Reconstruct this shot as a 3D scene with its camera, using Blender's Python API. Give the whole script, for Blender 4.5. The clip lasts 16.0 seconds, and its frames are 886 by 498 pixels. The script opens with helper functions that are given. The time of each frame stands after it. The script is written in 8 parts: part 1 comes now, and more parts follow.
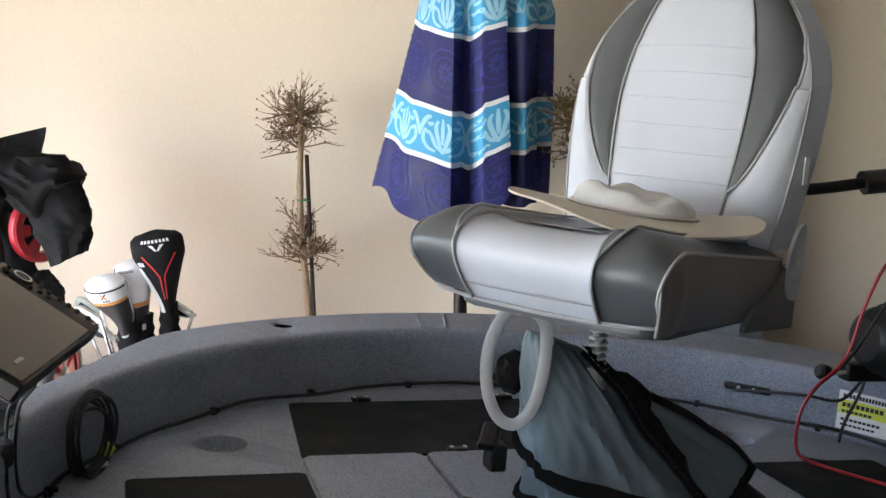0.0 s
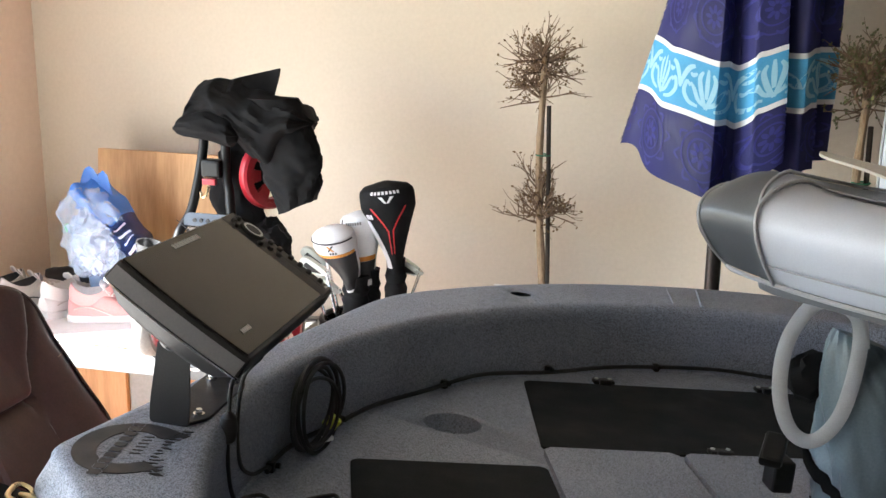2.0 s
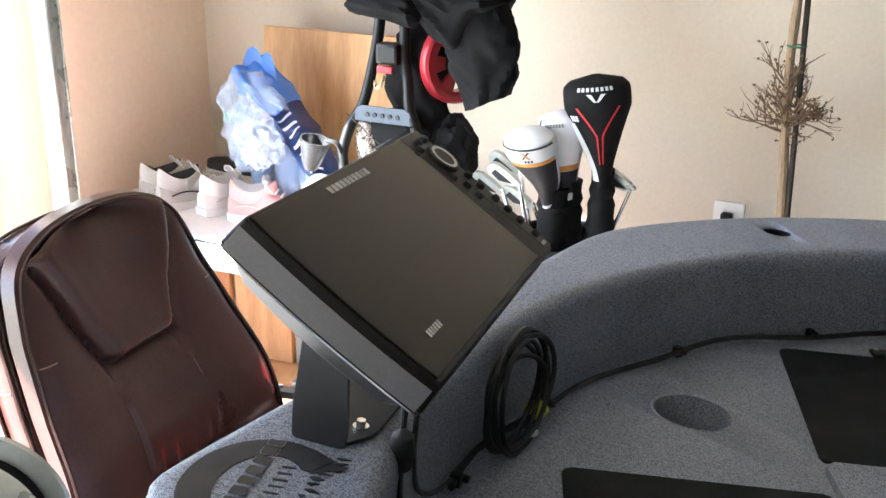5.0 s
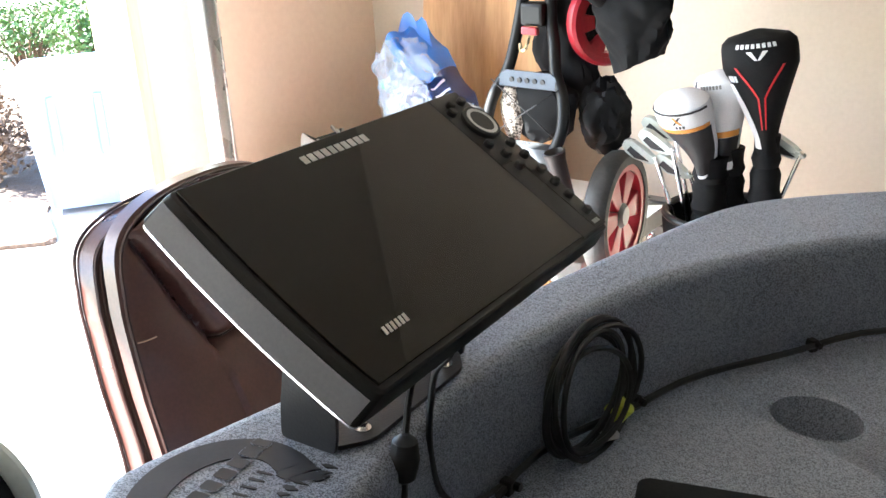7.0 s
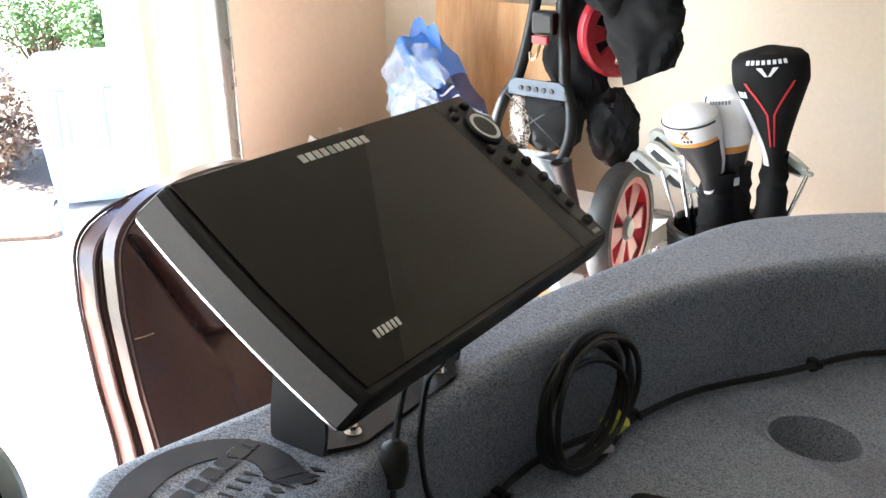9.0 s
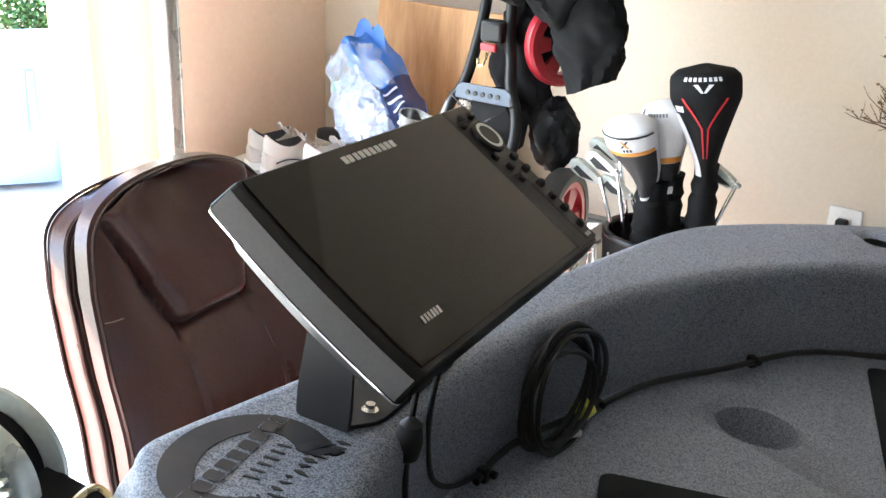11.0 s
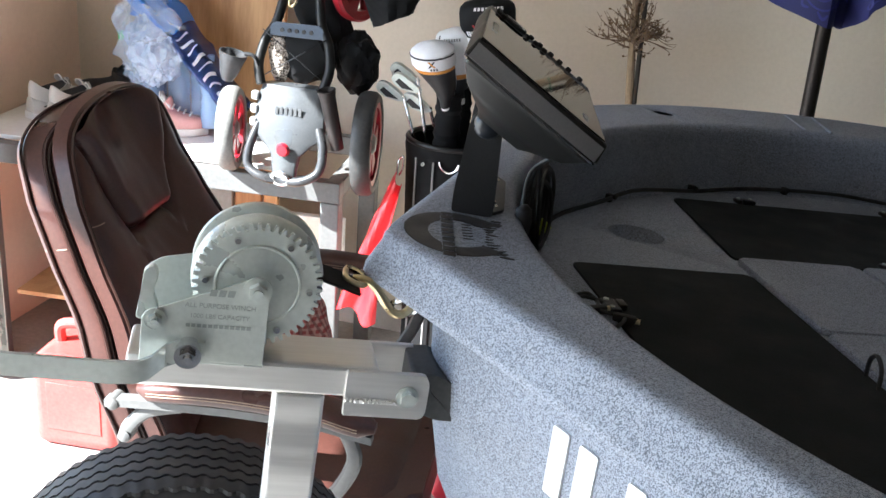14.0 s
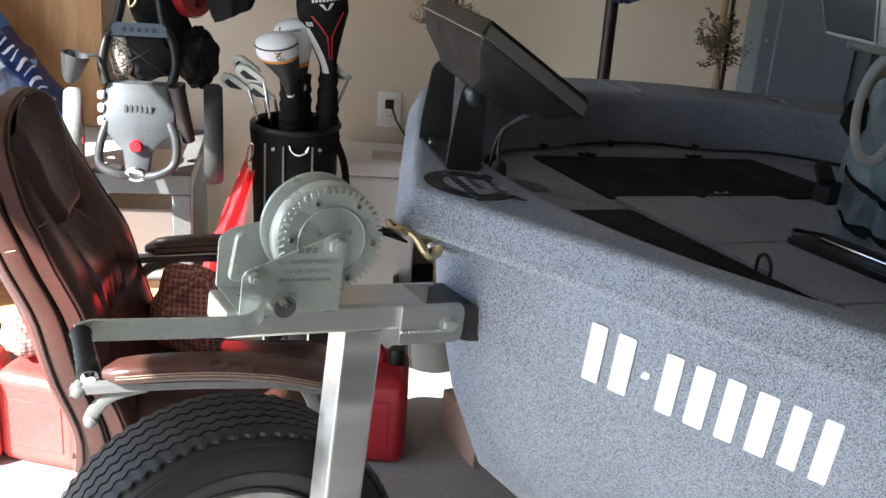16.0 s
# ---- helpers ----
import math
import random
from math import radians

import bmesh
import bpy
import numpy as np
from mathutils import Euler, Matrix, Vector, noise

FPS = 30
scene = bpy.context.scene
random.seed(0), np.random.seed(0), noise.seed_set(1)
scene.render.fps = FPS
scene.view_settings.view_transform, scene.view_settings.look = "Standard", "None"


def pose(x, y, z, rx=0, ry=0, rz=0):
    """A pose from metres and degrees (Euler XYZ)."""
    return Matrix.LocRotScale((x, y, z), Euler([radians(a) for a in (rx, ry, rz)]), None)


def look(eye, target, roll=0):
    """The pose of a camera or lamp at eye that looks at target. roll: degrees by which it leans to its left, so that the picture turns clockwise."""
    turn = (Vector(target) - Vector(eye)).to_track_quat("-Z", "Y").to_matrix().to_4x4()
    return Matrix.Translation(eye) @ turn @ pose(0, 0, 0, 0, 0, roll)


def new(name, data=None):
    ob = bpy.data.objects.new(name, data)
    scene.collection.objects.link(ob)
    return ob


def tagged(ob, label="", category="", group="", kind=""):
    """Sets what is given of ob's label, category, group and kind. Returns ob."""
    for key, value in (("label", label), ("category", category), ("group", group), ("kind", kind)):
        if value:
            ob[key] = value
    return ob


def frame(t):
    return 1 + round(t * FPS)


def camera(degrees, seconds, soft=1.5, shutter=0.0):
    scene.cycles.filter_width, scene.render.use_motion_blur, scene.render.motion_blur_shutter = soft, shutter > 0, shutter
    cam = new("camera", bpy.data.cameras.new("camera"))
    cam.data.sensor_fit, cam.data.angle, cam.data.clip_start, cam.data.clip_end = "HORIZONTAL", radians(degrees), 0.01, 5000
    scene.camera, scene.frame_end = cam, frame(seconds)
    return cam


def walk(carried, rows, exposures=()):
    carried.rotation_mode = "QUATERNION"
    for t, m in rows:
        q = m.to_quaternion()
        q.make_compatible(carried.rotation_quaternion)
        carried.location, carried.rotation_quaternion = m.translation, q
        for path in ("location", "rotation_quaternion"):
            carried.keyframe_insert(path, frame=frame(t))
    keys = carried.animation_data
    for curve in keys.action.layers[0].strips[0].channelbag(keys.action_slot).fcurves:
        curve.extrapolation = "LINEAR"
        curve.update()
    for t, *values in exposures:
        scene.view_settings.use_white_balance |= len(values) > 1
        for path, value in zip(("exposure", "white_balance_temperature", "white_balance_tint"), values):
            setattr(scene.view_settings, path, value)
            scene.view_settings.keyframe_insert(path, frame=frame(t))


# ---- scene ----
EXPOSURES = [(0, 4.0, 5680, 10), (2.5, 3.94, 5880, 10), (4, 3.94, 5680, 9), (5, 4.20, 5580, 8), (8, 4.34, 5700, 7), (11, 4.30, 5560, 6), (12, 4.44, 5480, 6), (12.5, 3.98, 5490, 7), (13, 3.66, 5500, 7), (13.5, 3.44, 5520, 8), (14.5, 2.95, 5630, 8), (16, 2.70, 5750, 8)]
cam = camera(45.00, 16.0)
PATH = [
    (0.0, (0.5167, 0.4364, 1.7364), (0.2873, 1.8915, 1.4532), 0.03),
    (0.5, (0.4876, 0.4961, 1.7233), (0.1852, 1.9354, 1.4282), -0.02),
    (1.0, (0.4527, 0.5712, 1.7093), (0.0802, 1.9900, 1.3958), -0.77),
    (1.5, (0.4085, 0.6250, 1.7068), (-0.0392, 2.0196, 1.3832), -0.17),
    (2.0, (0.3769, 0.6609, 1.7054), (-0.1308, 2.0288, 1.3574), 0.66),
    (2.5, (0.3406, 0.7015, 1.7055), (-0.2120, 2.0476, 1.3414), 1.11),
    (3.0, (0.2689, 0.7542, 1.6968), (-0.2728, 2.1017, 1.3215), 1.27),
    (3.5, (0.1891, 0.8032, 1.6873), (-0.3295, 2.1531, 1.2888), 1.00),
    (4.0, (0.1161, 0.8614, 1.6761), (-0.3680, 2.2139, 1.2441), 2.00),
    (4.5, (0.0964, 0.9398, 1.6605), (-0.4642, 2.2517, 1.1970), 2.05),
    (5.0, (0.1202, 1.0593, 1.6532), (-0.5792, 2.2840, 1.1423), 0.42),
    (5.2, (0.1334, 1.0971, 1.6476), (-0.6081, 2.2880, 1.1167), -0.93),
    (7.3, (0.1897, 1.2682, 1.6086), (-0.7617, 2.2937, 1.0672), -3.12),
    (7.5, (0.1894, 1.2717, 1.6070), (-0.7644, 2.2957, 1.0670), -2.90),
    (8.0, (0.1873, 1.2783, 1.6039), (-0.7657, 2.3023, 1.0623), -2.68),
    (8.5, (0.1859, 1.2768, 1.6036), (-0.7696, 2.2998, 1.0647), -2.52),
    (8.7, (0.1875, 1.2741, 1.6043), (-0.7683, 2.2976, 1.0668), -2.04),
    (10.8, (0.1914, 1.1906, 1.6322), (-0.7210, 2.2631, 1.1153), 0.87),
    (11.0, (0.1691, 1.1509, 1.6357), (-0.6764, 2.2677, 1.0991), 2.15),
    (11.5, (0.0887, 1.0546, 1.6401), (-0.6412, 2.2441, 1.0904), 3.60),
    (12.0, (0.0162, 0.9438, 1.6308), (-0.6230, 2.1905, 1.0949), 4.87),
    (12.5, (-0.0398, 0.8145, 1.6249), (-0.5416, 2.1176, 1.0773), 4.72),
    (13.0, (-0.0499, 0.7098, 1.6314), (-0.4996, 2.0460, 1.1193), 6.51),
    (13.5, (-0.0653, 0.5970, 1.6216), (-0.4537, 1.9495, 1.1020), 4.89),
    (14.0, (-0.0931, 0.4955, 1.6212), (-0.4441, 1.8465, 1.0721), 4.21),
    (14.5, (-0.1747, 0.4281, 1.6283), (-0.4112, 1.8115, 1.0990), 3.89),
    (15.0, (-0.2936, 0.3515, 1.6316), (-0.3914, 1.7550, 1.1115), 3.45),
    (15.5, (-0.3806, 0.2660, 1.6302), (-0.3976, 1.6676, 1.0960), 3.47),
    (16.0, (-0.4542, 0.1940, 1.6338), (-0.4022, 1.5941, 1.0980), 4.13),
]
walk(cam, [(t, look(eye, target, roll)) for t, eye, target, roll in PATH], EXPOSURES)

# ---- light and world ----
SUN_TRAVEL = Vector((0.72, 0.53, -0.69)).normalized()
world = bpy.data.worlds.new("sky")
world.use_nodes = True
scene.world = world
wn = world.node_tree.nodes
sky = wn.new("ShaderNodeTexSky")
sky.sky_type, sky.sun_disc = "NISHITA", False
sky.sun_elevation = math.asin(-SUN_TRAVEL.z)
sky.sun_rotation = math.atan2(-SUN_TRAVEL.x, -SUN_TRAVEL.y)
world.node_tree.links.new(sky.outputs[0], wn["Background"].inputs[0])
wn["Background"].inputs[1].default_value = 0.075
sun = new("sun", bpy.data.lights.new("sun", "SUN"))
sun.data.energy, sun.data.angle, sun.data.color = 5.0, radians(0.5), (1.0, 0.93, 0.82)
sun.matrix_world = look((0, 0, 8), Vector((0, 0, 8)) + SUN_TRAVEL)


# ---- materials ----
def nodes_of(name):
    m = bpy.data.materials.new(name)
    m.use_nodes = True
    n, l = m.node_tree.nodes, m.node_tree.links
    return m, n, l, n["Principled BSDF"]


def ramp(n, l, fac, stops):
    r = n.new("ShaderNodeValToRGB")
    while len(r.color_ramp.elements) < len(stops):
        r.color_ramp.elements.new(0.5)
    for e, (p, c) in zip(r.color_ramp.elements, stops):
        e.position, e.color = p, (*c, 1)
    l.new(fac, r.inputs[0])
    return r.outputs[0]


def surface(name, a, b, rough=0.5, metal=0.0, scale=20.0, fine=150.0, bump=0.1, stretch=(1, 1, 1), dirt=0.25, spec=0.5, coat=0.0, depth=0.002):
    """A surface between colours a and b: large stains, fine grain and relief, in metres of the object."""
    m, n, l, p = nodes_of(name)
    co = n.new("ShaderNodeTexCoord")
    mp = n.new("ShaderNodeMapping")
    mp.inputs["Scale"].default_value = stretch
    l.new(co.outputs["Object"], mp.inputs[0])
    big, small = n.new("ShaderNodeTexNoise"), n.new("ShaderNodeTexNoise")
    big.inputs["Scale"].default_value, big.inputs["Detail"].default_value = scale, 5
    small.inputs["Scale"].default_value, small.inputs["Detail"].default_value = fine, 3
    for t in (big, small):
        l.new(mp.outputs[0], t.inputs["Vector"])
    mix = n.new("ShaderNodeMath")
    mix.operation = "MULTIPLY_ADD"
    l.new(small.outputs["Fac"], mix.inputs[0])
    mix.inputs[1].default_value = 0.5
    half = n.new("ShaderNodeMath")
    half.operation = "MULTIPLY"
    half.inputs[1].default_value = 0.5
    l.new(big.outputs["Fac"], half.inputs[0])
    l.new(half.outputs[0], mix.inputs[2])
    lo = 0.5 - 0.2
    l.new(ramp(n, l, mix.outputs[0], [(lo, a), (1 - lo, b)]), p.inputs["Base Color"])
    rr = n.new("ShaderNodeMapRange")
    l.new(big.outputs["Fac"], rr.inputs[0])
    rr.inputs[1].default_value, rr.inputs[2].default_value = 0.3, 0.7
    rr.inputs[3].default_value, rr.inputs[4].default_value = max(0.02, rough - dirt * rough), min(1, rough + dirt * rough)
    l.new(rr.outputs[0], p.inputs["Roughness"])
    p.inputs["Metallic"].default_value, p.inputs["Specular IOR Level"].default_value = metal, spec
    p.inputs["Coat Weight"].default_value = coat
    bp = n.new("ShaderNodeBump")
    bp.inputs["Strength"].default_value, bp.inputs["Distance"].default_value = bump, depth
    l.new(mix.outputs[0], bp.inputs["Height"])
    l.new(bp.outputs[0], p.inputs["Normal"])
    return m


def speckled(name, dark, mid, light, scale=1000.0):
    """Rotomoulded granite-look plastic: fine light and dark specks."""
    m, n, l, p = nodes_of(name)
    co = n.new("ShaderNodeTexCoord")
    v1, v2, big = n.new("ShaderNodeTexNoise"), n.new("ShaderNodeTexVoronoi"), n.new("ShaderNodeTexNoise")
    v1.inputs["Scale"].default_value, v1.inputs["Detail"].default_value = scale, 2
    v2.inputs["Scale"].default_value = scale * 0.9
    big.inputs["Scale"].default_value, big.inputs["Detail"].default_value = 5, 6
    for t in (v1, v2, big):
        l.new(co.outputs["Object"], t.inputs["Vector"])
    sep = n.new("ShaderNodeSeparateColor")
    l.new(v2.outputs["Color"], sep.inputs[0])
    add = n.new("ShaderNodeMath")
    add.operation = "MULTIPLY_ADD"
    l.new(sep.outputs[0], add.inputs[0])
    add.inputs[1].default_value = 0.55
    l.new(v1.outputs["Fac"], add.inputs[2])
    add2 = n.new("ShaderNodeMath")
    add2.operation = "MULTIPLY_ADD"
    l.new(big.outputs["Fac"], add2.inputs[0])
    add2.inputs[1].default_value = 0.3
    l.new(add.outputs[0], add2.inputs[2])
    l.new(ramp(n, l, add2.outputs[0], [(0.55, dark), (0.85, mid), (1.2 / 1.2 * 0.999, light)]), p.inputs["Base Color"])
    p.inputs["Roughness"].default_value = 0.62
    p.inputs["Specular IOR Level"].default_value = 0.35
    bp = n.new("ShaderNodeBump")
    bp.inputs["Strength"].default_value, bp.inputs["Distance"].default_value = 0.35, 0.001
    l.new(v1.outputs["Fac"], bp.inputs["Height"])
    l.new(bp.outputs[0], p.inputs["Normal"])
    return m


def wood(name, a, b, axis=2, scale=6.0, rough=0.6):
    m, n, l, p = nodes_of(name)
    co, mp = n.new("ShaderNodeTexCoord"), n.new("ShaderNodeMapping")
    st = [5.0, 5.0, 5.0]
    st[axis] = 0.7
    mp.inputs["Scale"].default_value = st
    l.new(co.outputs["Object"], mp.inputs[0])
    t, f = n.new("ShaderNodeTexNoise"), n.new("ShaderNodeTexNoise")
    t.inputs["Scale"].default_value, t.inputs["Detail"].default_value, t.inputs["Distortion"].default_value = scale, 6, 1.2
    f.inputs["Scale"].default_value, f.inputs["Detail"].default_value = scale * 14, 4
    for k in (t, f):
        l.new(mp.outputs[0], k.inputs["Vector"])
    mx = n.new("ShaderNodeMath")
    mx.operation = "MULTIPLY_ADD"
    l.new(f.outputs["Fac"], mx.inputs[0])
    mx.inputs[1].default_value = 0.35
    l.new(t.outputs["Fac"], mx.inputs[2])
    l.new(ramp(n, l, mx.outputs[0], [(0.5, a), (0.85, b)]), p.inputs["Base Color"])
    p.inputs["Roughness"].default_value = rough
    bp = n.new("ShaderNodeBump")
    bp.inputs["Strength"].default_value, bp.inputs["Distance"].default_value = 0.15, 0.002
    l.new(mx.outputs[0], bp.inputs["Height"])
    l.new(bp.outputs[0], p.inputs["Normal"])
    return m


def clear(name, color, rough=0.1, alpha=0.35):
    m, n, l, p = nodes_of(name)
    p.inputs["Base Color"].default_value = (*color, 1)
    p.inputs["Roughness"].default_value = rough
    p.inputs["Alpha"].default_value = alpha
    return m


def plaid(name, a, b, c, size=0.012):
    """Woven check of two colours crossing a ground."""
    m, n, l, p = nodes_of(name)
    co = n.new("ShaderNodeTexCoord")
    prev = None
    for axis, col in (("X", b), ("Z", b), ("Y", c)):
        w = n.new("ShaderNodeTexWave")
        w.bands_direction = axis
        w.inputs["Scale"].default_value, w.inputs["Distortion"].default_value = 0.314 / size, 0.6
        l.new(co.outputs["Object"], w.inputs["Vector"])
        th = n.new("ShaderNodeMath")
        th.operation, th.inputs[1].default_value = "GREATER_THAN", 0.62
        l.new(w.outputs["Fac"], th.inputs[0])
        half = n.new("ShaderNodeMath")
        half.operation, half.inputs[1].default_value = "MULTIPLY", 0.55
        l.new(th.outputs[0], half.inputs[0])
        mx = n.new("ShaderNodeMix")
        mx.data_type = "RGBA"
        l.new(half.outputs[0], mx.inputs["Factor"])
        if prev is None:
            mx.inputs["A"].default_value = (*a, 1)
            mx.inputs[6].default_value = (*a, 1)
        else:
            l.new(prev, mx.inputs[6])
        mx.inputs[7].default_value = (*col, 1)
        prev = mx.outputs[2]
    l.new(prev, p.inputs["Base Color"])
    p.inputs["Roughness"].default_value = 0.85
    return m


WALL = surface("wall_paint", (0.575, 0.50, 0.40), (0.64, 0.56, 0.455), 0.75, scale=1.5, fine=90, bump=0.12, spec=0.25)
# side wall tan, its colour lightened and warmed for bounced sunlight
SIDE = surface("side_wall_with_bounce", (0.75, 0.57, 0.44), (0.82, 0.64, 0.50), 0.75, scale=2.0, fine=60, bump=0.15, spec=0.25)
WHITE = surface("white_paint", (0.70, 0.69, 0.66), (0.80, 0.79, 0.76), 0.5, scale=5, fine=60, bump=0.05)
CONCRETE = surface("concrete", (0.26, 0.25, 0.235), (0.38, 0.365, 0.34), 0.8, scale=3, fine=60, bump=0.2)
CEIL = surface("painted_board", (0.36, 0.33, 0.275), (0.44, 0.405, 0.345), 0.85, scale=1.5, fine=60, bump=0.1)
# very dark tone for the two unseen walls, to hold back bounced light
DIM = surface("dark_unseen_wall", (0.070, 0.064, 0.056), (0.105, 0.096, 0.084), 0.85, scale=1.5, fine=60, bump=0.1)
DRIVE = surface("driveway_concrete", (0.324, 0.317, 0.302), (0.418, 0.403, 0.382), 0.85, scale=2, fine=60, bump=0.2)
HULL = speckled("speckled_plastic", (0.056, 0.062, 0.077), (0.140, 0.157, 0.191), (0.325, 0.357, 0.426), 1000.0)
MAT = surface("black_foam_mat", (0.00935, 0.0108, 0.0122), (0.017, 0.0196, 0.0214), 0.9, scale=10, fine=300, bump=0.2, spec=0.15)
DEVICE = surface("black_plastic", (0.006, 0.006, 0.0050), (0.010, 0.010, 0.0105), 0.45, scale=10, fine=700, bump=0.06, spec=0.3)
BEZEL = surface("grey_plastic_band", (0.125, 0.125, 0.131), (0.155, 0.155, 0.162), 0.36, 0.2, scale=10, fine=400, bump=0.03, dirt=0.06)
SCREEN = surface("dark_glass", (0.006, 0.005, 0.004), (0.009, 0.008, 0.006), 0.035, scale=6, fine=20, bump=0.0, dirt=0.4, spec=0.17)
POWDER = surface("black_powder_coat", (0.008, 0.008, 0.009), (0.016, 0.016, 0.017), 0.5, scale=10, fine=500, bump=0.35)
RUBBER = surface("black_rubber", (0.010, 0.010, 0.011), (0.022, 0.021, 0.020), 0.6, scale=9, fine=150, bump=0.2)
KNOB = surface("dark_knob", (0.014, 0.016, 0.020), (0.024, 0.027, 0.032), 0.3, scale=10, fine=300, bump=0.05)
PLATEMARK = surface("stamped_metal", (0.27, 0.295, 0.28), (0.36, 0.385, 0.37), 0.5, 0.6, scale=10, fine=300, bump=0.05)
CABLE = surface("cable_sheath", (0.008, 0.008, 0.008), (0.014, 0.014, 0.014), 0.55, scale=20, fine=200, bump=0.05)
PLATE = surface("zinc_side_plate", (0.439, 0.473, 0.443), (0.568, 0.602, 0.568), 0.30, 0.38, scale=6, fine=160, bump=0.05, dirt=0.2)
STEEL = surface("zinc_plated_steel", (0.447, 0.482, 0.452), (0.593, 0.628, 0.593), 0.30, 0.38, scale=14, fine=120, bump=0.06, dirt=0.2)
ALU = surface("brushed_aluminium", (0.60, 0.59, 0.57), (0.72, 0.71, 0.69), 0.42, 0.85, scale=5, fine=60, bump=0.08, stretch=(0.2, 4, 4), dirt=0.4)
OLDRUBBER = surface("worn_grey_rubber", (0.025, 0.026, 0.027), (0.06, 0.062, 0.062), 0.6, scale=12, fine=150, bump=0.3)
WEBBING = surface("grey_webbing", (0.34, 0.35, 0.37), (0.44, 0.45, 0.47), 0.7, scale=40, fine=600, bump=0.5)
BRASS = surface("yellow_zinc", (0.60, 0.48, 0.26), (0.74, 0.64, 0.42), 0.3, 0.95, scale=30, fine=200, bump=0.05)
CHROME = surface("chrome", (0.7, 0.7, 0.7), (0.8, 0.8, 0.8), 0.15, 1.0, scale=20, fine=200, bump=0.02)
VINYL_L = surface("light_grey_vinyl", (0.42, 0.443, 0.502), (0.483, 0.508, 0.57), 0.5, scale=8, fine=500, bump=0.2, depth=0.001)
VINYL_D = surface("charcoal_vinyl", (0.055, 0.06, 0.066), (0.075, 0.08, 0.088), 0.4, scale=8, fine=500, bump=0.2, depth=0.001)
# the light grey vinyl again, its colour darkened for the shaded side of the seat
VINYL_SHADED = surface("shaded_light_grey_vinyl", (0.115, 0.112, 0.115), (0.145, 0.142, 0.146), 0.4, scale=8, fine=500, bump=0.2, depth=0.001)
PIPING = surface("grey_piping", (0.27, 0.27, 0.28), (0.34, 0.34, 0.35), 0.4, scale=30, fine=300, bump=0.05)
LEATHER = surface("brown_leather", (0.040, 0.0150, 0.0115), (0.074, 0.029, 0.022), 0.30, scale=7, fine=170, bump=0.20, dirt=0.10)
LEATHER_DARK = surface("dark_leather_piping", (0.022, 0.010, 0.008), (0.04, 0.018, 0.014), 0.35, scale=10, fine=200, bump=0.2)
THREAD = surface("pale_thread", (0.30, 0.22, 0.16), (0.40, 0.30, 0.22), 0.8, scale=60, fine=300, bump=0.1)
GREY_METAL = surface("grey_painted_metal", (0.20, 0.20, 0.19), (0.28, 0.28, 0.27), 0.5, scale=6, fine=90, bump=0.1, dirt=0.4)
SILVER = surface("silver_plastic", (0.46, 0.47, 0.48), (0.56, 0.57, 0.58), 0.38, 0.25, scale=10, fine=200, bump=0.05)
BLUEGREY = surface("blue_grey_cabinet", (0.15, 0.185, 0.215), (0.20, 0.235, 0.265), 0.5, scale=2, fine=90, bump=0.06)
CARTSILVER = surface("cart_silver_plastic", (0.0825, 0.0866, 0.0909), (0.112, 0.117, 0.122), 0.33, 0.4, scale=10, fine=200, bump=0.05)
BENCHMETAL = surface("dark_grey_bench_metal", (0.095, 0.095, 0.092), (0.14, 0.14, 0.135), 0.45, scale=6, fine=90, bump=0.1, dirt=0.4)
DARKTUBE = surface("dark_grey_tube", (0.035, 0.036, 0.038), (0.06, 0.061, 0.064), 0.3, 0.3, scale=12, fine=120, bump=0.06)
# red with the washed-out look of full sun mixed into its colour
SUNLITRED = surface("sunlit_red_plastic", (0.50, 0.045, 0.040), (0.60, 0.085, 0.07), 0.45, scale=5, fine=120, bump=0.08)
GREENCAP = surface("green_cap", (0.02, 0.35, 0.07), (0.04, 0.45, 0.1), 0.4)
CARDBOARD = surface("cardboard", (0.36, 0.25, 0.20), (0.46, 0.33, 0.27), 0.85, scale=8, fine=120, bump=0.1)
JACKET = surface("black_jacket_cloth", (0.005, 0.005, 0.0055), (0.008, 0.008, 0.0085), 0.85, scale=14, fine=400, bump=0.35, spec=0.15)
RED = surface("red_plastic", (0.27, 0.006, 0.015), (0.37, 0.012, 0.024), 0.4, scale=8, fine=150, bump=0.08)
REDCLOTH = surface("red_nylon", (0.45, 0.012, 0.016), (0.62, 0.03, 0.035), 0.38, scale=12, fine=250, bump=0.2)
BLACKCLOTH = surface("black_cloth", (0.0045, 0.0045, 0.005), (0.009, 0.009, 0.0095), 0.8, scale=12, fine=400, bump=0.3, spec=0.2)
BAGCLOTH = surface("grey_dry_bag", (0.101, 0.134, 0.154), (0.147, 0.189, 0.213), 0.45, scale=9, fine=300, bump=0.15)
NAVY = surface("navy_canvas", (0.010, 0.012, 0.080), (0.022, 0.024, 0.13), 0.7, scale=9, fine=500, bump=0.2)
AQUA = surface("aqua_canvas", (0.05, 0.27, 0.52), (0.09, 0.36, 0.62), 0.7, scale=40, fine=400, bump=0.2)
PALE = surface("pale_aqua_print", (0.27, 0.53, 0.68), (0.36, 0.62, 0.75), 0.7, scale=40, fine=400, bump=0.2)
INDIGO = surface("indigo_print", (0.024, 0.025, 0.165), (0.036, 0.037, 0.22), 0.7, scale=40, fine=400, bump=0.2)
OFFWHITE = surface("white_canvas", (0.66, 0.66, 0.68), (0.78, 0.78, 0.79), 0.7, scale=30, fine=400, bump=0.15)
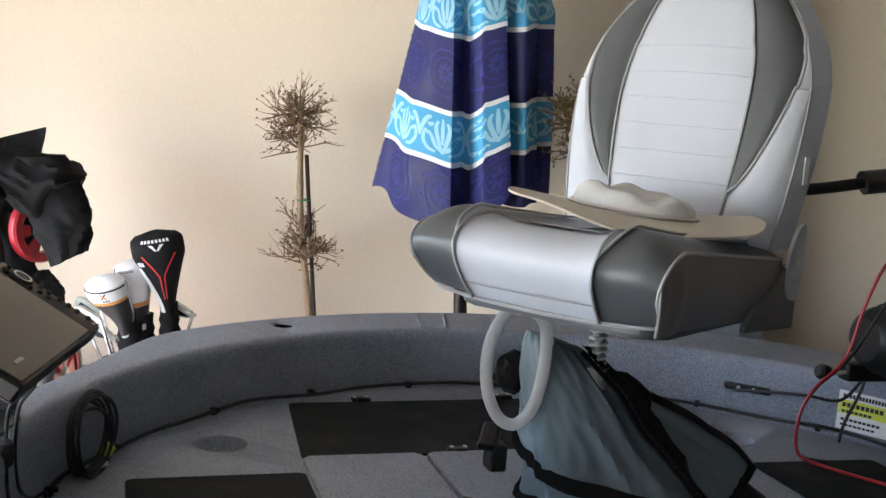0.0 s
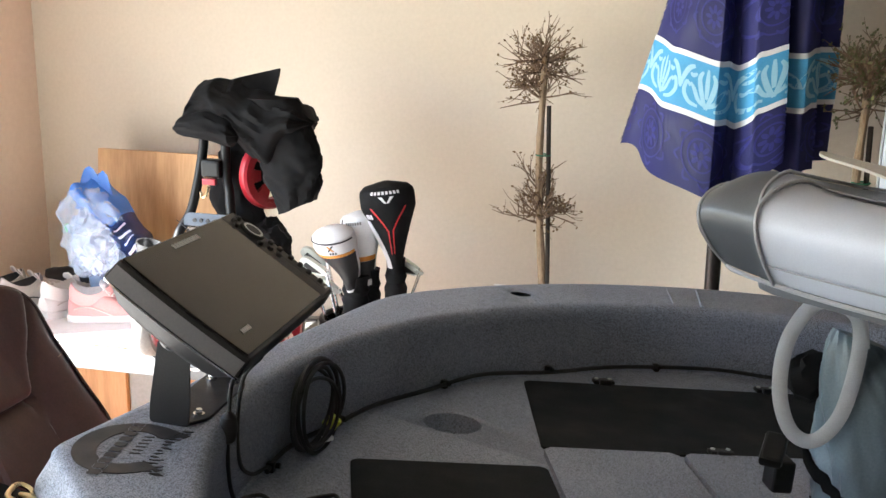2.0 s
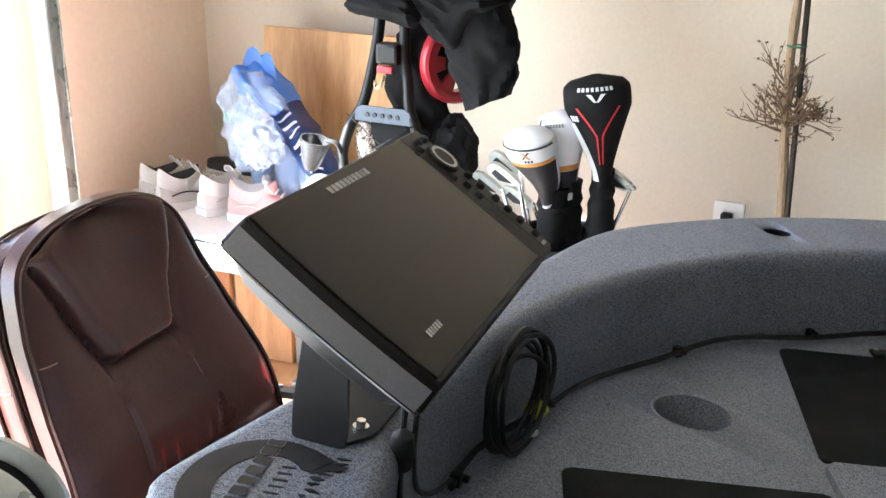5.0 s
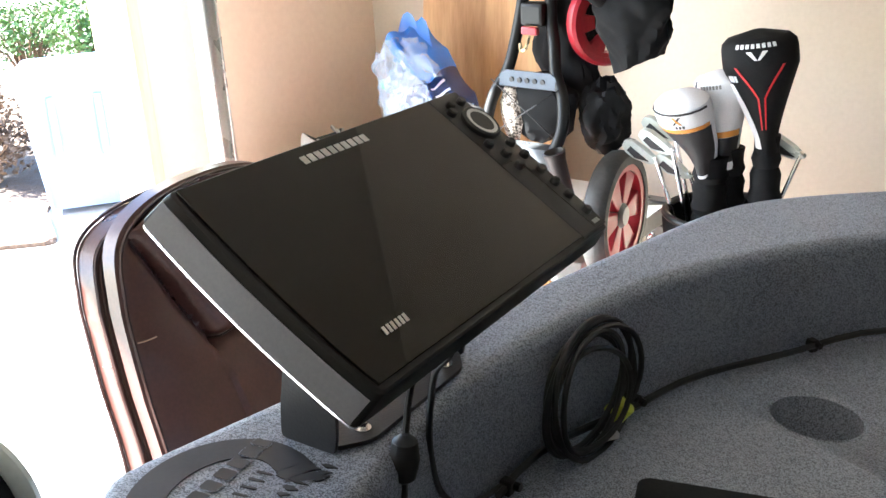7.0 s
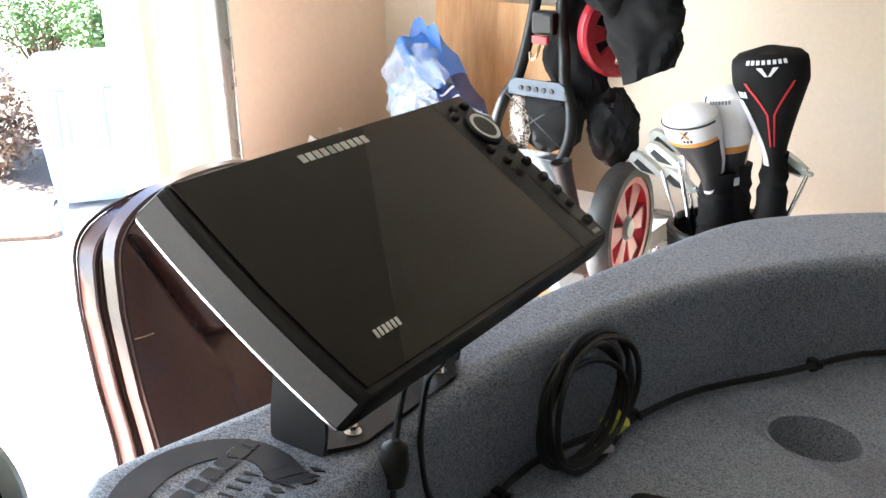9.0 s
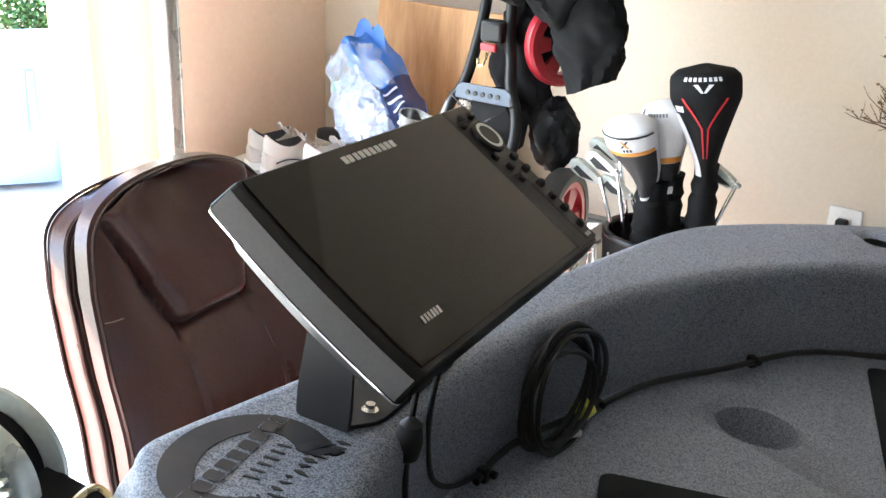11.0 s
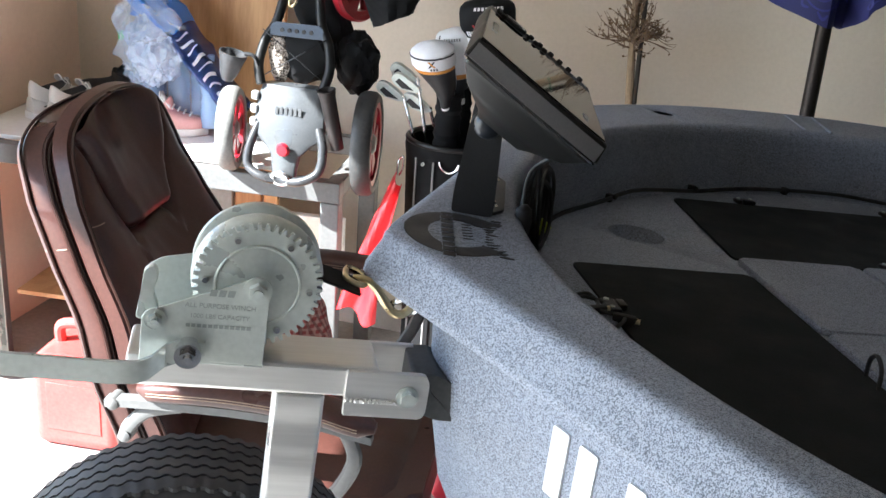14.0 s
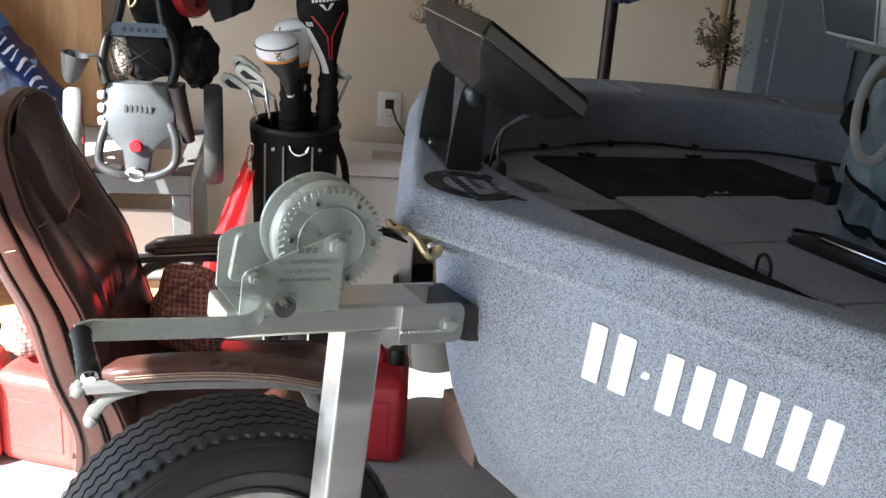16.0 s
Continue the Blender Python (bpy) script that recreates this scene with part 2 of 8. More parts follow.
BARK = surface("tree_bark", (0.20, 0.13, 0.075), (0.38, 0.28, 0.18), 0.85, scale=30, fine=200, bump=0.6, stretch=(1, 1, 0.3))
TWIG = surface("dry_twig", (0.10, 0.06, 0.035), (0.20, 0.13, 0.08), 0.85, scale=40, fine=200, bump=0.4)
STAKE = surface("dark_stake", (0.022, 0.016, 0.012), (0.045, 0.032, 0.024), 0.8, scale=30, fine=200, bump=0.3)
DRYLEAF = surface("dry_leaf", (0.13, 0.075, 0.03), (0.22, 0.14, 0.06), 0.8, scale=40, fine=200, bump=0.2)
OLIVELEAF = surface("olive_leaf", (0.07, 0.08, 0.025), (0.14, 0.14, 0.05), 0.7, scale=40, fine=200, bump=0.2)
GREENLEAF = surface("shrub_leaf", (0.04, 0.09, 0.018), (0.10, 0.19, 0.045), 0.55, scale=20, fine=90, bump=0.2)
BROWNLEAF = surface("brown_shrub_leaf", (0.10, 0.06, 0.035), (0.19, 0.13, 0.08), 0.8, scale=20, fine=90, bump=0.2)
MULCH = surface("mulch", (0.05, 0.032, 0.022), (0.12, 0.08, 0.055), 0.95, scale=10, fine=60, bump=0.8, depth=0.02)
LAWN = surface("grass_ground", (0.07, 0.085, 0.03), (0.14, 0.15, 0.06), 0.95, scale=4, fine=80, bump=0.6, depth=0.02)
PLY = wood("plywood", (0.40, 0.21, 0.085), (0.58, 0.34, 0.155), axis=2, scale=2.2)
PLANK = wood("stained_board", (0.25, 0.11, 0.04), (0.42, 0.21, 0.085), axis=2, scale=3.0)
BIN = surface("blue_bin_plastic", (0.13, 0.20, 0.38), (0.17, 0.25, 0.44), 0.5, scale=4, fine=90, bump=0.05)
STRAW = surface("straw_felt", (0.44, 0.40, 0.33), (0.54, 0.50, 0.43), 0.85, scale=25, fine=500, bump=0.5)
SHOEWHITE = surface("white_shoe_leather", (0.62, 0.61, 0.59), (0.76, 0.75, 0.73), 0.5, scale=12, fine=300, bump=0.1)
SHOEPINK = surface("pink_shoe_mesh", (0.55, 0.29, 0.27), (0.66, 0.38, 0.36), 0.7, scale=12, fine=300, bump=0.25)
SHOEGREY = surface("grey_shoe_leather", (0.48, 0.45, 0.41), (0.60, 0.57, 0.53), 0.6, scale=12, fine=300, bump=0.15)
DARKLINING = surface("dark_lining", (0.015, 0.015, 0.017), (0.03, 0.03, 0.03), 0.9, scale=12, fine=300, bump=0.2)
BLUEBAG = clear("blue_film", (0.05, 0.20, 0.66), 0.25, 0.72)
NAVYBAG = clear("navy_film", (0.014, 0.040, 0.17), 0.22, 0.72)
GREYFILM = clear("grey_film", (0.20, 0.25, 0.36), 0.14, 0.42)
FILM = clear("clear_film", (0.62, 0.72, 0.88), 0.12, 0.30)
LABELWHITE = surface("white_print", (0.74, 0.74, 0.74), (0.82, 0.82, 0.82), 0.6, scale=20, fine=300, bump=0.03)
LABELYELLOW = surface("yellow_print", (0.62, 0.66, 0.05), (0.70, 0.74, 0.09), 0.6, scale=20, fine=300, bump=0.03)
DECAL = surface("black_decal", (0.012, 0.012, 0.013), (0.022, 0.022, 0.024), 0.55, scale=20, fine=300, bump=0.05)
SILVERPRINT = surface("silver_print", (0.45, 0.45, 0.44), (0.52, 0.52, 0.5), 0.5, scale=20, fine=300, bump=0.02)
ORANGE = surface("orange_trim", (0.55, 0.22, 0.03), (0.65, 0.28, 0.05), 0.5, scale=20, fine=300, bump=0.05)


# ---- mesh helpers ----
def bmnew():
    return bmesh.new()


def thing(name, label, category, m=None, group=""):
    ob = new(name)
    ob.empty_display_size = 0.05
    if m is not None:
        ob.matrix_world = m
    return tagged(ob, label, category, group)


def finish(bm, name, material, angle=0.6):
    bmesh.ops.recalc_face_normals(bm, faces=bm.faces)
    for f in bm.faces:
        f.smooth = True
    for f in bm.faces:      # wide flat faces beside narrow rounded edges stay flat
        near = [g.calc_area() for e in f.edges for g in e.link_faces if g is not f]
        if len(f.verts) > 4 or (near and f.calc_area() > 5 * sum(near) / len(near)):
            f.smooth = False
    for e in bm.edges:
        if len(e.link_faces) == 2 and e.calc_face_angle(0) > angle:
            e.smooth = False
    me = bpy.data.meshes.new(name)
    bm.to_mesh(me)
    bm.free()
    me.materials.append(material)
    return me


def part(name, bm, material, parent, label="", m=None, angle=0.6):
    ob = new(name, finish(bm, name, material, angle))
    ob.parent = parent
    if m is not None:
        ob.matrix_local = m
    return tagged(ob, label)


def solid(name, bm, material, label, category, m=None, group="", kind="", angle=0.6):
    ob = new(name, finish(bm, name, material, angle))
    if m is not None:
        ob.matrix_world = m
    return tagged(ob, label, category, group, kind)


def put(bm, geom_verts, m):
    bmesh.ops.transform(bm, matrix=m, verts=geom_verts)


def box(bm, lo, hi, bev=0.0, m=None, seg=2):
    lo, hi = Vector(lo), Vector(hi)
    r = bmesh.ops.create_cube(bm, size=1.0)
    vs = r["verts"]
    d = hi - lo
    bmesh.ops.transform(bm, matrix=Matrix.Translation((lo + hi) / 2) @ Matrix.Diagonal((*d, 1)), verts=vs)
    if bev > 0:
        es = list({e for v in vs for e in v.link_edges})
        rb = bmesh.ops.bevel(bm, geom=es, offset=bev, segments=seg, profile=0.5, affect="EDGES")
        vs = list({v for f in rb["faces"] for v in f.verts} | {v for v in vs if v.is_valid})
    if m is not None:
        put(bm, vs, m)
    return vs


def cyl(bm, a, b, r, r2=None, n=16, caps=True):
    a, b = Vector(a), Vector(b)
    d = b - a
    m = Matrix.Translation((a + b) / 2) @ d.to_track_quat("Z", "Y").to_matrix().to_4x4()
    return bmesh.ops.create_cone(bm, cap_ends=caps, segments=n, radius1=r, radius2=r if r2 is None else r2, depth=d.length, matrix=m)["verts"]


def smooth_path(pts, k=6, closed=False):
    """Catmull-Rom points through pts."""
    pts = [Vector(p) for p in pts]
    n = len(pts)
    out = []
    for i in range(n if closed else n - 1):
        p = [pts[(i + j) % n] if closed else pts[min(max(i + j, 0), n - 1)] for j in (-1, 0, 1, 2)]
        for s in range(k):
            t = s / k
            out.append(0.5 * (2 * p[1] + (p[2] - p[0]) * t + (2 * p[0] - 5 * p[1] + 4 * p[2] - p[3]) * t * t + (3 * p[1] - p[0] - 3 * p[2] + p[3]) * t ** 3))
    if not closed:
        out.append(pts[-1])
    return out


def tube(bm, pts, r, n=8, closed=False, flat=1.0, up=None):
    """A tube along pts; r a radius or a list of them; flat squeezes the section."""
    pts = [Vector(p) for p in pts]
    k = len(pts)
    rs = r if isinstance(r, (list, tuple)) else [r] * k
    rings, ref = [], None
    for i, p in enumerate(pts):
        a, b = (pts[(i + 1) % k], pts[i - 1]) if closed else (pts[min(i + 1, k - 1)], pts[max(i - 1, 0)])
        t = (a - b).normalized()
        if up is not None:
            ref = Vector(up)
        elif ref is None:
            ref = Vector((0, 0, 1)) if abs(t.z) < 0.9 else Vector((1, 0, 0))
        s = (ref - t * ref.dot(t)).normalized()
        ref = s
        q = t.cross(s)
        rings.append([bm.verts.new(p + rs[i] * (math.cos(w) * q + flat * math.sin(w) * s)) for w in (2 * math.pi * j / n for j in range(n))])
    for i in range(k if closed else k - 1):
        A, B = rings[i], rings[(i + 1) % k]
        for j in range(n):
            bm.faces.new((A[j], A[(j + 1) % n], B[(j + 1) % n], B[j]))
    if not closed:
        bm.faces.new(rings[0][::-1])
        bm.faces.new(rings[-1])
    return [v for g in rings for v in g]


def loft(bm, rings, closed=True, caps=True):
    vs = [[bm.verts.new(p) for p in g] for g in rings]
    n = len(vs[0])
    for A, B in zip(vs, vs[1:]):
        for j in range(n if closed else n - 1):
            bm.faces.new((A[j], A[(j + 1) % n], B[(j + 1) % n], B[j]))
    if caps and closed:
        bm.faces.new(vs[0][::-1])
        bm.faces.new(vs[-1])
    return [v for g in vs for v in g]


def lathe(bm, prof, n=24, m=None, closed=False):
    """prof: (radius, height) turned round z."""
    rings = [[Vector((r * math.cos(w), r * math.sin(w), z)) for w in (2 * math.pi * j / n for j in range(n))] for r, z in prof]
    vs = [[bm.verts.new(p) for p in g] for g in rings]
    k = len(vs)
    for i in range(k if closed else k - 1):
        A, B = vs[i], vs[(i + 1) % k]
        for j in range(n):
            bm.faces.new((A[j], A[(j + 1) % n], B[(j + 1) % n], B[j]))
    if not closed:
        if prof[0][0] > 1e-6:
            bm.faces.new(vs[0][::-1])
        if prof[-1][0] > 1e-6:
            bm.faces.new(vs[-1])
    out = [v for g in vs for v in g]
    if m is not None:
        put(bm, out, m)
    bmesh.ops.remove_doubles(bm, verts=out, dist=1e-6)
    return [v for v in out if v.is_valid]


def prism(bm, outline, z0, z1, bev=0.0, m=None):
    """An outline in x, y raised from z0 to z1, its edges rounded by bev."""
    a = [bm.verts.new((x, y, z0)) for x, y in outline]
    b = [bm.verts.new((x, y, z1)) for x, y in outline]
    n = len(a)
    for j in range(n):
        bm.faces.new((a[j], a[(j + 1) % n], b[(j + 1) % n], b[j]))
    f0, f1 = bm.faces.new(a[::-1]), bm.faces.new(b)
    vs = a + b
    if bev > 0:
        es = list(set(f0.edges) | set(f1.edges))
        rb = bmesh.ops.bevel(bm, geom=es, offset=bev, segments=2, profile=0.5, affect="EDGES")
        vs = list({v for f in rb["faces"] for v in f.verts} | {v for v in vs if v.is_valid})
    if m is not None:
        put(bm, vs, m)
    return vs


def sheet(bm, nu, nv, fn, thick=0.0):
    """A cloth: fn(u, v) gives the place, u and v from 0 to 1."""
    g = [[bm.verts.new(fn(i / nu, j / nv)) for j in range(nv + 1)] for i in range(nu + 1)]
    fs = [bm.faces.new((g[i][j], g[i + 1][j], g[i + 1][j + 1], g[i][j + 1])) for i in range(nu) for j in range(nv)]
    if thick:
        bm.normal_update()
        bmesh.ops.solidify(bm, geom=fs, thickness=thick)
    return g


def lump(bm, centre, size, amp=0.1, freq=3.0, sub=3, seed=0.0):
    """A soft uneven mass."""
    vs = bmesh.ops.create_icosphere(bm, subdivisions=sub, radius=1.0)["verts"]
    for v in vs:
        k = 1 + amp * noise.noise(v.co * freq + Vector((seed, seed * 2, 0))) + amp * 0.5 * noise.noise(v.co * freq * 2.3 + Vector((0, seed, 5)))
        v.co = Vector(centre) + Vector((v.co.x * size[0] * k, v.co.y * size[1] * k, v.co.z * size[2] * k))
    return vs


def cut(ob, cutter):
    """Takes the cutter's volume out of ob, and removes the cutter."""
    mod = ob.modifiers.new("cut", "BOOLEAN")
    mod.object, mod.solver = cutter, "EXACT"
    bpy.context.view_layer.update()
    me = bpy.data.meshes.new_from_object(ob.evaluated_get(bpy.context.evaluated_depsgraph_get()))
    ob.modifiers.remove(mod)
    old = ob.data
    ob.data = me
    bpy.data.objects.remove(cutter)
    bpy.data.meshes.remove(old)


def axes(origin, x, y, z):
    m = Matrix.Identity(4)
    for i, c in enumerate((x, y, z)):
        m.col[i][:3] = c
    m.translation = origin
    return m


# ---- the garage ----
WY, WX = 3.68, -2.256          # faces of the back wall and of the side wall
EX, FY, CH = 4.2, -3.4, 2.65   # right wall, front wall, ceiling
JAMB, HEAD = 2.83, 2.20        # edge and head of the vehicle opening in the side wall


def structure(name, bm, material, label, category):
    return solid(name, bm, material, label, category, kind="structure")


bm = bmnew(); box(bm, (WX - 0.15, WY, 0), (EX + 0.15, WY + 0.15, CH))
structure("wall_back", bm, WALL, "cream painted garage wall with scuffs", "wall")
bm = bmnew()
box(bm, (WX - 0.15, JAMB, 0), (WX, WY, CH)); box(bm, (WX - 0.15, -2.1, HEAD), (WX, JAMB, CH)); box(bm, (WX - 0.15, FY, 0), (WX, -2.1, CH))
structure("wall_side", bm, SIDE, "tan garage side wall, lightened for bounced sun, beside the vehicle opening", "wall")
bm = bmnew(); box(bm, (EX, FY, 0), (EX + 0.15, WY, CH)); structure("wall_right", bm, DIM, "unseen garage wall, coloured dark to cut bounced light", "wall")
bm = bmnew(); box(bm, (WX - 0.15, FY - 0.15, 0), (EX + 0.15, FY, CH)); structure("wall_front", bm, DIM, "unseen garage wall, coloured dark to cut bounced light", "wall")
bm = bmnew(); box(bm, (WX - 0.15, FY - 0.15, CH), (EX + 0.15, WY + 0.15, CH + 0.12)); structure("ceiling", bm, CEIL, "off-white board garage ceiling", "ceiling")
bm = bmnew(); box(bm, (WX - 0.15, FY - 0.15, -0.15), (EX + 0.15, WY + 0.15, 0.0)); structure("floor", bm, CONCRETE, "grey concrete garage floor", "floor")
bm = bmnew(); box(bm, (WX + 0.003, WY - 0.014, 0), (EX, WY, 0.10), 0.004); structure("baseboard", bm, WHITE, "white baseboard along the garage wall", "baseboard")
bm = bmnew()
for z0, z1, y0, y1 in ((0, HEAD, JAMB - 0.04, JAMB - 0.002), (HEAD - 0.04, HEAD - 0.002, -2.1, JAMB - 0.042)):
    box(bm, (WX - 0.17, y0, z0), (WX + 0.012, y1, z1), 0.004)
structure("door_trim", bm, wood("jamb_wood", (0.60, 0.41, 0.27), (0.73, 0.54, 0.39), axis=2, scale=3), "pale wooden lining of the vehicle opening", "trim")
bm = bmnew()
big = 400
box(bm, (-big, -big, -0.4), (big, big, -0.155))
structure("ground", bm, LAWN, "dry grass ground outside the garage", "ground")
bm = bmnew(); box(bm, (-16, -6, -0.15), (WX - 0.152, 12.0, -0.02), 0.01); structure("driveway", bm, DRIVE, "sunlit pale concrete driveway", "driveway")

# vertical track of the overhead door
trk = thing("door_track", "galvanised steel overhead door track beside the opening", "door track", Matrix.Translation((-2.06, 2.90, 0)))
bm = bmnew()
prism(bm, [(-0.03, -0.028), (0.03, -0.028), (0.03, -0.024), (-0.026, -0.024), (-0.026, 0.022), (0.012, 0.022), (0.020, 0.012), (0.024, 0.014), (0.014, 0.026), (-0.03, 0.026)], 0.02, 2.3)
part("rail", bm, STEEL, trk)
for z in (0.25,):
    bm = bmnew()
    box(bm, (-0.19, -0.006, z), (-0.031, -0.003, z + 0.05), 0.001); cyl(bm, (-0.035, -0.01, z + 0.025), (-0.02, -0.01, z + 0.025), 0.006, n=8)
    part("bracket", bm, STEEL, trk)

# ---- the boat ----
BX, BY, BZ = Vector((0.8965, 0.4329, -0.0939)), Vector((-0.4373, 0.8988, -0.0316)), Vector((0.0707, 0.0694, 0.9951))
BOAT = axes((0.5632, 2.0483, 0.9389), BX, BY, BZ)
GUN = 0.148   # height of the gunwale over the deck


def rim(phi, off=0.0, nose=9.0):
    """The hull's outline seen from above, phi from the bow, off metres inside it: a blunt wedge that runs into a circle."""
    c, s = math.cos(phi), math.sin(phi)
    sa = math.sqrt(s * s + 0.00012)
    k = 0.898 * c + 0.439 * sa
    line = (1.0225 - off) / k if k > 0.2 else 9.0
    b = 0.08 * c
    R = 1.17 - off
    w = (phi + math.pi) % (2 * math.pi) - math.pi
    circ = -b + math.sqrt(b * b - 0.0064 + R * R) + 0.4 * math.exp(-(w / 0.28) ** 2)
    e = 80.0
    r = -math.log(math.exp(-e * line) + math.exp(-e * circ) + (math.exp(-e * nose / c) if c > 0.5 else 0.0)) / e + 0.003
    return Vector((-r * c, r * s + 0.017 * math.exp(-(w / 0.8) ** 2), 0))


def inner(phi, r):
    return Vector((0.012 - r * math.cos(phi), r * math.sin(phi), 0))


PHIS = [math.pi * (2 * j / 260 - 1) for j in range(260)]
PHIS = [p - 0.55 * math.sin(p) for p in PHIS]     # more of them round the bow
up = lambda z: Vector((0, 0, z))
boat = thing("boat", "round grey speckled plastic fishing boat on its trailer", "boat", BOAT)
rings = []
for r, z in ((0.90, -0.14), (0.93, -0.03), (0.965, 0.004), (0.962, 0.03), (0.957, GUN - 0.03), (0.9575, GUN - 0.014), (0.961, GUN - 0.006), (0.966, GUN - 0.0015), (0.973, GUN), (0.982, GUN)):
    rings.append([inner(p, r) + up(z) for p in PHIS])
for off, z in ((0.030, GUN), (0.020, GUN), (0.013, GUN - 0.001), (0.008, GUN - 0.004), (0.005, GUN - 0.009), (0.004, GUN - 0.016), (-0.010, GUN - 0.045), (-0.011, GUN - 0.052), (-0.008, GUN - 0.057), (0.004, GUN - 0.0588), (0.054, GUN - 0.0595), (0.060, GUN - 0.066), (0.058, 0.03), (0.068, -0.05), (0.105, -0.17), (0.165, -0.30), (0.26, -0.39), (0.40, -0.43)):
    rings.append([rim(p, off, 1.060 - 0.28 * (off - 0.03) if z < GUN - 0.058 else 9.0) + up(z) for p in PHIS])
bm = bmnew()
vs = [[bm.verts.new(p) for p in g] for g in rings]
n = len(PHIS)
for A, B in zip(vs, vs[1:]):
    for j in range(n):
        bm.faces.new((A[j], A[(j + 1) % n], B[(j + 1) % n], B[j]))
bm.faces.new(vs[-1][::-1]); bm.faces.new(vs[0])
hull = part("hull", bm, HULL, boat, angle=0.7)
hull.matrix_world = BOAT
bm = bmnew()
for x, y in ((-0.416, 0.966), (0.46, 0.985)):
    cyl(bm, (x, y, GUN - 0.1), (x, y, GUN + 0.05), 0.023, n=24)
cutter = new("cutter", finish(bm, "cutter", HULL)); cutter.matrix_world = BOAT
cut(hull, cutter)
bm = bmnew()
lathe(bm, [(0.0, 0.0), (0.5, 0.0), (0.963, 0.0), (0.963, -0.024), (0.0, -0.024)], n=120, m=Matrix.Translation((0.012, 0, 0)))
deck = part("deck", bm, HULL, boat, "grey speckled deck")
bm = bmnew()
for x, y in ((-0.587, 0.572), (-0.587, -0.572), (0.535, 0.555), (0.535, -0.555)):
    cyl(bm, (x, y, -0.1), (x, y, 0.05), 0.052, n=32)
cutter = new("cutter", finish(bm, "cutter", HULL)); cutter.matrix_world = BOAT
cut(deck, cutter)
for x, y in ((-0.587, 0.572), (-0.587, -0.572), (0.535, 0.555), (0.535, -0.555)):
    bm = bmnew()
    lathe(bm, [(0.0, -0.125), (0.042, -0.125), (0.0505, -0.001), (0.0535, 0.0012), (0.056, -0.0005), (0.056, -0.13), (0.0, -0.13)], n=32, m=Matrix.Translation((x, y, 0)))
    part("cup_holder", bm, HULL, boat)


for x, y in ((-0.416, 0.966), (0.46, 0.985)):
    bm = bmnew(); lathe(bm, [(0.0, GUN - 0.09), (0.0195, GUN - 0.088), (0.0205, GUN - 0.003), (0.0228, GUN - 0.002), (0.0228, GUN - 0.095), (0.0, GUN - 0.095)], 24, Matrix.Translation((x, y, 0))); part("rod_holder", bm, MAT, boat, "dark rod holder set in the gunwale")


def corner_round(pts, r=0.012, k=4):
    out = []
    n = len(pts)
    for i in range(n):
        p, a, b = Vector(pts[i]), Vector(pts[i - 1]), Vector(pts[(i + 1) % n])
        u, v = (a - p).normalized() * r, (b - p).normalized() * r
        for j in range(k + 1):
            t = j / k
            out.append(tuple((p + u) * (1 - t) ** 2 + 2 * p * t * (1 - t) + (p + v) * t * t))
    return out


# hatch lids: black foam mats in the sunk ones, plain speckled lids between them
for pts in ([(-0.417, 0.825), (0.30, 0.86), (0.30, 0.49), (-0.447, 0.468)], [(-0.768, 0.375), (-0.455, 0.387), (-0.46, 0.0), (-0.455, -0.387), (-0.768, -0.375)],
            [(0.47, 0.38), (0.77, 0.38), (0.77, -0.38), (0.47, -0.38)], [(-0.447, -0.468), (0.30, -0.49), (0.30, -0.86), (-0.417, -0.825)]):
    bm = bmnew(); prism(bm, corner_round(pts), 0.0005, 0.005, 0.002); lid = part("hatch_mat", bm, MAT, boat, "black foam deck mat")
for pts in ([(-0.448, 0.457), (-0.216, 0.465), (-0.216, 0.163), (-0.452, 0.155)], [(-0.204, 0.466), (0.03, 0.475), (0.03, 0.17), (-0.204, 0.163)], [(-0.452, 0.146), (-0.212, 0.154), (-0.212, -0.154), (-0.452, -0.146)], [(-0.448, -0.457), (-0.216, -0.465), (-0.216, -0.163), (-0.452, -0.155)]):
    bm = bmnew(); prism(bm, corner_round(pts), 0.0003, 0.011, 0.005); part("hatch_lid", bm, HULL, boat)

for p, q, r in (((0.024, 1.135), (-0.020, 0.968), 0.0032), ((-0.049, 1.130), (-0.081, 0.975), 0.0018)):
    bm = bmnew(); tube(bm, [(p[0] + (q[0] - p[0]) * j / 6, p[1] + (q[1] - p[1]) * j / 6, GUN + 0.0006) for j in range(7)], r, 8); part("gunwale_ridge", bm, HULL, boat, "moulded ridge across the gunwale")

# ---- things in and on the boat: all in the boat's own frame ----
DEV = BOAT @ axes((-0.938, 0.159, 0.332), (0.245, 0.969, 0.0), (-0.834, 0.211, 0.510), (0.494, -0.125, 0.860))


def rounded(w, h, r, k=5, bulge=0.0):
    """A rounded rectangle, its short sides swelling by bulge."""
    pts = corner_round([(-w / 2, -h / 2), (w / 2, -h / 2), (w / 2, h / 2), (-w / 2, h / 2)], r, k)
    return [(x + math.copysign(bulge * max(0, 1 - (2 * y / h) ** 2), x) if abs(abs(x) - w / 2) < 1e-4 + r else x, y) for x, y in pts]


def bow_sides(pts, h, bulge, k=8):
    """Breaks the long edges up and swells the short sides."""
    out = []
    n = len(pts)
    for i in range(n):
        a, b = Vector(pts[i]), Vector(pts[(i + 1) % n])
        steps = k if (a - b).length > 0.05 else 1
        for j in range(steps):
            p = a.lerp(b, j / steps)
            out.append((p.x + math.copysign(bulge * max(0.0, 1 - (2 * p.y / h) ** 2), p.x), p.y))
    return out


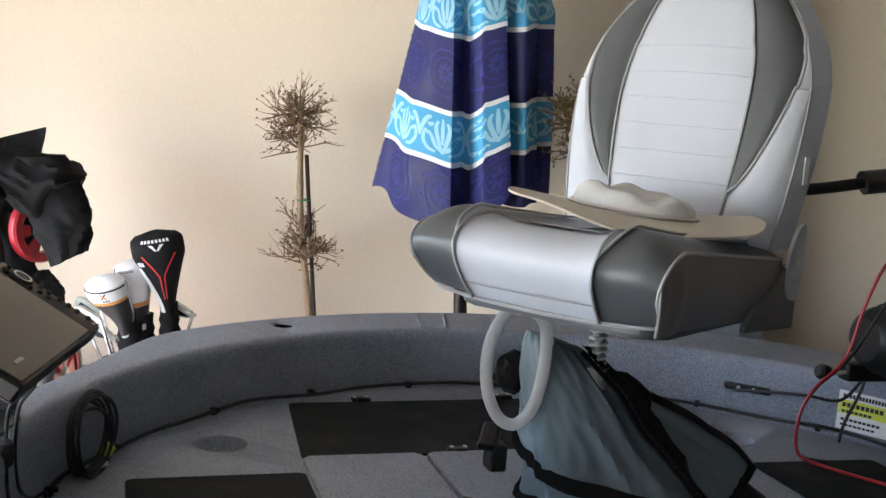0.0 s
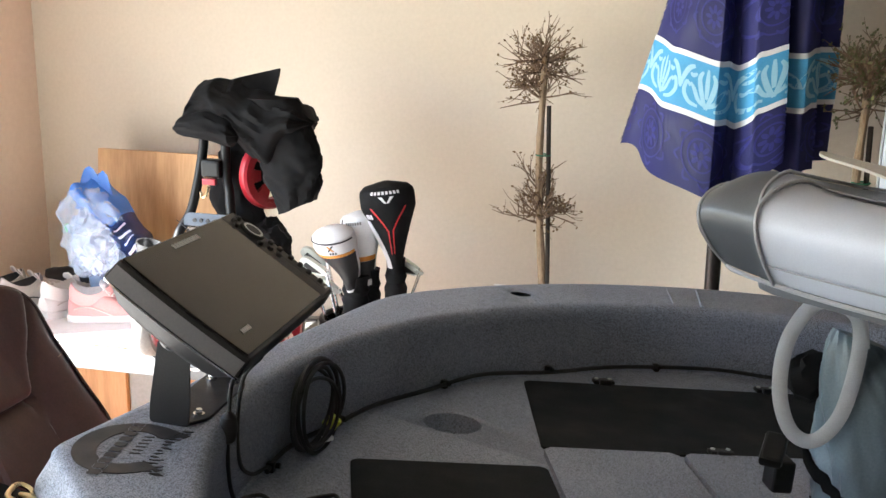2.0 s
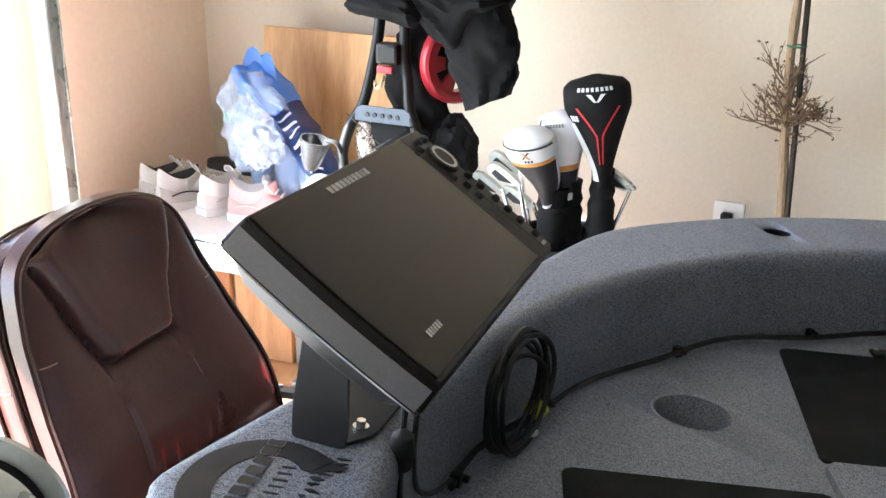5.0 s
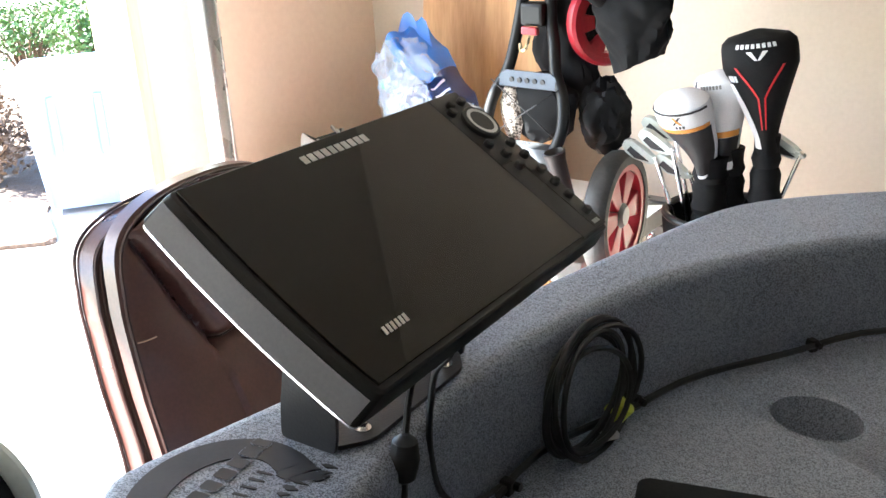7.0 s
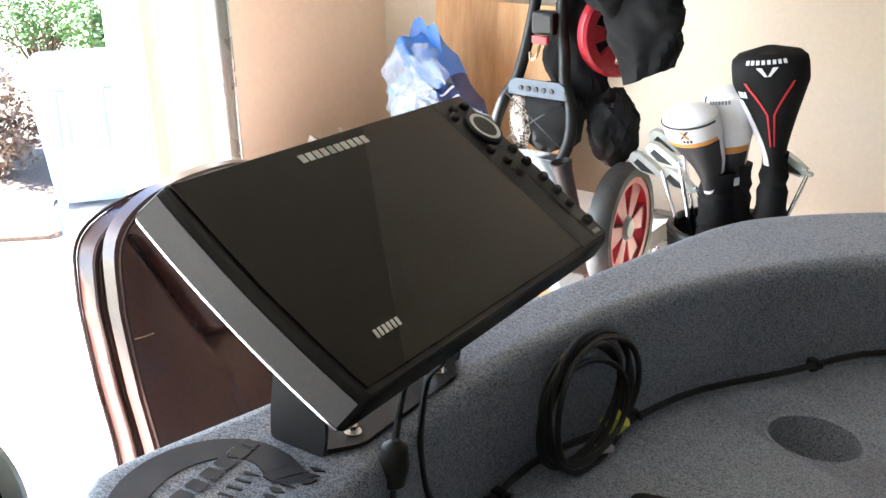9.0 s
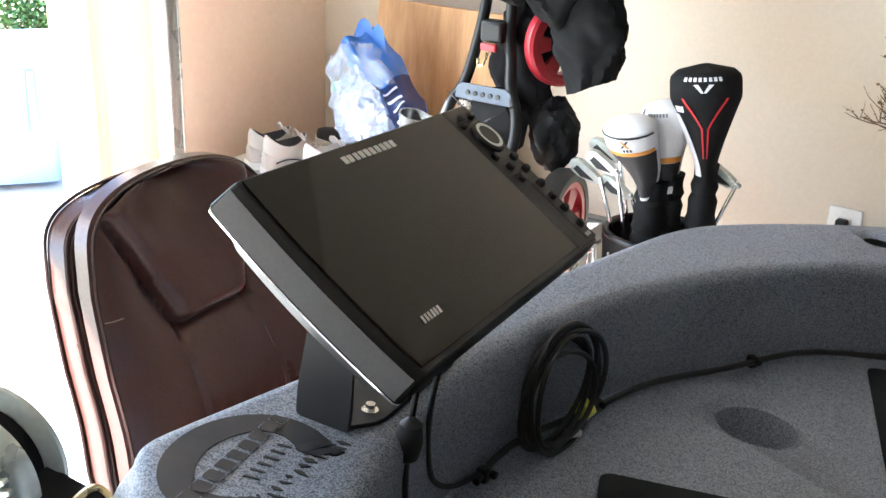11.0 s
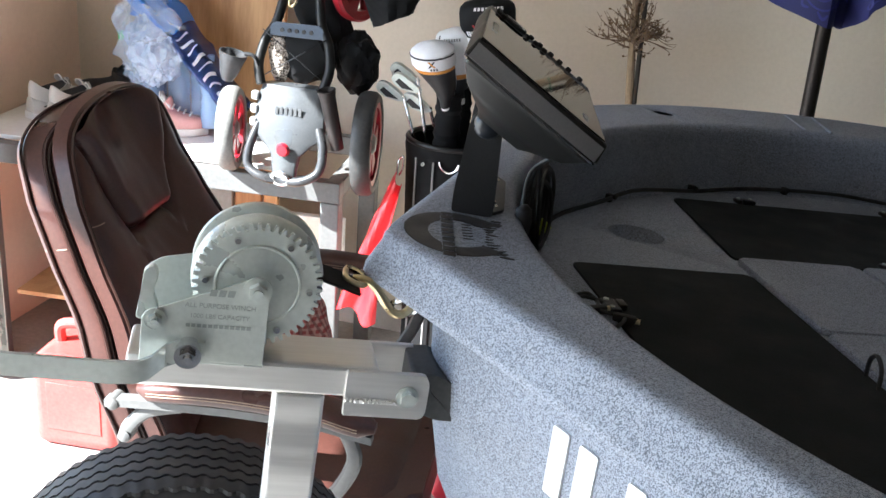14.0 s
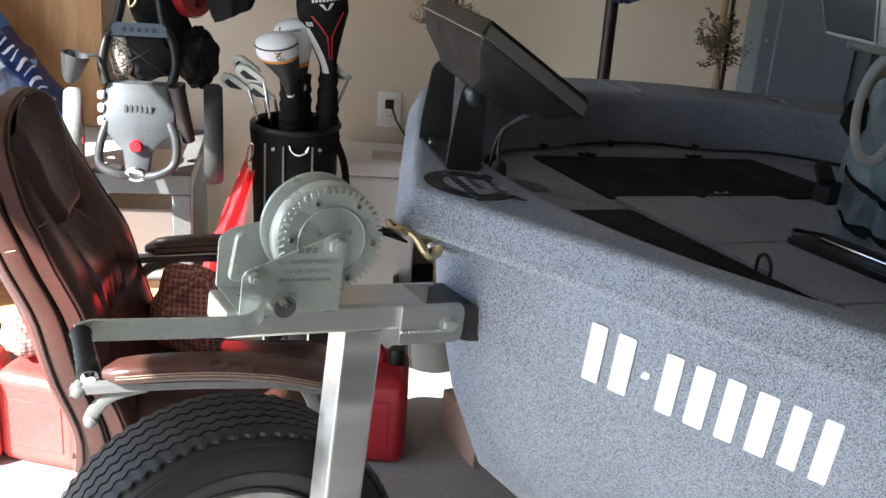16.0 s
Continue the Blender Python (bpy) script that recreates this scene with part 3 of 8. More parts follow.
fish = thing("fish_finder", "black fish finder with a dark screen and side buttons", "fish finder", DEV)
W, Hh = 0.364, 0.185
CX = -0.003


def case_ring(z, grow, left=0.0):
    """The outline of the case at depth z; its left end steps out by left."""
    pts = bow_sides(corner_round([(-W / 2, -Hh / 2), (W / 2, -Hh / 2), (W / 2, Hh / 2), (-W / 2, Hh / 2)], 0.006, 4), Hh, 0.005)
    return [Vector((CX + x * (1 + grow / (W / 2)) - (left if x < 0 else 0.0), y * (1 + grow / (Hh / 2)), z)) for x, y in pts]


bm = bmnew(); loft(bm, [case_ring(-0.0005, -0.0022), case_ring(-0.0018, -0.0006, 0.001), case_ring(-0.004, 0.0, 0.002), case_ring(-0.022, 0.0015, 0.0105), case_ring(-0.024, 0.0, 0.0105)]); part("front_case", bm, DEVICE, fish, angle=0.4)
bm = bmnew(); loft(bm, [case_ring(-0.0236, -0.0008, 0.0100), case_ring(-0.0242, 0.0006, 0.0112), case_ring(-0.0258, 0.0006, 0.0112), case_ring(-0.0264, -0.0008, 0.0100)]); part("chrome_line", bm, CHROME, fish, "thin bright line round the case")
bm = bmnew()
g0 = lambda y, z: Vector((CX - W / 2 - 0.005 * max(0.0, 1 - (2 * y / Hh) ** 2) - 0.002 - 0.0085 * min(1.0, max(0.0, (-z - 0.004) / 0.018)) - 0.0034, y, z))
sheet(bm, 24, 6, lambda a, b: g0((2 * a - 1) * (Hh / 2 - 0.003), -0.0045 - 0.0172 * b), 0.0008); part("side_band", bm, BEZEL, fish, "grey metallic band along the end")
bm = bmnew()
back = [case_ring(-0.0262, -0.004, 0.009), case_ring(-0.0300, -0.0045, 0.0085), case_ring(-0.036, -0.009, 0.004)]
face = case_ring(0.0, 0.0)
for z, kx, ky in ((-0.050, 0.93, 0.76), (-0.060, 0.86, 0.58), (-0.070, 0.74, 0.42), (-0.082, 0.56, 0.34)):
    back.append([Vector((p.x * kx, p.y * ky, z)) for p in face])
loft(bm, back); part("back_case", bm, DEVICE, fish, "tapered black back", angle=0.5)
bm = bmnew(); prism(bm, [(0.1265, -0.0865), (0.1265, 0.0895)] + [(-0.1815 - 0.0042 * (1 - (y / 0.088) ** 2), y + 0.0015) for y in (0.088 - 0.176 * j / 16 for j in range(17))], -0.0002, 0.0016, 0.0005); part("screen", bm, SCREEN, fish, "glossy dark glass screen")
bm = bmnew(); prism(bm, [(0.1285, -0.0885), (0.1770, -0.0885), (0.1790, 0.0), (0.1770, 0.0900), (0.1285, 0.0900)], -0.0002, 0.0012, 0.0005); part("button_panel", bm, DEVICE, fish)
for pts in ([(0.1300, 0.004), (0.1445, 0.004), (0.1560, -0.008), (0.1560, -0.086)],):
    bm = bmnew(); tube(bm, [(x, y, 0.0013) for x, y in pts], 0.0004, 5); part("panel_groove", bm, RUBBER, fish)
bm = bmnew()
lathe(bm, [(0.0160, 0.0014), (0.0190, 0.0014), (0.0192, 0.005), (0.0175, 0.0066), (0.0160, 0.006)], 32, Matrix.Translation((0.1590, 0.0486, 0)))
part("dial_collar", bm, RUBBER, fish)
bm = bmnew()
lathe(bm, [(0.0112, 0.003), (0.0122, 0.0062), (0.0155, 0.0064), (0.0160, 0.003)], 32, Matrix.Translation((0.1590, 0.0486, 0)))
part("dial_ring", bm, SILVER, fish, "grey metal dial ring")
bm = bmnew(); lathe(bm, [(0.0, 0.0035), (0.006, 0.0038), (0.0115, 0.0052), (0.0118, 0.001)], 24, Matrix.Translation((0.1590, 0.0486, 0))); part("dial", bm, DEVICE, fish)
for x, y in ((0.1472, 0.0760), (0.1385, 0.0690), (0.1660, 0.0765), (0.1400, 0.0268), (0.1695, 0.0193), (0.1475, 0.0116), (0.1695, 0.0031), (0.1475, -0.0038), (0.1695, -0.0168), (0.1689, -0.0332), (0.1677, -0.0495), (0.1674, -0.0702)):
    bm = bmnew(); lathe(bm, [(0.0, 0.0064), (0.0030, 0.0062), (0.0042, 0.0050), (0.0046, 0.001)], 14, Matrix.Translation((x, y, 0)) @ Matrix.Diagonal((1.15, 1, 1, 1))); part("button", bm, RUBBER, fish)


def bars(rows, mat, parent, z, name="print", gap=0.22, slant=0.0):
    """Lines of plain bars in place of writing: (x, y, length, height, count)."""
    for x, y, ln, h, k in rows:
        w = ln / k
        for i in range(k):
            bm = bmnew()
            a = x + i * w
            prism(bm, [(a, y), (a + w * (1 - gap), y), (a + w * (1 - gap) + slant * h, y + h), (a + slant * h, y + h)], z, z + 0.0004)
            part(name, bm, mat, parent)


bars([(-0.066, 0.0735, 0.084, 0.0072, 10)], SILVERPRINT, fish, 0.0018, "maker_mark", gap=0.26)
bars([(-0.144, -0.064, 0.029, 0.0062, 6)], SILVERPRINT, fish, 0.0021, "model_mark", gap=0.38, slant=0.2)
bars([(0.160, -0.084, 0.012, 0.004, 3)], PLATEMARK, fish, 0.0014, "small_mark")
# the swivel bracket that the fish finder sits in
brk = thing("mounting_bracket", "black powder-coated gimbal bracket bolted to the gunwale", "bracket", BOAT)
UW, UP, PV = Vector((0.245, 0.969, 0)), Vector((0.969, -0.245, 0)), Vector((-0.992, 0.150, GUN))
bm = bmnew()
A = axes(PV, UP, UW, Vector((0, 0, 1)))
prism(bm, corner_round([(-0.030, -0.047), (0.016, -0.047), (0.034, -0.020), (0.034, 0.125), (0.016, 0.152), (-0.030, 0.152)], 0.006, 3), 0.0005, 0.0045, 0.001, A); part("base_plate", bm, POWDER, brk)
for s, y in ((-1, -0.049), (1, 0.154)):
    bm = bmnew()
    prism(bm, corner_round([(-0.032, 0.0), (0.020, 0.0), (0.020, 0.02), (0.014, 0.120), (0.004, 0.132), (-0.016, 0.132), (-0.025, 0.120), (-0.032, 0.03)], 0.006, 3), -0.002, 0.002, 0.001,
          A @ Matrix.Translation((0, y, 0)) @ Matrix.Rotation(radians(90), 4, "X"))
    arm = part("arm", bm, POWDER, brk)
    bm = bmnew()
    lathe(bm, [(0.0, 0.020), (0.008, 0.0195), (0.014, 0.016), (0.017, 0.010), (0.018, 0.004), (0.016, 0.0)], 24, A @ Matrix.Translation((-0.004, y + s * 0.002, 0.116)) @ Matrix.Rotation(radians(-90 * s), 4, "X"))
    part("knob", bm, KNOB, arm, "round blue-grey tightening knob")
for x, y in ((0.018, -0.012), (-0.016, -0.016), (0.018, 0.120), (-0.016, 0.124)):
    bm = bmnew()
    cyl(bm, A @ Vector((x, y, 0.0045)), A @ Vector((x, y, 0.0060)), 0.0075, n=20); cyl(bm, A @ Vector((x, y, 0.0060)), A @ Vector((x, y, 0.0115)), 0.0046, n=6)
    part("bolt", bm, CHROME, brk, "bright bolt and washer")
# bow mark: a broken ring that runs out in splashes, with bars for its lettering
mark = thing("bow_decal", "black ring-shaped decal on the speckled bow", "decal", BOAT @ axes((-1.044, 0.022, GUN), (0.988, -0.15, 0), (0.15, 0.988, 0), (0, 0, 1)))
bm = bmnew()
n = 90
ro, ri = [], []
rnd = random.Random(5)
for j in range(n + 1):
    a = radians(40) + radians(280) * j / n
    rag = max(0.0, math.cos(a) - 0.30) * 1.2
    ro.append((0.062 * math.cos(a) + rag * (0.030 * rnd.random() - 0.004), 0.077 * math.sin(a) + rag * 0.004 * rnd.random()))
    ri.append((0.034 * math.cos(a) + rag * (0.020 * rnd.random() - 0.004), 0.050 * math.sin(a)))
top = [bm.verts.new((x, y, 0.0010)) for x, y in ro]; bot = [bm.verts.new((x, y, 0.0010)) for x, y in ri]
lo1 = [bm.verts.new((x, y, 0.0003)) for x, y in ro]; lo2 = [bm.verts.new((x, y, 0.0003)) for x, y in ri]
for j in range(n):
    bm.faces.new((top[j], top[j + 1], bot[j + 1], bot[j])); bm.faces.new((lo1[j], lo1[j + 1], top[j + 1], top[j])); bm.faces.new((bot[j], bot[j + 1], lo2[j + 1], lo2[j]))
part("ring", bm, DECAL, mark)
for j in range(15):
    bm = bmnew()
    y = -0.066 + j * 0.0094
    inn = 0.030 if abs(y) < 0.045 else 0.044
    x0, ln, w = inn + 0.006 * rnd.random(), 0.006 + 0.014 * rnd.random() * (1.0 if abs(y) > 0.02 else 0.6), 0.0022 + 0.003 * rnd.random()
    sk = 0.006 * (rnd.random() - 0.3)
    prism(bm, [(x0, y), (x0 + ln * 0.4, y - w * 0.6), (x0 + ln, y + sk), (x0 + ln * 0.5, y + w * 0.7), (x0 + 0.001, y + w * 0.5)], 0.0004, 0.0012); part("splash", bm, DECAL, mark)
for j, wd in enumerate((0.0125, 0.0125, 0.0125, 0.0125, 0.0125, 0.0115, 0.0125, 0.0125, 0.0125, 0.009)):
    y = -0.086 + j * 0.0168
    bm = bmnew(); prism(bm, corner_round([(-0.0188, y - 0.0005), (-0.0032, y - 0.0005), (-0.0032, y + wd + 0.0005), (-0.0188, y + wd + 0.0005)], 0.003, 2), 0.0011, 0.0014); bk = part("letter_edge", bm, HULL, mark, "speckled outline of a letter")
    bm = bmnew(); prism(bm, corner_round([(-0.0180, y), (-0.0040, y), (-0.0040, y + wd), (-0.0180, y + wd)], 0.002, 2), 0.0015, 0.0018); part("letter_bar", bm, DECAL, bk)
for j in range(6):
    y = -0.018 + j * 0.0105
    bm = bmnew(); prism(bm, [(0.007, y), (0.019, y + 0.002), (0.019, y + 0.0038), (0.007, y + 0.003)], 0.0004, 0.0010); part("small_letter_bar", bm, DECAL, mark)

# ---- cables ----
coil = thing("cable_coil", "coiled black transducer cable hanging inside the gunwale", "cable", BOAT)
phi0 = 0.452
for k in range(7):
    bm = bmnew()
    pts = []
    for j in range(36):
        a = 2 * math.pi * j / 36
        rr = 0.062 + 0.0085 * math.sin(k * 1.9 + 0.6) + 0.004 * math.sin(a * 2 + k)
        ph = phi0 + (rr * math.cos(a) * 1.16 + 0.006 * math.sin(k * 2.1)) / 0.95
        pts.append(inner(ph, 0.944 - 0.005 * (k % 3) - 0.004 * math.sin(a + k) - 0.014 * (0.5 - 0.5 * math.sin(a))) + up(0.072 + 0.004 * math.cos(k * 1.3) + rr * 1.02 * math.sin(a)))
    tube(bm, pts, 0.0032, 7, closed=True); part("loop", bm, CABLE, coil)
bm = bmnew(); lathe(bm, [(0.008, -0.012), (0.0125, -0.010), (0.0125, 0.010), (0.008, 0.012)], 14, Matrix.Translation(inner(phi0 + 0.062, 0.932) + up(0.03)) @ Matrix.Rotation(radians(35), 4, "Y")); part("tie", bm, LABELYELLOW, coil, "yellow marker band")
bm = bmnew(); box(bm, (-0.010, -0.006, -0.004), (0.010, 0.006, 0.004), 0.002, Matrix.Translation(inner(phi0 + 0.035, 0.925) + up(0.012)) @ Matrix.Rotation(radians(40), 4, "Z")); part("tag", bm, LABELWHITE, coil, "white cable tag")
run = thing("deck_cable", "black cable clipped along the deck edge", "cable", BOAT)
bm = bmnew()
pts = [inner(0.30 + (5.2 - 0.30) * j / 110, 0.945 + 0.006 * math.sin(j * 0.9)) + up(0.016 + 0.004 * math.sin(j * 0.53)) for j in range(111)]
tube(bm, pts, 0.0042, 7); part("sheath", bm, CABLE, run)
for ph in (0.320, 0.566, 0.885, 1.167, 1.44, 1.73, 2.20, 2.50, 2.80, 3.1, 3.4, 3.7):
    bm = bmnew()
    box(bm, (-0.006, -0.005, -0.008), (0.006, 0.008, 0.008), 0.002, Matrix.Translation(inner(ph, 0.945) + up(0.016)) @ Matrix.Rotation(math.pi / 2 - ph, 4, "Z"))
    cyl(bm, inner(ph, 0.938) + up(0.02), inner(ph, 0.932) + up(0.02), 0.0045, n=8)
    part("clip", bm, DEVICE, run)
lead = thing("power_lead", "black power lead with a moulded fuse hanging from the fish finder", "cable", BOAT)
dv = lambda x, y, z: BOAT.inverted() @ (DEV @ Vector((x, y, z)))
for off, pts in ((0, [dv(-0.06, -0.045, -0.07), dv(-0.07, -0.085, -0.045), (-0.936, 0.128, 0.205), (-0.938, 0.120, 0.141), (-0.934, 0.122, 0.08), (-0.926, 0.150, 0.030), (-0.913, 0.197, 0.013), (-0.893, 0.208, 0.012), (-0.875, 0.188, 0.012), (-0.849, 0.190, 0.012), (-0.817, 0.208, 0.013), (-0.792, 0.218, 0.013), (-0.786, 0.190, 0.012), (-0.797, 0.165, 0.013)]),
                 (1, [dv(-0.04, -0.045, -0.07), dv(-0.05, -0.085, -0.045), (-0.925, 0.150, 0.20), (-0.930, 0.165, 0.13), (-0.925, 0.200, 0.06), (-0.910, 0.250, 0.024), (-0.892, 0.292, 0.018), (-0.880, 0.325, 0.018)]),
                 (2, [(-0.935, 0.150, 0.016), (-0.900, 0.175, 0.012), (-0.856, 0.172, 0.012), (-0.825, 0.188, 0.013), (-0.800, 0.205, 0.013), (-0.778, 0.185, 0.013), (-0.795, 0.158, 0.013), (-0.765, 0.138, 0.014), (-0.79, 0.10, 0.013), (-0.812, 0.081, 0.012)])):
    bm = bmnew(); tube(bm, smooth_path(pts, 8), 0.0029, 7); part("lead", bm, CABLE, lead)
bm = bmnew(); lathe(bm, [(0.003, -0.022), (0.010, -0.016), (0.0125, 0.0), (0.010, 0.016), (0.003, 0.022)], 14, Matrix.Translation((-0.938, 0.120, 0.141))); part("fuse", bm, RUBBER, lead)
for x, y, a in ((-0.797, 0.162, 20), (-0.765, 0.137, -25)):
    bm = bmnew(); box(bm, (-0.016, -0.006, 0.006), (0.016, 0.006, 0.018), 0.003, Matrix.Translation((x, y, 0)) @ Matrix.Rotation(radians(a), 4, "Z")); plg = part("connector", bm, RUBBER, lead, "black cable connector")
    bm = bmnew(); cyl(bm, Matrix.Translation((x, y, 0)) @ Matrix.Rotation(radians(a), 4, "Z") @ Vector((0.016, 0, 0.012)), Matrix.Translation((x, y, 0)) @ Matrix.Rotation(radians(a), 4, "Z") @ Vector((0.022, 0, 0.012)), 0.004, n=10); part("pin_collar", bm, BRASS, plg)

# latches, finger loop, cleat and sticker of the boat
for x, y, a in ((-0.25, 0.842, 0.05), (0.10, 0.858, 0.05), (-0.765, 0.19, 1.57), (-0.13, 0.487, 0.05)):
    bm = bmnew(); box(bm, (-0.022, -0.010, 0.004), (0.022, 0.012, 0.012), 0.003, Matrix.Translation((x, y, 0)) @ Matrix.Rotation(a, 4, "Z"))
    box(bm, (-0.012, -0.02, 0.005), (0.012, -0.008, 0.016), 0.003, Matrix.Translation((x, y, 0)) @ Matrix.Rotation(a, 4, "Z"))
    latch = part("latch", bm, DEVICE, boat, "black plastic hatch latch")
    for s in (-0.014, 0.014):
        bm = bmnew(); p = Matrix.Translation((x, y, 0)) @ Matrix.Rotation(a, 4, "Z") @ Vector((s, 0.004, 0.012)); cyl(bm, p, p + up(0.002), 0.004, n=10); part("screw", bm, STEEL, latch)
bm = bmnew(); tube(bm, smooth_path([(-0.47, -0.02, 0.004), (-0.472, -0.018, 0.03), (-0.47, 0.0, 0.042), (-0.466, 0.018, 0.03), (-0.464, 0.02, 0.004)], 6), 0.0032, 7); part("finger_loop", bm, CABLE, boat, "black cord finger loop")
for x, y in ((-0.40, 0.07), (-0.26, -0.10)):
    bm = bmnew(); lathe(bm, [(0.0, 0.008), (0.012, 0.0085), (0.0155, 0.0105), (0.017, 0.007)], 16, Matrix.Translation((x, y, 0))); part("drain_plug", bm, DEVICE, boat)
cleat = thing("rod_rest", "small black rod rest screwed inside the gunwale", "rod rest", BOAT)
ph = 2.32
F = Matrix.Translation(inner(ph, 0.948) + up(0.075)) @ Matrix.Rotation(math.pi / 2 - ph, 4, "Z")
bm = bmnew(); box(bm, (-0.055, -0.012, -0.009), (0.055, 0.0, 0.009), 0.006, F); part("body", bm, DEVICE, cleat)
for s in (-0.02, 0.015):
    bm = bmnew(); cyl(bm, F @ Vector((s, -0.015, 0)), F @ Vector((s, -0.011, 0)), 0.0045, n=10); part("screw", bm, STEEL, cleat)
stick = thing("capacity_sticker", "white and yellow capacity sticker on the inner gunwale", "sticker", BOAT @ Matrix.Translation(inner(2.60, 0.9535) + up(0.07)) @ Matrix.Rotation(math.pi / 2 - 2.60, 4, "Z") @ Matrix.Rotation(radians(90), 4, "X"))
bm = bmnew(); box(bm, (-0.06, -0.045, 0.0), (0.06, 0.045, 0.001)); part("backing", bm, LABELWHITE, stick)
bm = bmnew(); box(bm, (-0.058, -0.008, 0.0012), (0.058, 0.024, 0.0018)); part("yellow_field", bm, LABELYELLOW, stick)
bars([(-0.05, 0.029, 0.10, 0.009, 14), (-0.05, -0.024, 0.09, 0.006, 9), (-0.05, -0.036, 0.08, 0.005, 8)], DECAL, stick, 0.0014, "print")
bars([(-0.05, 0.008, 0.095, 0.010, 9), (-0.05, -0.005, 0.07, 0.006, 7)], DECAL, stick, 0.002, "print")
# registration on the hull: plain white bars of its size
nrm, alg = Vector((-0.898, -0.439, 0.0)), Vector((0.439, -0.898, 0.0))
reg = thing("registration_mark", "white registration lettering on the speckled hull", "lettering", BOAT @ axes(nrm * (1.0225 - 0.0695) + alg * -0.245 + up(-0.050), alg, (nrm * 0.124 + up(0.992)), (nrm * 0.992 - up(0.124))) @ Matrix.Rotation(radians(-2.5), 4, "Z") @ Matrix.Scale(1.08, 4))
x = 0.0
for k, wd in enumerate((0.030, 0.032, 0.018, 0.030, 0.032, 0.030, 0.032, 0.029, 0.028)):
    bm = bmnew()
    lo, hi = (0.033, 0.043) if k == 2 else (0.0, 0.078)
    prism(bm, corner_round([(x + 0.004, lo), (x + wd - 0.004, lo), (x + wd - 0.001, hi), (x + 0.007, hi)], 0.003, 3), -0.003, 0.0010)
    part("character_bar", bm, LABELWHITE, reg)
    x += wd + 0.0065

# ---- trailer, winch and spare wheel ----
trailer = thing("boat_trailer", "aluminium boat trailer with a winch post", "trailer", BOAT)
bm = bmnew(); box(bm, (-1.236, -0.045, -0.62), (-1.180, 0.012, -0.037), 0.004, Matrix.Translation((0, 0, 0))); part("winch_post", bm, ALU, trailer, "square aluminium post")
bm = bmnew(); box(bm, (-1.400, -0.047, -0.037), (-1.122, 0.035, 0.001), 0.005); part("winch_beam", bm, ALU, trailer)
bm = bmnew(); prism(bm, corner_round([(-1.160, -0.056), (-1.068, -0.056), (-1.064, -0.046), (-1.064, -0.010), (-1.070, 0.0), (-1.160, 0.0)], 0.004, 3), 0.0475, 0.0545, 0.001, Matrix.Rotation(radians(90), 4, "X")); part("side_plate", bm, ALU, trailer)
bm = bmnew(); box(bm, (-1.15, 0.026, -0.052), (-1.072, 0.034, 0.001), 0.003); part("side_plate", bm, ALU, trailer)
bm = bmnew()
prism(bm, corner_round([(-1.082, -0.002), (-1.052, -0.004), (-1.026, -0.018), (-1.019, -0.064), (-1.050, -0.060), (-1.082, -0.050)], 0.005, 3), -0.045, 0.040, 0.004, Matrix.Rotation(radians(90), 4, "X") @ Matrix.Translation((0, 0, 0.005)))
part("bow_stop", bm, OLDRUBBER, trailer, "worn black rubber bow stop")
for a in ((-1.088, -0.0548, -0.028),):
    bm = bmnew(); cyl(bm, a, Vector(a) + Vector((0, -0.002, 0)), 0.013, n=20); cyl(bm, Vector(a) + Vector((0, -0.002, 0)), Vector(a) + Vector((0, -0.010, 0)), 0.009, n=6); part("bolt", bm, STEEL, trailer, "zinc-plated bolt and washer")
bm = bmnew()
for j in range(14):
    lump(bm, (-1.156 + 0.0052 * j, -0.0545, -0.036 + (0.0 if j < 12 else 0.006 * (j - 11))), (0.0042, 0.003, 0.0038), 0.2, 3, 1, j)
part("weld_bead", bm, ALU, trailer)
bm = bmnew(); box(bm, (-1.9, -0.05, -0.70), (1.3, 0.05, -0.61), 0.005); part("tongue", bm, ALU, trailer)
for s in (-1, 1):
    bm = bmnew(); box(bm, (-0.55, s * 0.42 - 0.04, -0.47), (0.75, s * 0.42 + 0.04, -0.415), 0.005); part("bunk", bm, BLACKCLOTH, trailer)
    for x in (-0.3, 0.5):
        bm = bmnew(); box(bm, (x - 0.03, s * 0.42 - 0.03, -0.62), (x + 0.03, s * 0.42 + 0.03, -0.465), 0.003); part("bunk_support", bm, ALU, trailer)
for x in (-0.3, 0.5):
    bm = bmnew(); box(bm, (x - 0.03, -0.6, -0.68), (x + 0.03, 0.6, -0.615), 0.003); part("cross_member", bm, ALU, trailer)
for s in (-1, 1):
    bm = bmnew(); lathe(bm, [(0.0, -0.02), (0.10, -0.02), (0.16, -0.06), (0.20, -0.08), (0.245, -0.075), (0.26, -0.05), (0.26, 0.05), (0.245, 0.075), (0.20, 0.08), (0.16, 0.06), (0.10, 0.03), (0.0, 0.03)], 32, Matrix.Translation((0.35, s * 0.72, -0.60)) @ Matrix.Rotation(radians(90), 4, "X")); part("wheel", bm, RUBBER, trailer)

winch = thing("hand_winch", "zinc-plated hand winch on the trailer post", "winch", BOAT @ Matrix.Translation((-1.268, -0.045, 0.089)))
WR = Matrix.Rotation(radians(90), 4, "X")       # local z to the winch's axle, towards -y


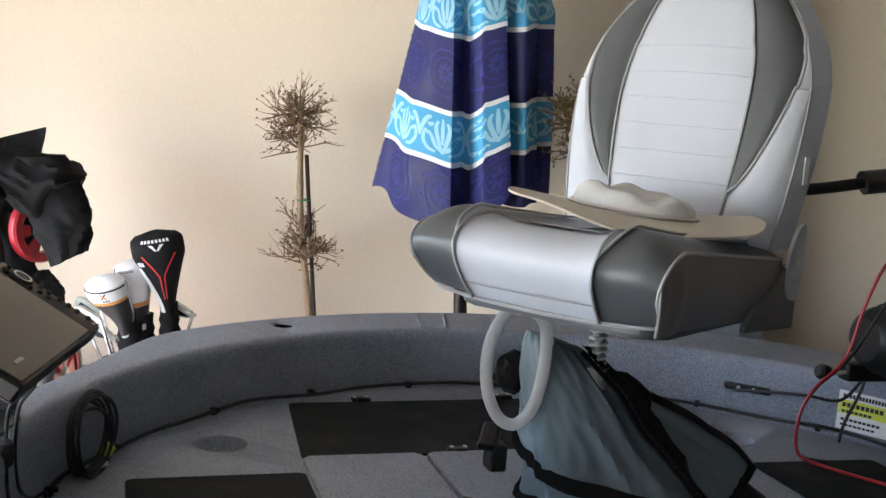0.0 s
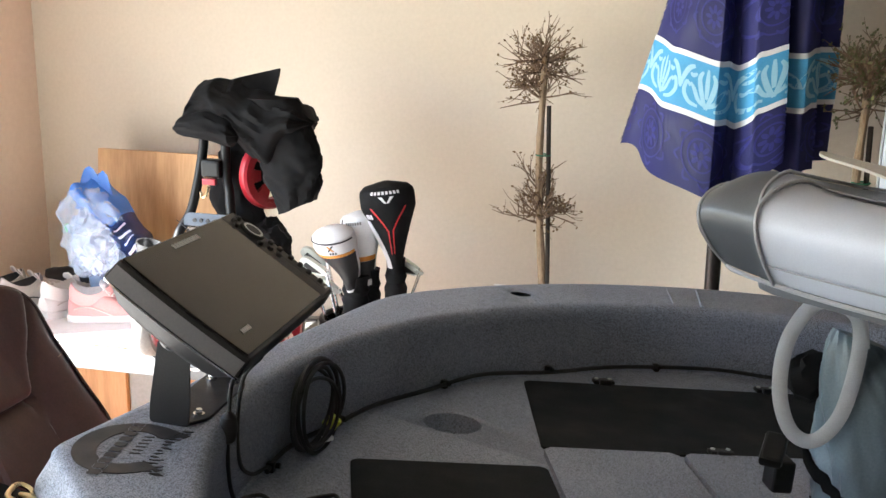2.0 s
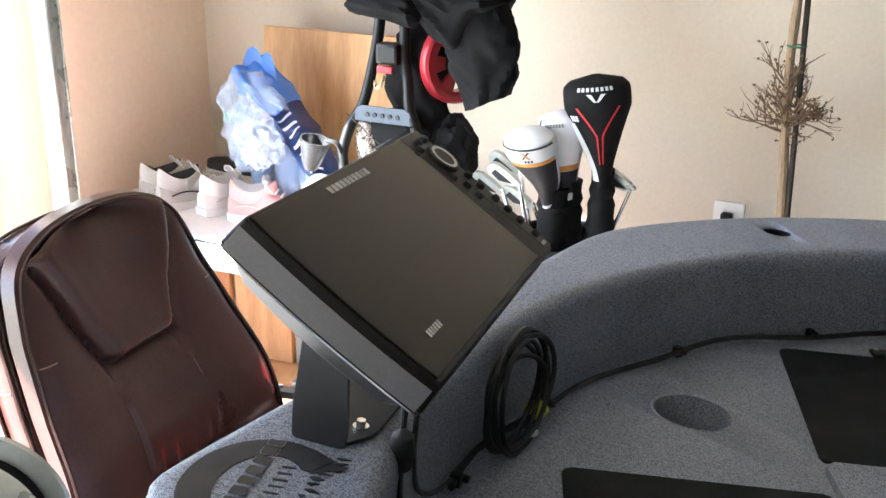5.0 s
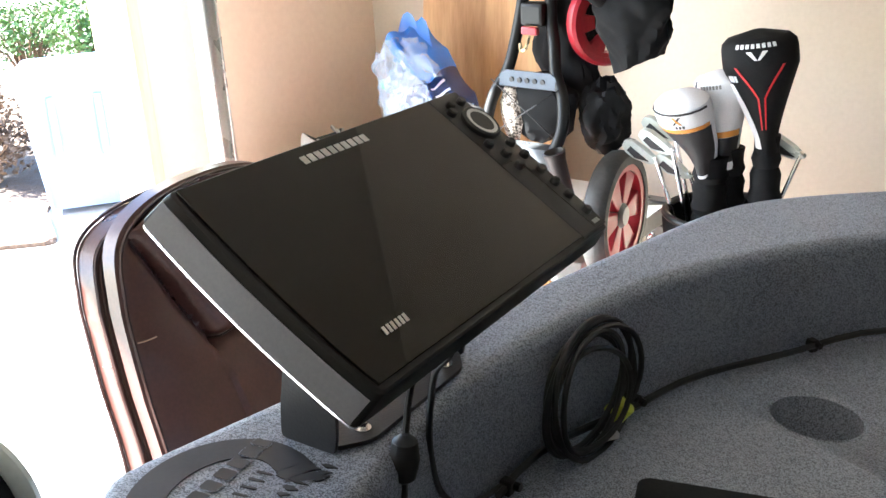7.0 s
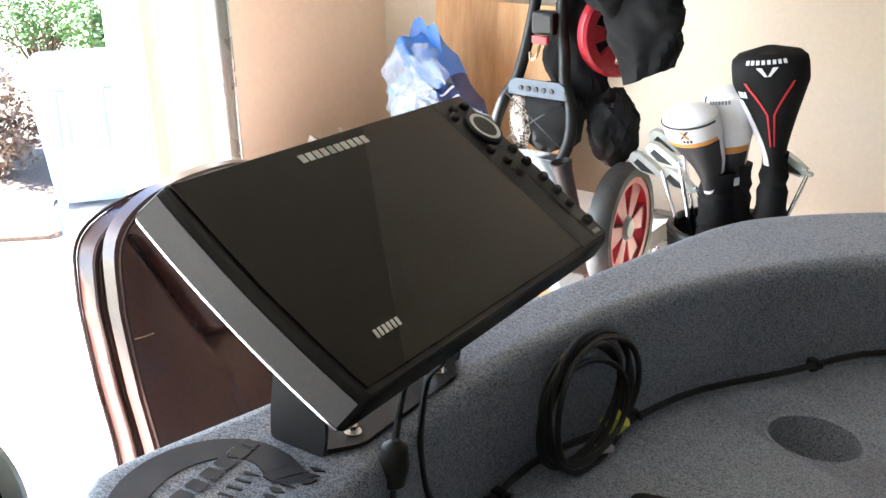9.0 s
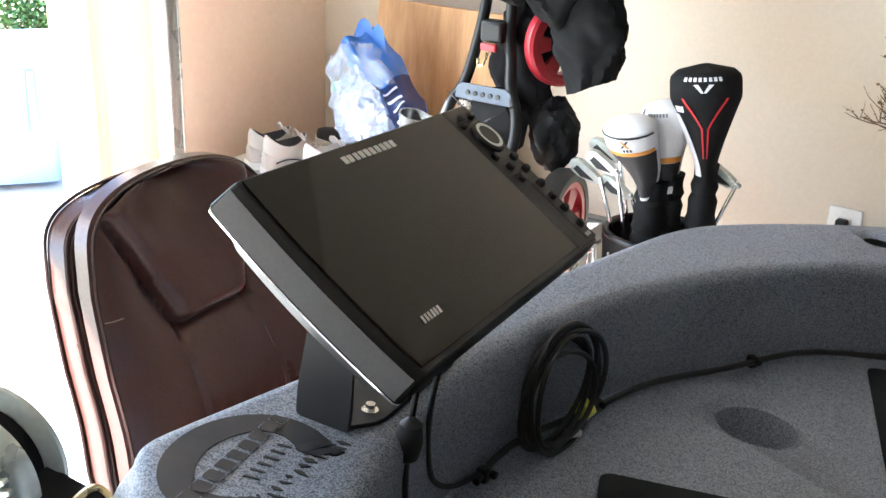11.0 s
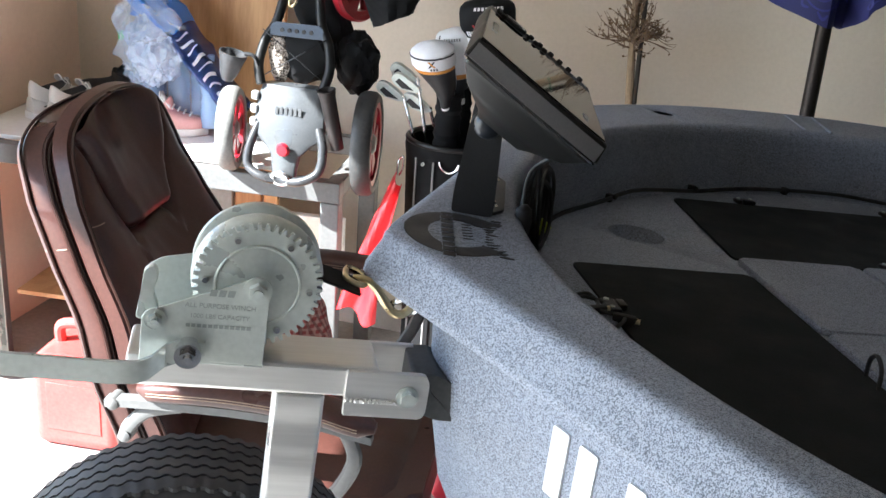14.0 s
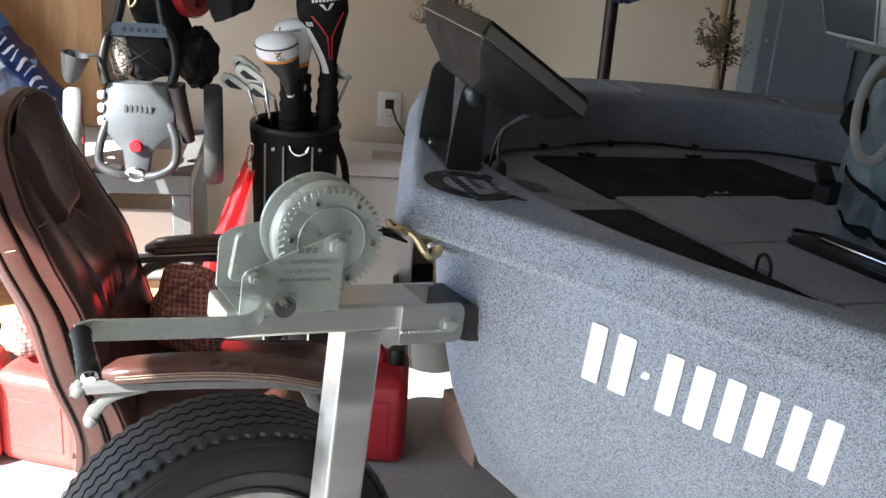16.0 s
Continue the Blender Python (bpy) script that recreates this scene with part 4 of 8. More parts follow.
def gear(n, r0, r1, z0, z1):
    pts = []
    for j in range(n):
        a = 2 * math.pi * j / n
        for k, r in ((-0.30, r0), (-0.17, r1), (0.17, r1), (0.30, r0)):
            pts.append((r * math.cos(a + k * 2 * math.pi / n), r * math.sin(a + k * 2 * math.pi / n)))
    b = bmnew()
    prism(b, pts, z0, z1, 0.0, WR)
    return b


part("gear_wheel", gear(46, 0.0635, 0.0700, -0.008, -0.002), STEEL, winch, "toothed zinc gear wheel")
bm = bmnew(); lathe(bm, [(0.0, -0.0005), (0.0415, -0.0005), (0.0432, -0.0012), (0.0445, 0.0005), (0.0458, 0.0005), (0.0468, -0.0015), (0.0475, -0.006)], 40, WR); part("gear_boss", bm, STEEL, winch)
bm = bmnew(); lathe(bm, [(0.0, -0.016), (0.064, -0.017), (0.069, -0.020), (0.0715, -0.024), (0.0725, -0.030), (0.0715, -0.036), (0.066, -0.038), (0.03, -0.039), (0.03, -0.066), (0.066, -0.067), (0.0715, -0.070), (0.0725, -0.074), (0.0, -0.076)], 48, WR); part("drum", bm, STEEL, winch, "strap drum with pressed flanges")
bm = bmnew(); lathe(bm, [(0.031, -0.038), (0.056, -0.039), (0.057, -0.065), (0.031, -0.066)], 36, WR); part("wound_strap", bm, BLACKCLOTH, winch, "black webbing wound on the drum")
for s, y0 in ((0, 0.009), (1, -0.084)):
    bm = bmnew()
    if s == 0:
        out = [(-0.118, -0.088), (0.0135, -0.088), (0.0135, -0.006)] + [(0.014 * math.cos(radians(d)), 0.014 * math.sin(radians(d))) for d in (0, 30, 60, 90, 112)] + [(-0.106, -0.030), (-0.114, -0.033), (-0.118, -0.040)]
    else:
        out = corner_round([(-0.122, -0.088), (0.0125, -0.088), (0.0125, 0.010), (-0.02, 0.012), (-0.105, -0.006), (-0.122, -0.018)], 0.006, 3)
    prism(bm, out, y0, y0 + 0.0035, 0.0008, WR)
    pl = part("side_plate", bm, PLATE, winch, "stamped zinc side plate")
bm = bmnew(); box(bm, (-0.118, -0.0125, -0.0905), (0.0135, 0.084, -0.0875), 0.001); part("base_flange", bm, STEEL, winch)
for x, z, r, out in ((0.0, 0.0, 0.0105, 0), (-0.104, -0.040, 0.008, 0), (-0.067, -0.073, 0.0095, 0.018)):
    bm = bmnew(); cyl(bm, (x, -0.0122, z), (x, -0.0150 - out, z), r * 1.5, n=28); cyl(bm, (x, -0.0150 - out, z), (x, -0.0235 - out, z), r, n=6); cyl(bm, (x, -0.0235 - out, z), (x, -0.0275 - out, z), r * 0.55, n=14); part("axle_nut", bm, CHROME if out else STEEL, winch)
for k in range(6):
    a = radians(-3 + 60 * k)
    bm = bmnew(); p = Vector((0.0560 * math.cos(a), 0.002, 0.0560 * math.sin(a))); cyl(bm, p, p - Vector((0, 0.004, 0)), 0.0042, 0.0032, n=12); part("rivet", bm, CHROME, winch)
bm = bmnew(); cyl(bm, (-0.060, 0.07, -0.071), (-0.060, -0.008, -0.071), 0.009, n=16); lathe(bm, [(0.010, -0.06), (0.022, -0.06), (0.022, -0.02), (0.010, -0.02)], 14, Matrix.Translation((-0.06, 0, -0.071)) @ WR); part("pinion", bm, STEEL, winch)
bm = bmnew()
prism(bm, corner_round([(-0.126, -0.052), (-0.108, -0.056), (-0.102, -0.040), (-0.110, -0.020), (-0.104, 0.000), (-0.110, 0.010), (-0.120, 0.004), (-0.122, -0.02)], 0.004, 2), -0.024, -0.012, 0.001, WR); part("ratchet_pawl", bm, STEEL, winch)
bm = bmnew()
spine = [(-0.050, -0.0165, -0.070), (-0.075, -0.0165, -0.074), (-0.090, -0.020, -0.079), (-0.104, -0.036, -0.086), (-0.118, -0.042, -0.090), (-0.145, -0.043, -0.091), (-0.225, -0.045, -0.088), (-0.300, -0.047, -0.085), (-0.318, -0.047, -0.085)]
hh = (0.008, 0.0125, 0.013, 0.0125, 0.0125, 0.0125, 0.0125, 0.0125, 0.008)
rings = []
for (x, y, z), h in zip(spine, hh):
    rings.append([Vector((x, y - 0.003, z - h)), Vector((x, y - 0.003, z + h)), Vector((x, y + 0.003, z + h)), Vector((x, y + 0.003, z - h))])
loft(bm, rings)
crank = part("crank_arm", bm, STEEL, winch, "flat steel crank arm")
bm = bmnew(); lathe(bm, [(0.0, 0.0), (0.0100, 0.0), (0.0125, 0.004), (0.0105, 0.010), (0.0110, 0.018), (0.0100, 0.021), (0.0114, 0.028), (0.0102, 0.032), (0.0118, 0.040), (0.0106, 0.044), (0.0122, 0.054), (0.0130, 0.066), (0.0105, 0.070)], 18, Matrix.Translation((-0.312, -0.050, -0.084)) @ Matrix.Rotation(radians(112), 4, "X")); part("grip", bm, RUBBER, crank, "black ribbed crank grip")
bm = bmnew(); p0 = Matrix.Translation((-0.312, -0.050, -0.084)) @ Matrix.Rotation(radians(112), 4, "X"); lathe(bm, [(0.0, 0.076), (0.006, 0.0755), (0.0095, 0.072), (0.0100, 0.068)], 16, p0); part("grip_nut", bm, CHROME, crank)
bars([(-0.050, -0.010, 0.028, 0.0075, 3)], PLATEMARK, winch, 0.0126, "maker_mark", slant=0.2)
for ob in list(winch.children):
    if ob.name.startswith("maker_mark"):
        ob.matrix_local = Matrix.Rotation(radians(90), 4, "X")


def words(text, size, mat, parent, m):
    c = bpy.data.curves.new("words", "FONT")
    c.body, c.size, c.extrude, c.align_x = text, size, 0.0002, "CENTER"
    tmp = new("words", c)
    bpy.context.view_layer.update()
    me = bpy.data.meshes.new_from_object(tmp.evaluated_get(bpy.context.evaluated_depsgraph_get()))
    bpy.data.objects.remove(tmp)
    me.materials.clear(); me.materials.append(mat)
    ob = new("lettering", me)
    ob.parent, ob.matrix_local = parent, m
    return ob


PLT = Matrix.Rotation(radians(90), 4, "X")
for text, size, x, z in (("ALL PURPOSE WINCH", 0.0076, -0.037, -0.024), ("1000 LBS CAPACITY", 0.0072, -0.037, -0.036)):
    words(text, size, PLATEMARK, winch, Matrix.Translation((x, -0.0127, z)) @ PLT)
bars([(-0.072, -0.047, 0.070, 0.004, 12)], PLATEMARK, winch, 0.0126, "stamped_line")
for ob in list(winch.children):
    if ob.name.startswith("stamped_line"):
        ob.matrix_local = Matrix.Rotation(radians(90), 4, "X")
strap = thing("winch_strap", "black winch strap with a gold-coloured snap hook on the bow eye", "strap", BOAT)
bm = bmnew()
prism(bm, [(-0.026, -0.0015), (0.026, -0.0015), (0.026, 0.0015), (-0.026, 0.0015)], 0, 0.062, 0, axes((-1.212, -0.002, 0.100), (0, 1, 0), (0.30, 0, 0.95), (0.95, 0, -0.30))); part("webbing", bm, BLACKCLOTH, strap)
bm = bmnew(); pts = smooth_path([(-1.160, 0.0, 0.092), (-1.146, -0.006, 0.092), (-1.132, -0.008, 0.082), (-1.120, -0.010, 0.066), (-1.108, -0.010, 0.055), (-1.096, -0.008, 0.056), (-1.090, -0.005, 0.066), (-1.094, -0.004, 0.078)], 7)
tube(bm, pts, [0.0034 + 0.0020 * math.sin(math.pi * j / (len(pts) - 1)) for j in range(len(pts))], 10); hook = part("hook", bm, BRASS, strap, "gold-coloured snap hook")
bm = bmnew(); box(bm, (-0.020, -0.004, -0.0012), (0.022, 0.004, 0.0012), 0.001, axes((-1.116, -0.004, 0.081), (0.97, 0, -0.22), (0, 1, 0), (0.22, 0, 0.97))); part("spring_gate", bm, BRASS, hook)
bm = bmnew(); tube(bm, smooth_path([(-1.170, -0.013, 0.096), (-1.156, -0.016, 0.090), (-1.146, -0.006, 0.086), (-1.150, 0.012, 0.092), (-1.166, 0.014, 0.098)], 6, True), 0.0034, 8, closed=True); part("swivel_ring", bm, BRASS, strap)
bm = bmnew(); tube(bm, [(-1.097 + 0.016 * math.cos(w), -0.004 - 0.009 * math.sin(w), 0.062 + 0.013 * math.sin(w)) for w in (2 * math.pi * j / 24 for j in range(24))], 0.0036, 8, closed=True); part("shackle_ring", bm, CHROME, strap, "bright steel ring")
bm = bmnew(); tube(bm, smooth_path([(-1.000, -0.010, 0.054), (-1.075, -0.010, 0.062), (-1.088, 0.0, 0.062), (-1.075, 0.010, 0.060), (-1.000, 0.010, 0.054)], 6), 0.0036, 8); part("bow_eye", bm, CHROME, strap)

spare = thing("spare_wheel", "black trailer tyre on a pale spoked wheel", "wheel", BOAT @ Matrix.Translation((-1.312, 0.125, -0.490)) @ Matrix.Rotation(radians(90), 4, "X"))
TR = 0.262
bm = bmnew()
lathe(bm, [(0.168, -0.062), (0.182, -0.076), (0.205, -0.083), (0.228, -0.082), (0.246, -0.074), (TR - 0.008, -0.066), (TR - 0.004, -0.05), (TR - 0.003, 0.0), (TR - 0.004, 0.05), (TR - 0.008, 0.066), (0.246, 0.074), (0.242, 0.0745), (0.240, 0.0775), (0.228, 0.082), (0.208, 0.083), (0.207, 0.0845), (0.204, 0.0845), (0.203, 0.083), (0.182, 0.076), (0.168, 0.062)], 120, closed=True)
tyre = part("tyre", bm, RUBBER, spare, "black tyre with zigzag ribbed tread")
NZ = 72
for row in range(6):
    z, hw = -0.0575 + row * 0.023, 0.0093 if row in (0, 5) else 0.0088
    bm = bmnew()
    rings = []
    for j in range(NZ * 4):
        a0 = 2 * math.pi * j / (NZ * 4)
        zz = (0.0024, 0.0030, -0.0024, -0.0030)[j % 4]
        drop = 0.004 if row in (0, 5) else 0.0
        so = -1 if row == 0 else 1
        rr = [TR - 0.007, TR + 0.003 - (drop if so < 0 else 0), TR + 0.003 - (drop if so > 0 else 0), TR - 0.007]
        zs = [z - hw + zz, z - hw + zz, z + hw + zz, z + hw + zz]
        rings.append([Vector((r * math.cos(a0), r * math.sin(a0), q)) for r, q in zip(rr, zs)])
    vs = [[bm.verts.new(p) for p in g] for g in rings]
    for i in range(len(vs)):
        P, Q = vs[i], vs[(i + 1) % len(vs)]
        for j in range(3):
            bm.faces.new((P[j], P[j + 1], Q[j + 1], Q[j]))
    part("tread_rib", bm, RUBBER, tyre)
bm = bmnew()
lathe(bm, [(0.172, 0.066), (0.170, 0.078), (0.164, 0.080), (0.158, 0.070), (0.154, 0.045), (0.154, -0.06), (0.170, -0.066)], 64); part("rim", bm, ALU, spare, "pale painted rim")
for k in range(5):
    bm = bmnew()
    prism(bm, corner_round([(0.03, -0.026), (0.11, -0.030), (0.158, -0.046), (0.158, 0.046), (0.11, 0.030), (0.03, 0.026)], 0.008, 3), 0.045, 0.07, 0.006, Matrix.Rotation(2 * math.pi * k / 5 + 0.3, 4, "Z")); part("spoke", bm, ALU, spare)
bm = bmnew(); lathe(bm, [(0.0, 0.085), (0.03, 0.083), (0.045, 0.07), (0.05, 0.04)], 32); part("hub_cap", bm, ALU, spare)

# ---- the boat seat ----
SEAT = BOAT @ axes((-0.220, -0.040, 0.0), (-0.809, -0.587, 0), (0.587, -0.809, 0), (0, 0, 1))    # x to the seat's front, y to its side
seat = thing("fishing_chair", "grey and charcoal vinyl fishing seat on a spring pedestal", "boat seat", SEAT)
PED = -0.21
SB = -0.41     # where the back rises from the cushion


def cushion(u, s):
    """The cushion's skin: u across from -1 to 1, s from the back over the top and round the front."""
    puff = 0.018 * math.exp(-((abs(u) - 0.74) / 0.20) ** 2)
    if s < 0.6:
        k = s / 0.6
        hw = 0.212 - 0.004 * k - (0.024 * (1 - k) if u < 0 else 0.0)
        x, z = SB + (0.375 * k), 0.490 + 0.030 * k - 0.018 * math.sin(math.pi * k) * (1 - u * u) + puff * min(1.0, 0.4 + k)
        nx, nz = 0.0, 1.0
    else:
        a = (s - 0.6) / 0.4
        w = a * math.pi * 0.5
        hw = 0.208 + 0.006 * math.sin(math.pi * min(1, a * 1.6)) - 0.015 * a * a
        t = min(1.0, a / 0.5)
        x = SB + 0.375 + 0.085 * math.sin(t * math.pi / 2) - 0.050 * max(0.0, (a - 0.5) / 0.5) ** 1.6
        z = 0.520 - 0.046 * (1 - math.cos(t * math.pi / 2)) - 0.070 * max(0.0, (a - 0.5) / 0.5) ** 0.9 + puff * (1 - t)
        nx, nz = math.sin(w), math.cos(w)
    edge = max(0.0, (abs(u) - 0.84) / 0.16)
    drop = 0.014 * edge ** 2.2
    x += -0.012 * u * u * max(0, (s - 0.45) / 0.55)
    return Vector((x - nx * drop, hw * u, z - nz * drop - 0.008 * (1 - u * u) * max(0.0, (s - 0.9) / 0.1)))


def quilt(bm, f, u0, u1, s0, s1, puff, nu=10, nv=28):
    """A stuffed panel of the skin f between seams."""
    def g(a, b):
        lo, hi = u0(b) if callable(u0) else u0, u1(b) if callable(u1) else u1
        s = s0 + (s1 - s0) * b
        u = lo + (hi - lo) * a
        p = f(u, s)
        e = 0.004
        t1, t2 = f(min(u + e, 1), s) - f(max(u - e, -1), s), f(u, min(s + e, 1)) - f(u, max(s - e, 0))
        nn = t2.cross(t1)
        nn = nn.normalized() if nn.length > 0 else Vector((0, 0, 1))
        k = puff * (1 - (2 * a - 1) ** 6)
        return p + nn * k
    sheet(bm, nu, nv, g)


def c1(b):
    """The seam of the middle panel; it drifts inwards behind the front edge."""
    return 0.56 - 0.14 * max(0.0, (0.74 - b) / 0.74) ** 0.8


def c2(b):
    """The seam of the bolster, which leaves the middle seam at the front edge."""
    return 0.56 + 0.20 * max(0.0, (0.74 - b) / 0.74) ** 0.55


bm = bmnew(); quilt(bm, cushion, lambda b: -c1(b), c1, 0.0, 1.0, -0.004, 14, 44); cush = part("cushion", bm, VINYL_L, seat, "light grey cushion top")
for s in (-1, 1):
    for nm, mt, lab, f0, f1, top in (("cushion_insert", VINYL_L, "light grey insert", c1, c2, 0.74), ("bolster", VINYL_D, "charcoal side bolster", c2, lambda b: 1.0, 1.0)):
        lo2 = (lambda b, f=f0, k=top: f(b * k)) if s > 0 else (lambda b, f=f1, k=top: -f(b * k))
        hi2 = (lambda b, f=f1, k=top: f(b * k)) if s > 0 else (lambda b, f=f0, k=top: -f(b * k))
        bm = bmnew(); quilt(bm, cushion, lo2, hi2, 0.0, top, -0.004, 8, 44); part(nm, bm, mt, seat, lab)
    bm = bmnew()
    topl = [cushion(s, j / 40) for j in range(41)]
    rows = []
    for q in (0.0, 0.2, 0.45, 0.7, 0.9, 1.0):
        bulge = 0.010 * math.sin(math.pi * min(1.0, q * 1.05))
        rows.append([bm.verts.new((p.x, p.y + s * bulge * (1 if p.x < 0.0 and s > 0 else 0.2), p.z + (0.400 + 0.05 * min(0.0, p.x + 0.05) + (0.075 * min(1.0, max(0.0, -0.02 - p.x) / 0.22) if s < 0 else 0.0) - p.z) * q * (0.12 if s < 0 else 1.0))) for p in topl])
    for A1, B1 in zip(rows, rows[1:]):
        for j in range(40):
            bm.faces.new((A1[j], A1[j + 1], B1[j + 1], B1[j]))
    part("side_panel", bm, VINYL_SHADED, seat, "light grey vinyl side panel, darkened as in shade")
    bm = bmnew(); tube(bm, topl, 0.0028, 6); part("piping", bm, PIPING, seat)
    bm = bmnew(); tube(bm, [cushion(s * c1(j / 44), j / 44) + Vector((0.003 * (j > 26), 0, 0.003 * (j <= 36))) for j in range(45)], 0.0026, 6); part("piping", bm, PIPING, seat)
    bm = bmnew(); tube(bm, [cushion(s * c2(0.75 * j / 34), 0.75 * j / 34) + Vector((0, 0, 0.003)) for j in range(35)], 0.0026, 6); part("piping", bm, PIPING, seat)
    if s > 0:
        bm = bmnew(); prism(bm, corner_round([(-0.46, 0.360), (-0.235, 0.378), (-0.27, 0.405), (-0.36, 0.445), (-0.42, 0.48), (-0.455, 0.43)], 0.008, 3), -0.004, 0.004, 0.002, Matrix.Translation((0, s * 0.2225, 0)) @ Matrix.Rotation(radians(90), 4, "X")); part("rear_gusset", bm, VINYL_D, seat, "dark rear corner panel")
bm = bmnew(); tube(bm, [cushion(-1 + 2 * j / 24, 1.0) + Vector((0.002, 0, 0)) for j in range(25)], 0.003, 6); part("piping", bm, PIPING, seat)
for sx in (0.18, 0.30, 0.42, 0.56, 0.93):
    bm = bmnew(); tube(bm, [cushion((-1 + 2 * j / 16) * c1(sx) * 0.97, sx) + Vector((0.0032 * (sx > 0.8), 0, 0.0032 * (sx < 0.8))) for j in range(17)], 0.0010, 5); part("stitching", bm, PIPING, seat)
bm = bmnew(); prism(bm, corner_round([(-0.43, -0.10), (-0.03, -0.165), (-0.03, 0.180), (-0.43, 0.20)], 0.04, 5), 0.380, 0.398, 0.006); part("seat_pan", bm, VINYL_D, seat, "dark moulded seat pan")


def backskin(u, v, front=True):
    hw = 0.192 + 0.022 * math.sin(min(v, 0.5) * math.pi) if v < 0.5 else 0.214 - 0.105 * ((v - 0.5) / 0.5) ** 2.4
    edge = max(0.0, (abs(u) - 0.72) / 0.28)
    top = 0.025 * max(0, (v - 0.88) / 0.12) ** 2
    z = 0.485 + 0.465 * v - (0.015 * u * u if v > 0.6 else 0)
    x = SB + 0.02 - 0.105 * v - 0.030 * edge ** 2 - top + 0.014 * math.sin(math.pi * v) + 0.016 * abs(u) ** 3
    return Vector((x if front else x - 0.001, hw * u, z))


def ub(v):
    return 0.525 + 0.03 * math.sin(math.pi * v * 0.8) if v < 0.75 else 0.543 + 0.12 * (v - 0.75)


def uo(v):
    return min(1.0, ub(v) + 0.43 * max(0.0, (v - 0.20) / 0.55) ** 0.6)


bm = bmnew(); quilt(bm, backskin, lambda b: -ub(b), ub, 0.0, 1.0, -0.006, 14); part("backrest", bm, VINYL_L, seat, "light grey ribbed backrest panel")
for s in (-1, 1):
    if s > 0:
        bm = bmnew(); quilt(bm, backskin, ub, uo, 0.0, 1.0, -0.005, 6); part("back_bolster", bm, VINYL_D, seat, "charcoal back bolster")
        bm = bmnew(); quilt(bm, backskin, uo, lambda b: 1.0, 0.0, 1.0, -0.005, 6); part("back_edge", bm, VINYL_L, seat, "light grey back edge")
    else:
        bm = bmnew(); quilt(bm, backskin, lambda b: -uo(b), lambda b: -ub(b), 0.0, 1.0, -0.005, 6); part("back_bolster", bm, VINYL_D, seat, "charcoal back bolster")
        bm = bmnew(); quilt(bm, backskin, lambda b: -1.0, lambda b: -uo(b), 0.0, 1.0, -0.005, 6); part("back_edge", bm, VINYL_L, seat, "light grey back edge")
    for fn in (ub, uo, lambda b: 1.0):
        bm = bmnew(); tube(bm, [backskin(s * fn(j / 36), j / 36) + Vector((0.003, 0, 0)) for j in range(37)], 0.0027, 6); part("piping", bm, PIPING, seat)
bm = bmnew()
outer_edge = [backskin(-1, j / 24) for j in range(25)] + [backskin(-1 + 2 * j / 12, 1.0) for j in range(1, 12)] + [backskin(1, 1 - j / 24) for j in range(25)]
rings = [outer_edge, [Vector((p.x - 0.012, p.y * 1.035, p.z + 0.004)) for p in outer_edge], [Vector((p.x - 0.045, p.y * 1.085, p.z + 0.010)) for p in outer_edge], [Vector((p.x - 0.065, p.y * 1.0, p.z - 0.004)) for p in outer_edge]]
vs = [[bm.verts.new(p) for p in g] for g in rings]
for A1, B1 in zip(vs, vs[1:]):
    for j in range(len(A1) - 1):
        bm.faces.new((A1[j], A1[j + 1], B1[j + 1], B1[j]))
bm.faces.new(vs[-1])
part("back_shell", bm, VINYL_L, seat, "light grey back shell")
for vv in (0.12, 0.22, 0.32, 0.42, 0.52, 0.62, 0.72):
    bm = bmnew(); tube(bm, [backskin((-0.97 + 1.94 * j / 14) * ub(vv), vv) + Vector((0.0062, 0, 0)) for j in range(15)], 0.0011, 5); part("stitching", bm, VINYL_L, seat)
for s in (-1, 1):
    bm = bmnew()
    prism(bm, corner_round([(SB - 0.045, 0.405), (SB + 0.004, 0.415), (SB + 0.018, 0.45), (SB + 0.006, 0.495), (SB - 0.02, 0.53), (SB - 0.055, 0.54), (SB - 0.06, 0.47)], 0.018, 4), -0.003, 0.003, 0.001, Matrix.Translation((0, 0.226 if s > 0 else -0.196, 0)) @ Matrix.Rotation(radians(90), 4, "X"))
    hg = part("hinge", bm, VINYL_L, seat, "grey metal folding hinge")
    for x, z in ((SB - 0.018, 0.475), (SB - 0.018, 0.445)):
        bm = bmnew(); cyl(bm, (x, 0.228 if s > 0 else -0.198, z), (x, 0.234 if s > 0 else -0.204, z), 0.007, n=12); part("rivet", bm, STEEL, hg)
bm = bmnew(); box(bm, (SB - 0.042, 0.2225, 0.60), (SB - 0.020, 0.2245, 0.645)); part("tag", bm, LABELWHITE, seat, "small white side tag")
bm = bmnew()
pts = [(PED + 0.014 * math.cos(j * 0.7), 0.014 * math.sin(j * 0.7), 0.285 + 0.0013 * j) for j in range(75)]
tube(bm, pts, 0.0030, 6); part("spring", bm, STEEL, seat, "steel pedestal spring")
bm = bmnew(); lathe(bm, [(0.0, 0.39), (0.010, 0.39), (0.010, 0.285), (0.022, 0.283), (0.022, 0.03), (0.06, 0.02), (0.075, 0.008), (0.0, 0.008)], 24, Matrix.Translation((PED, 0, 0))); part("pedestal", bm, GREY_METAL, seat, "grey pedestal tube")
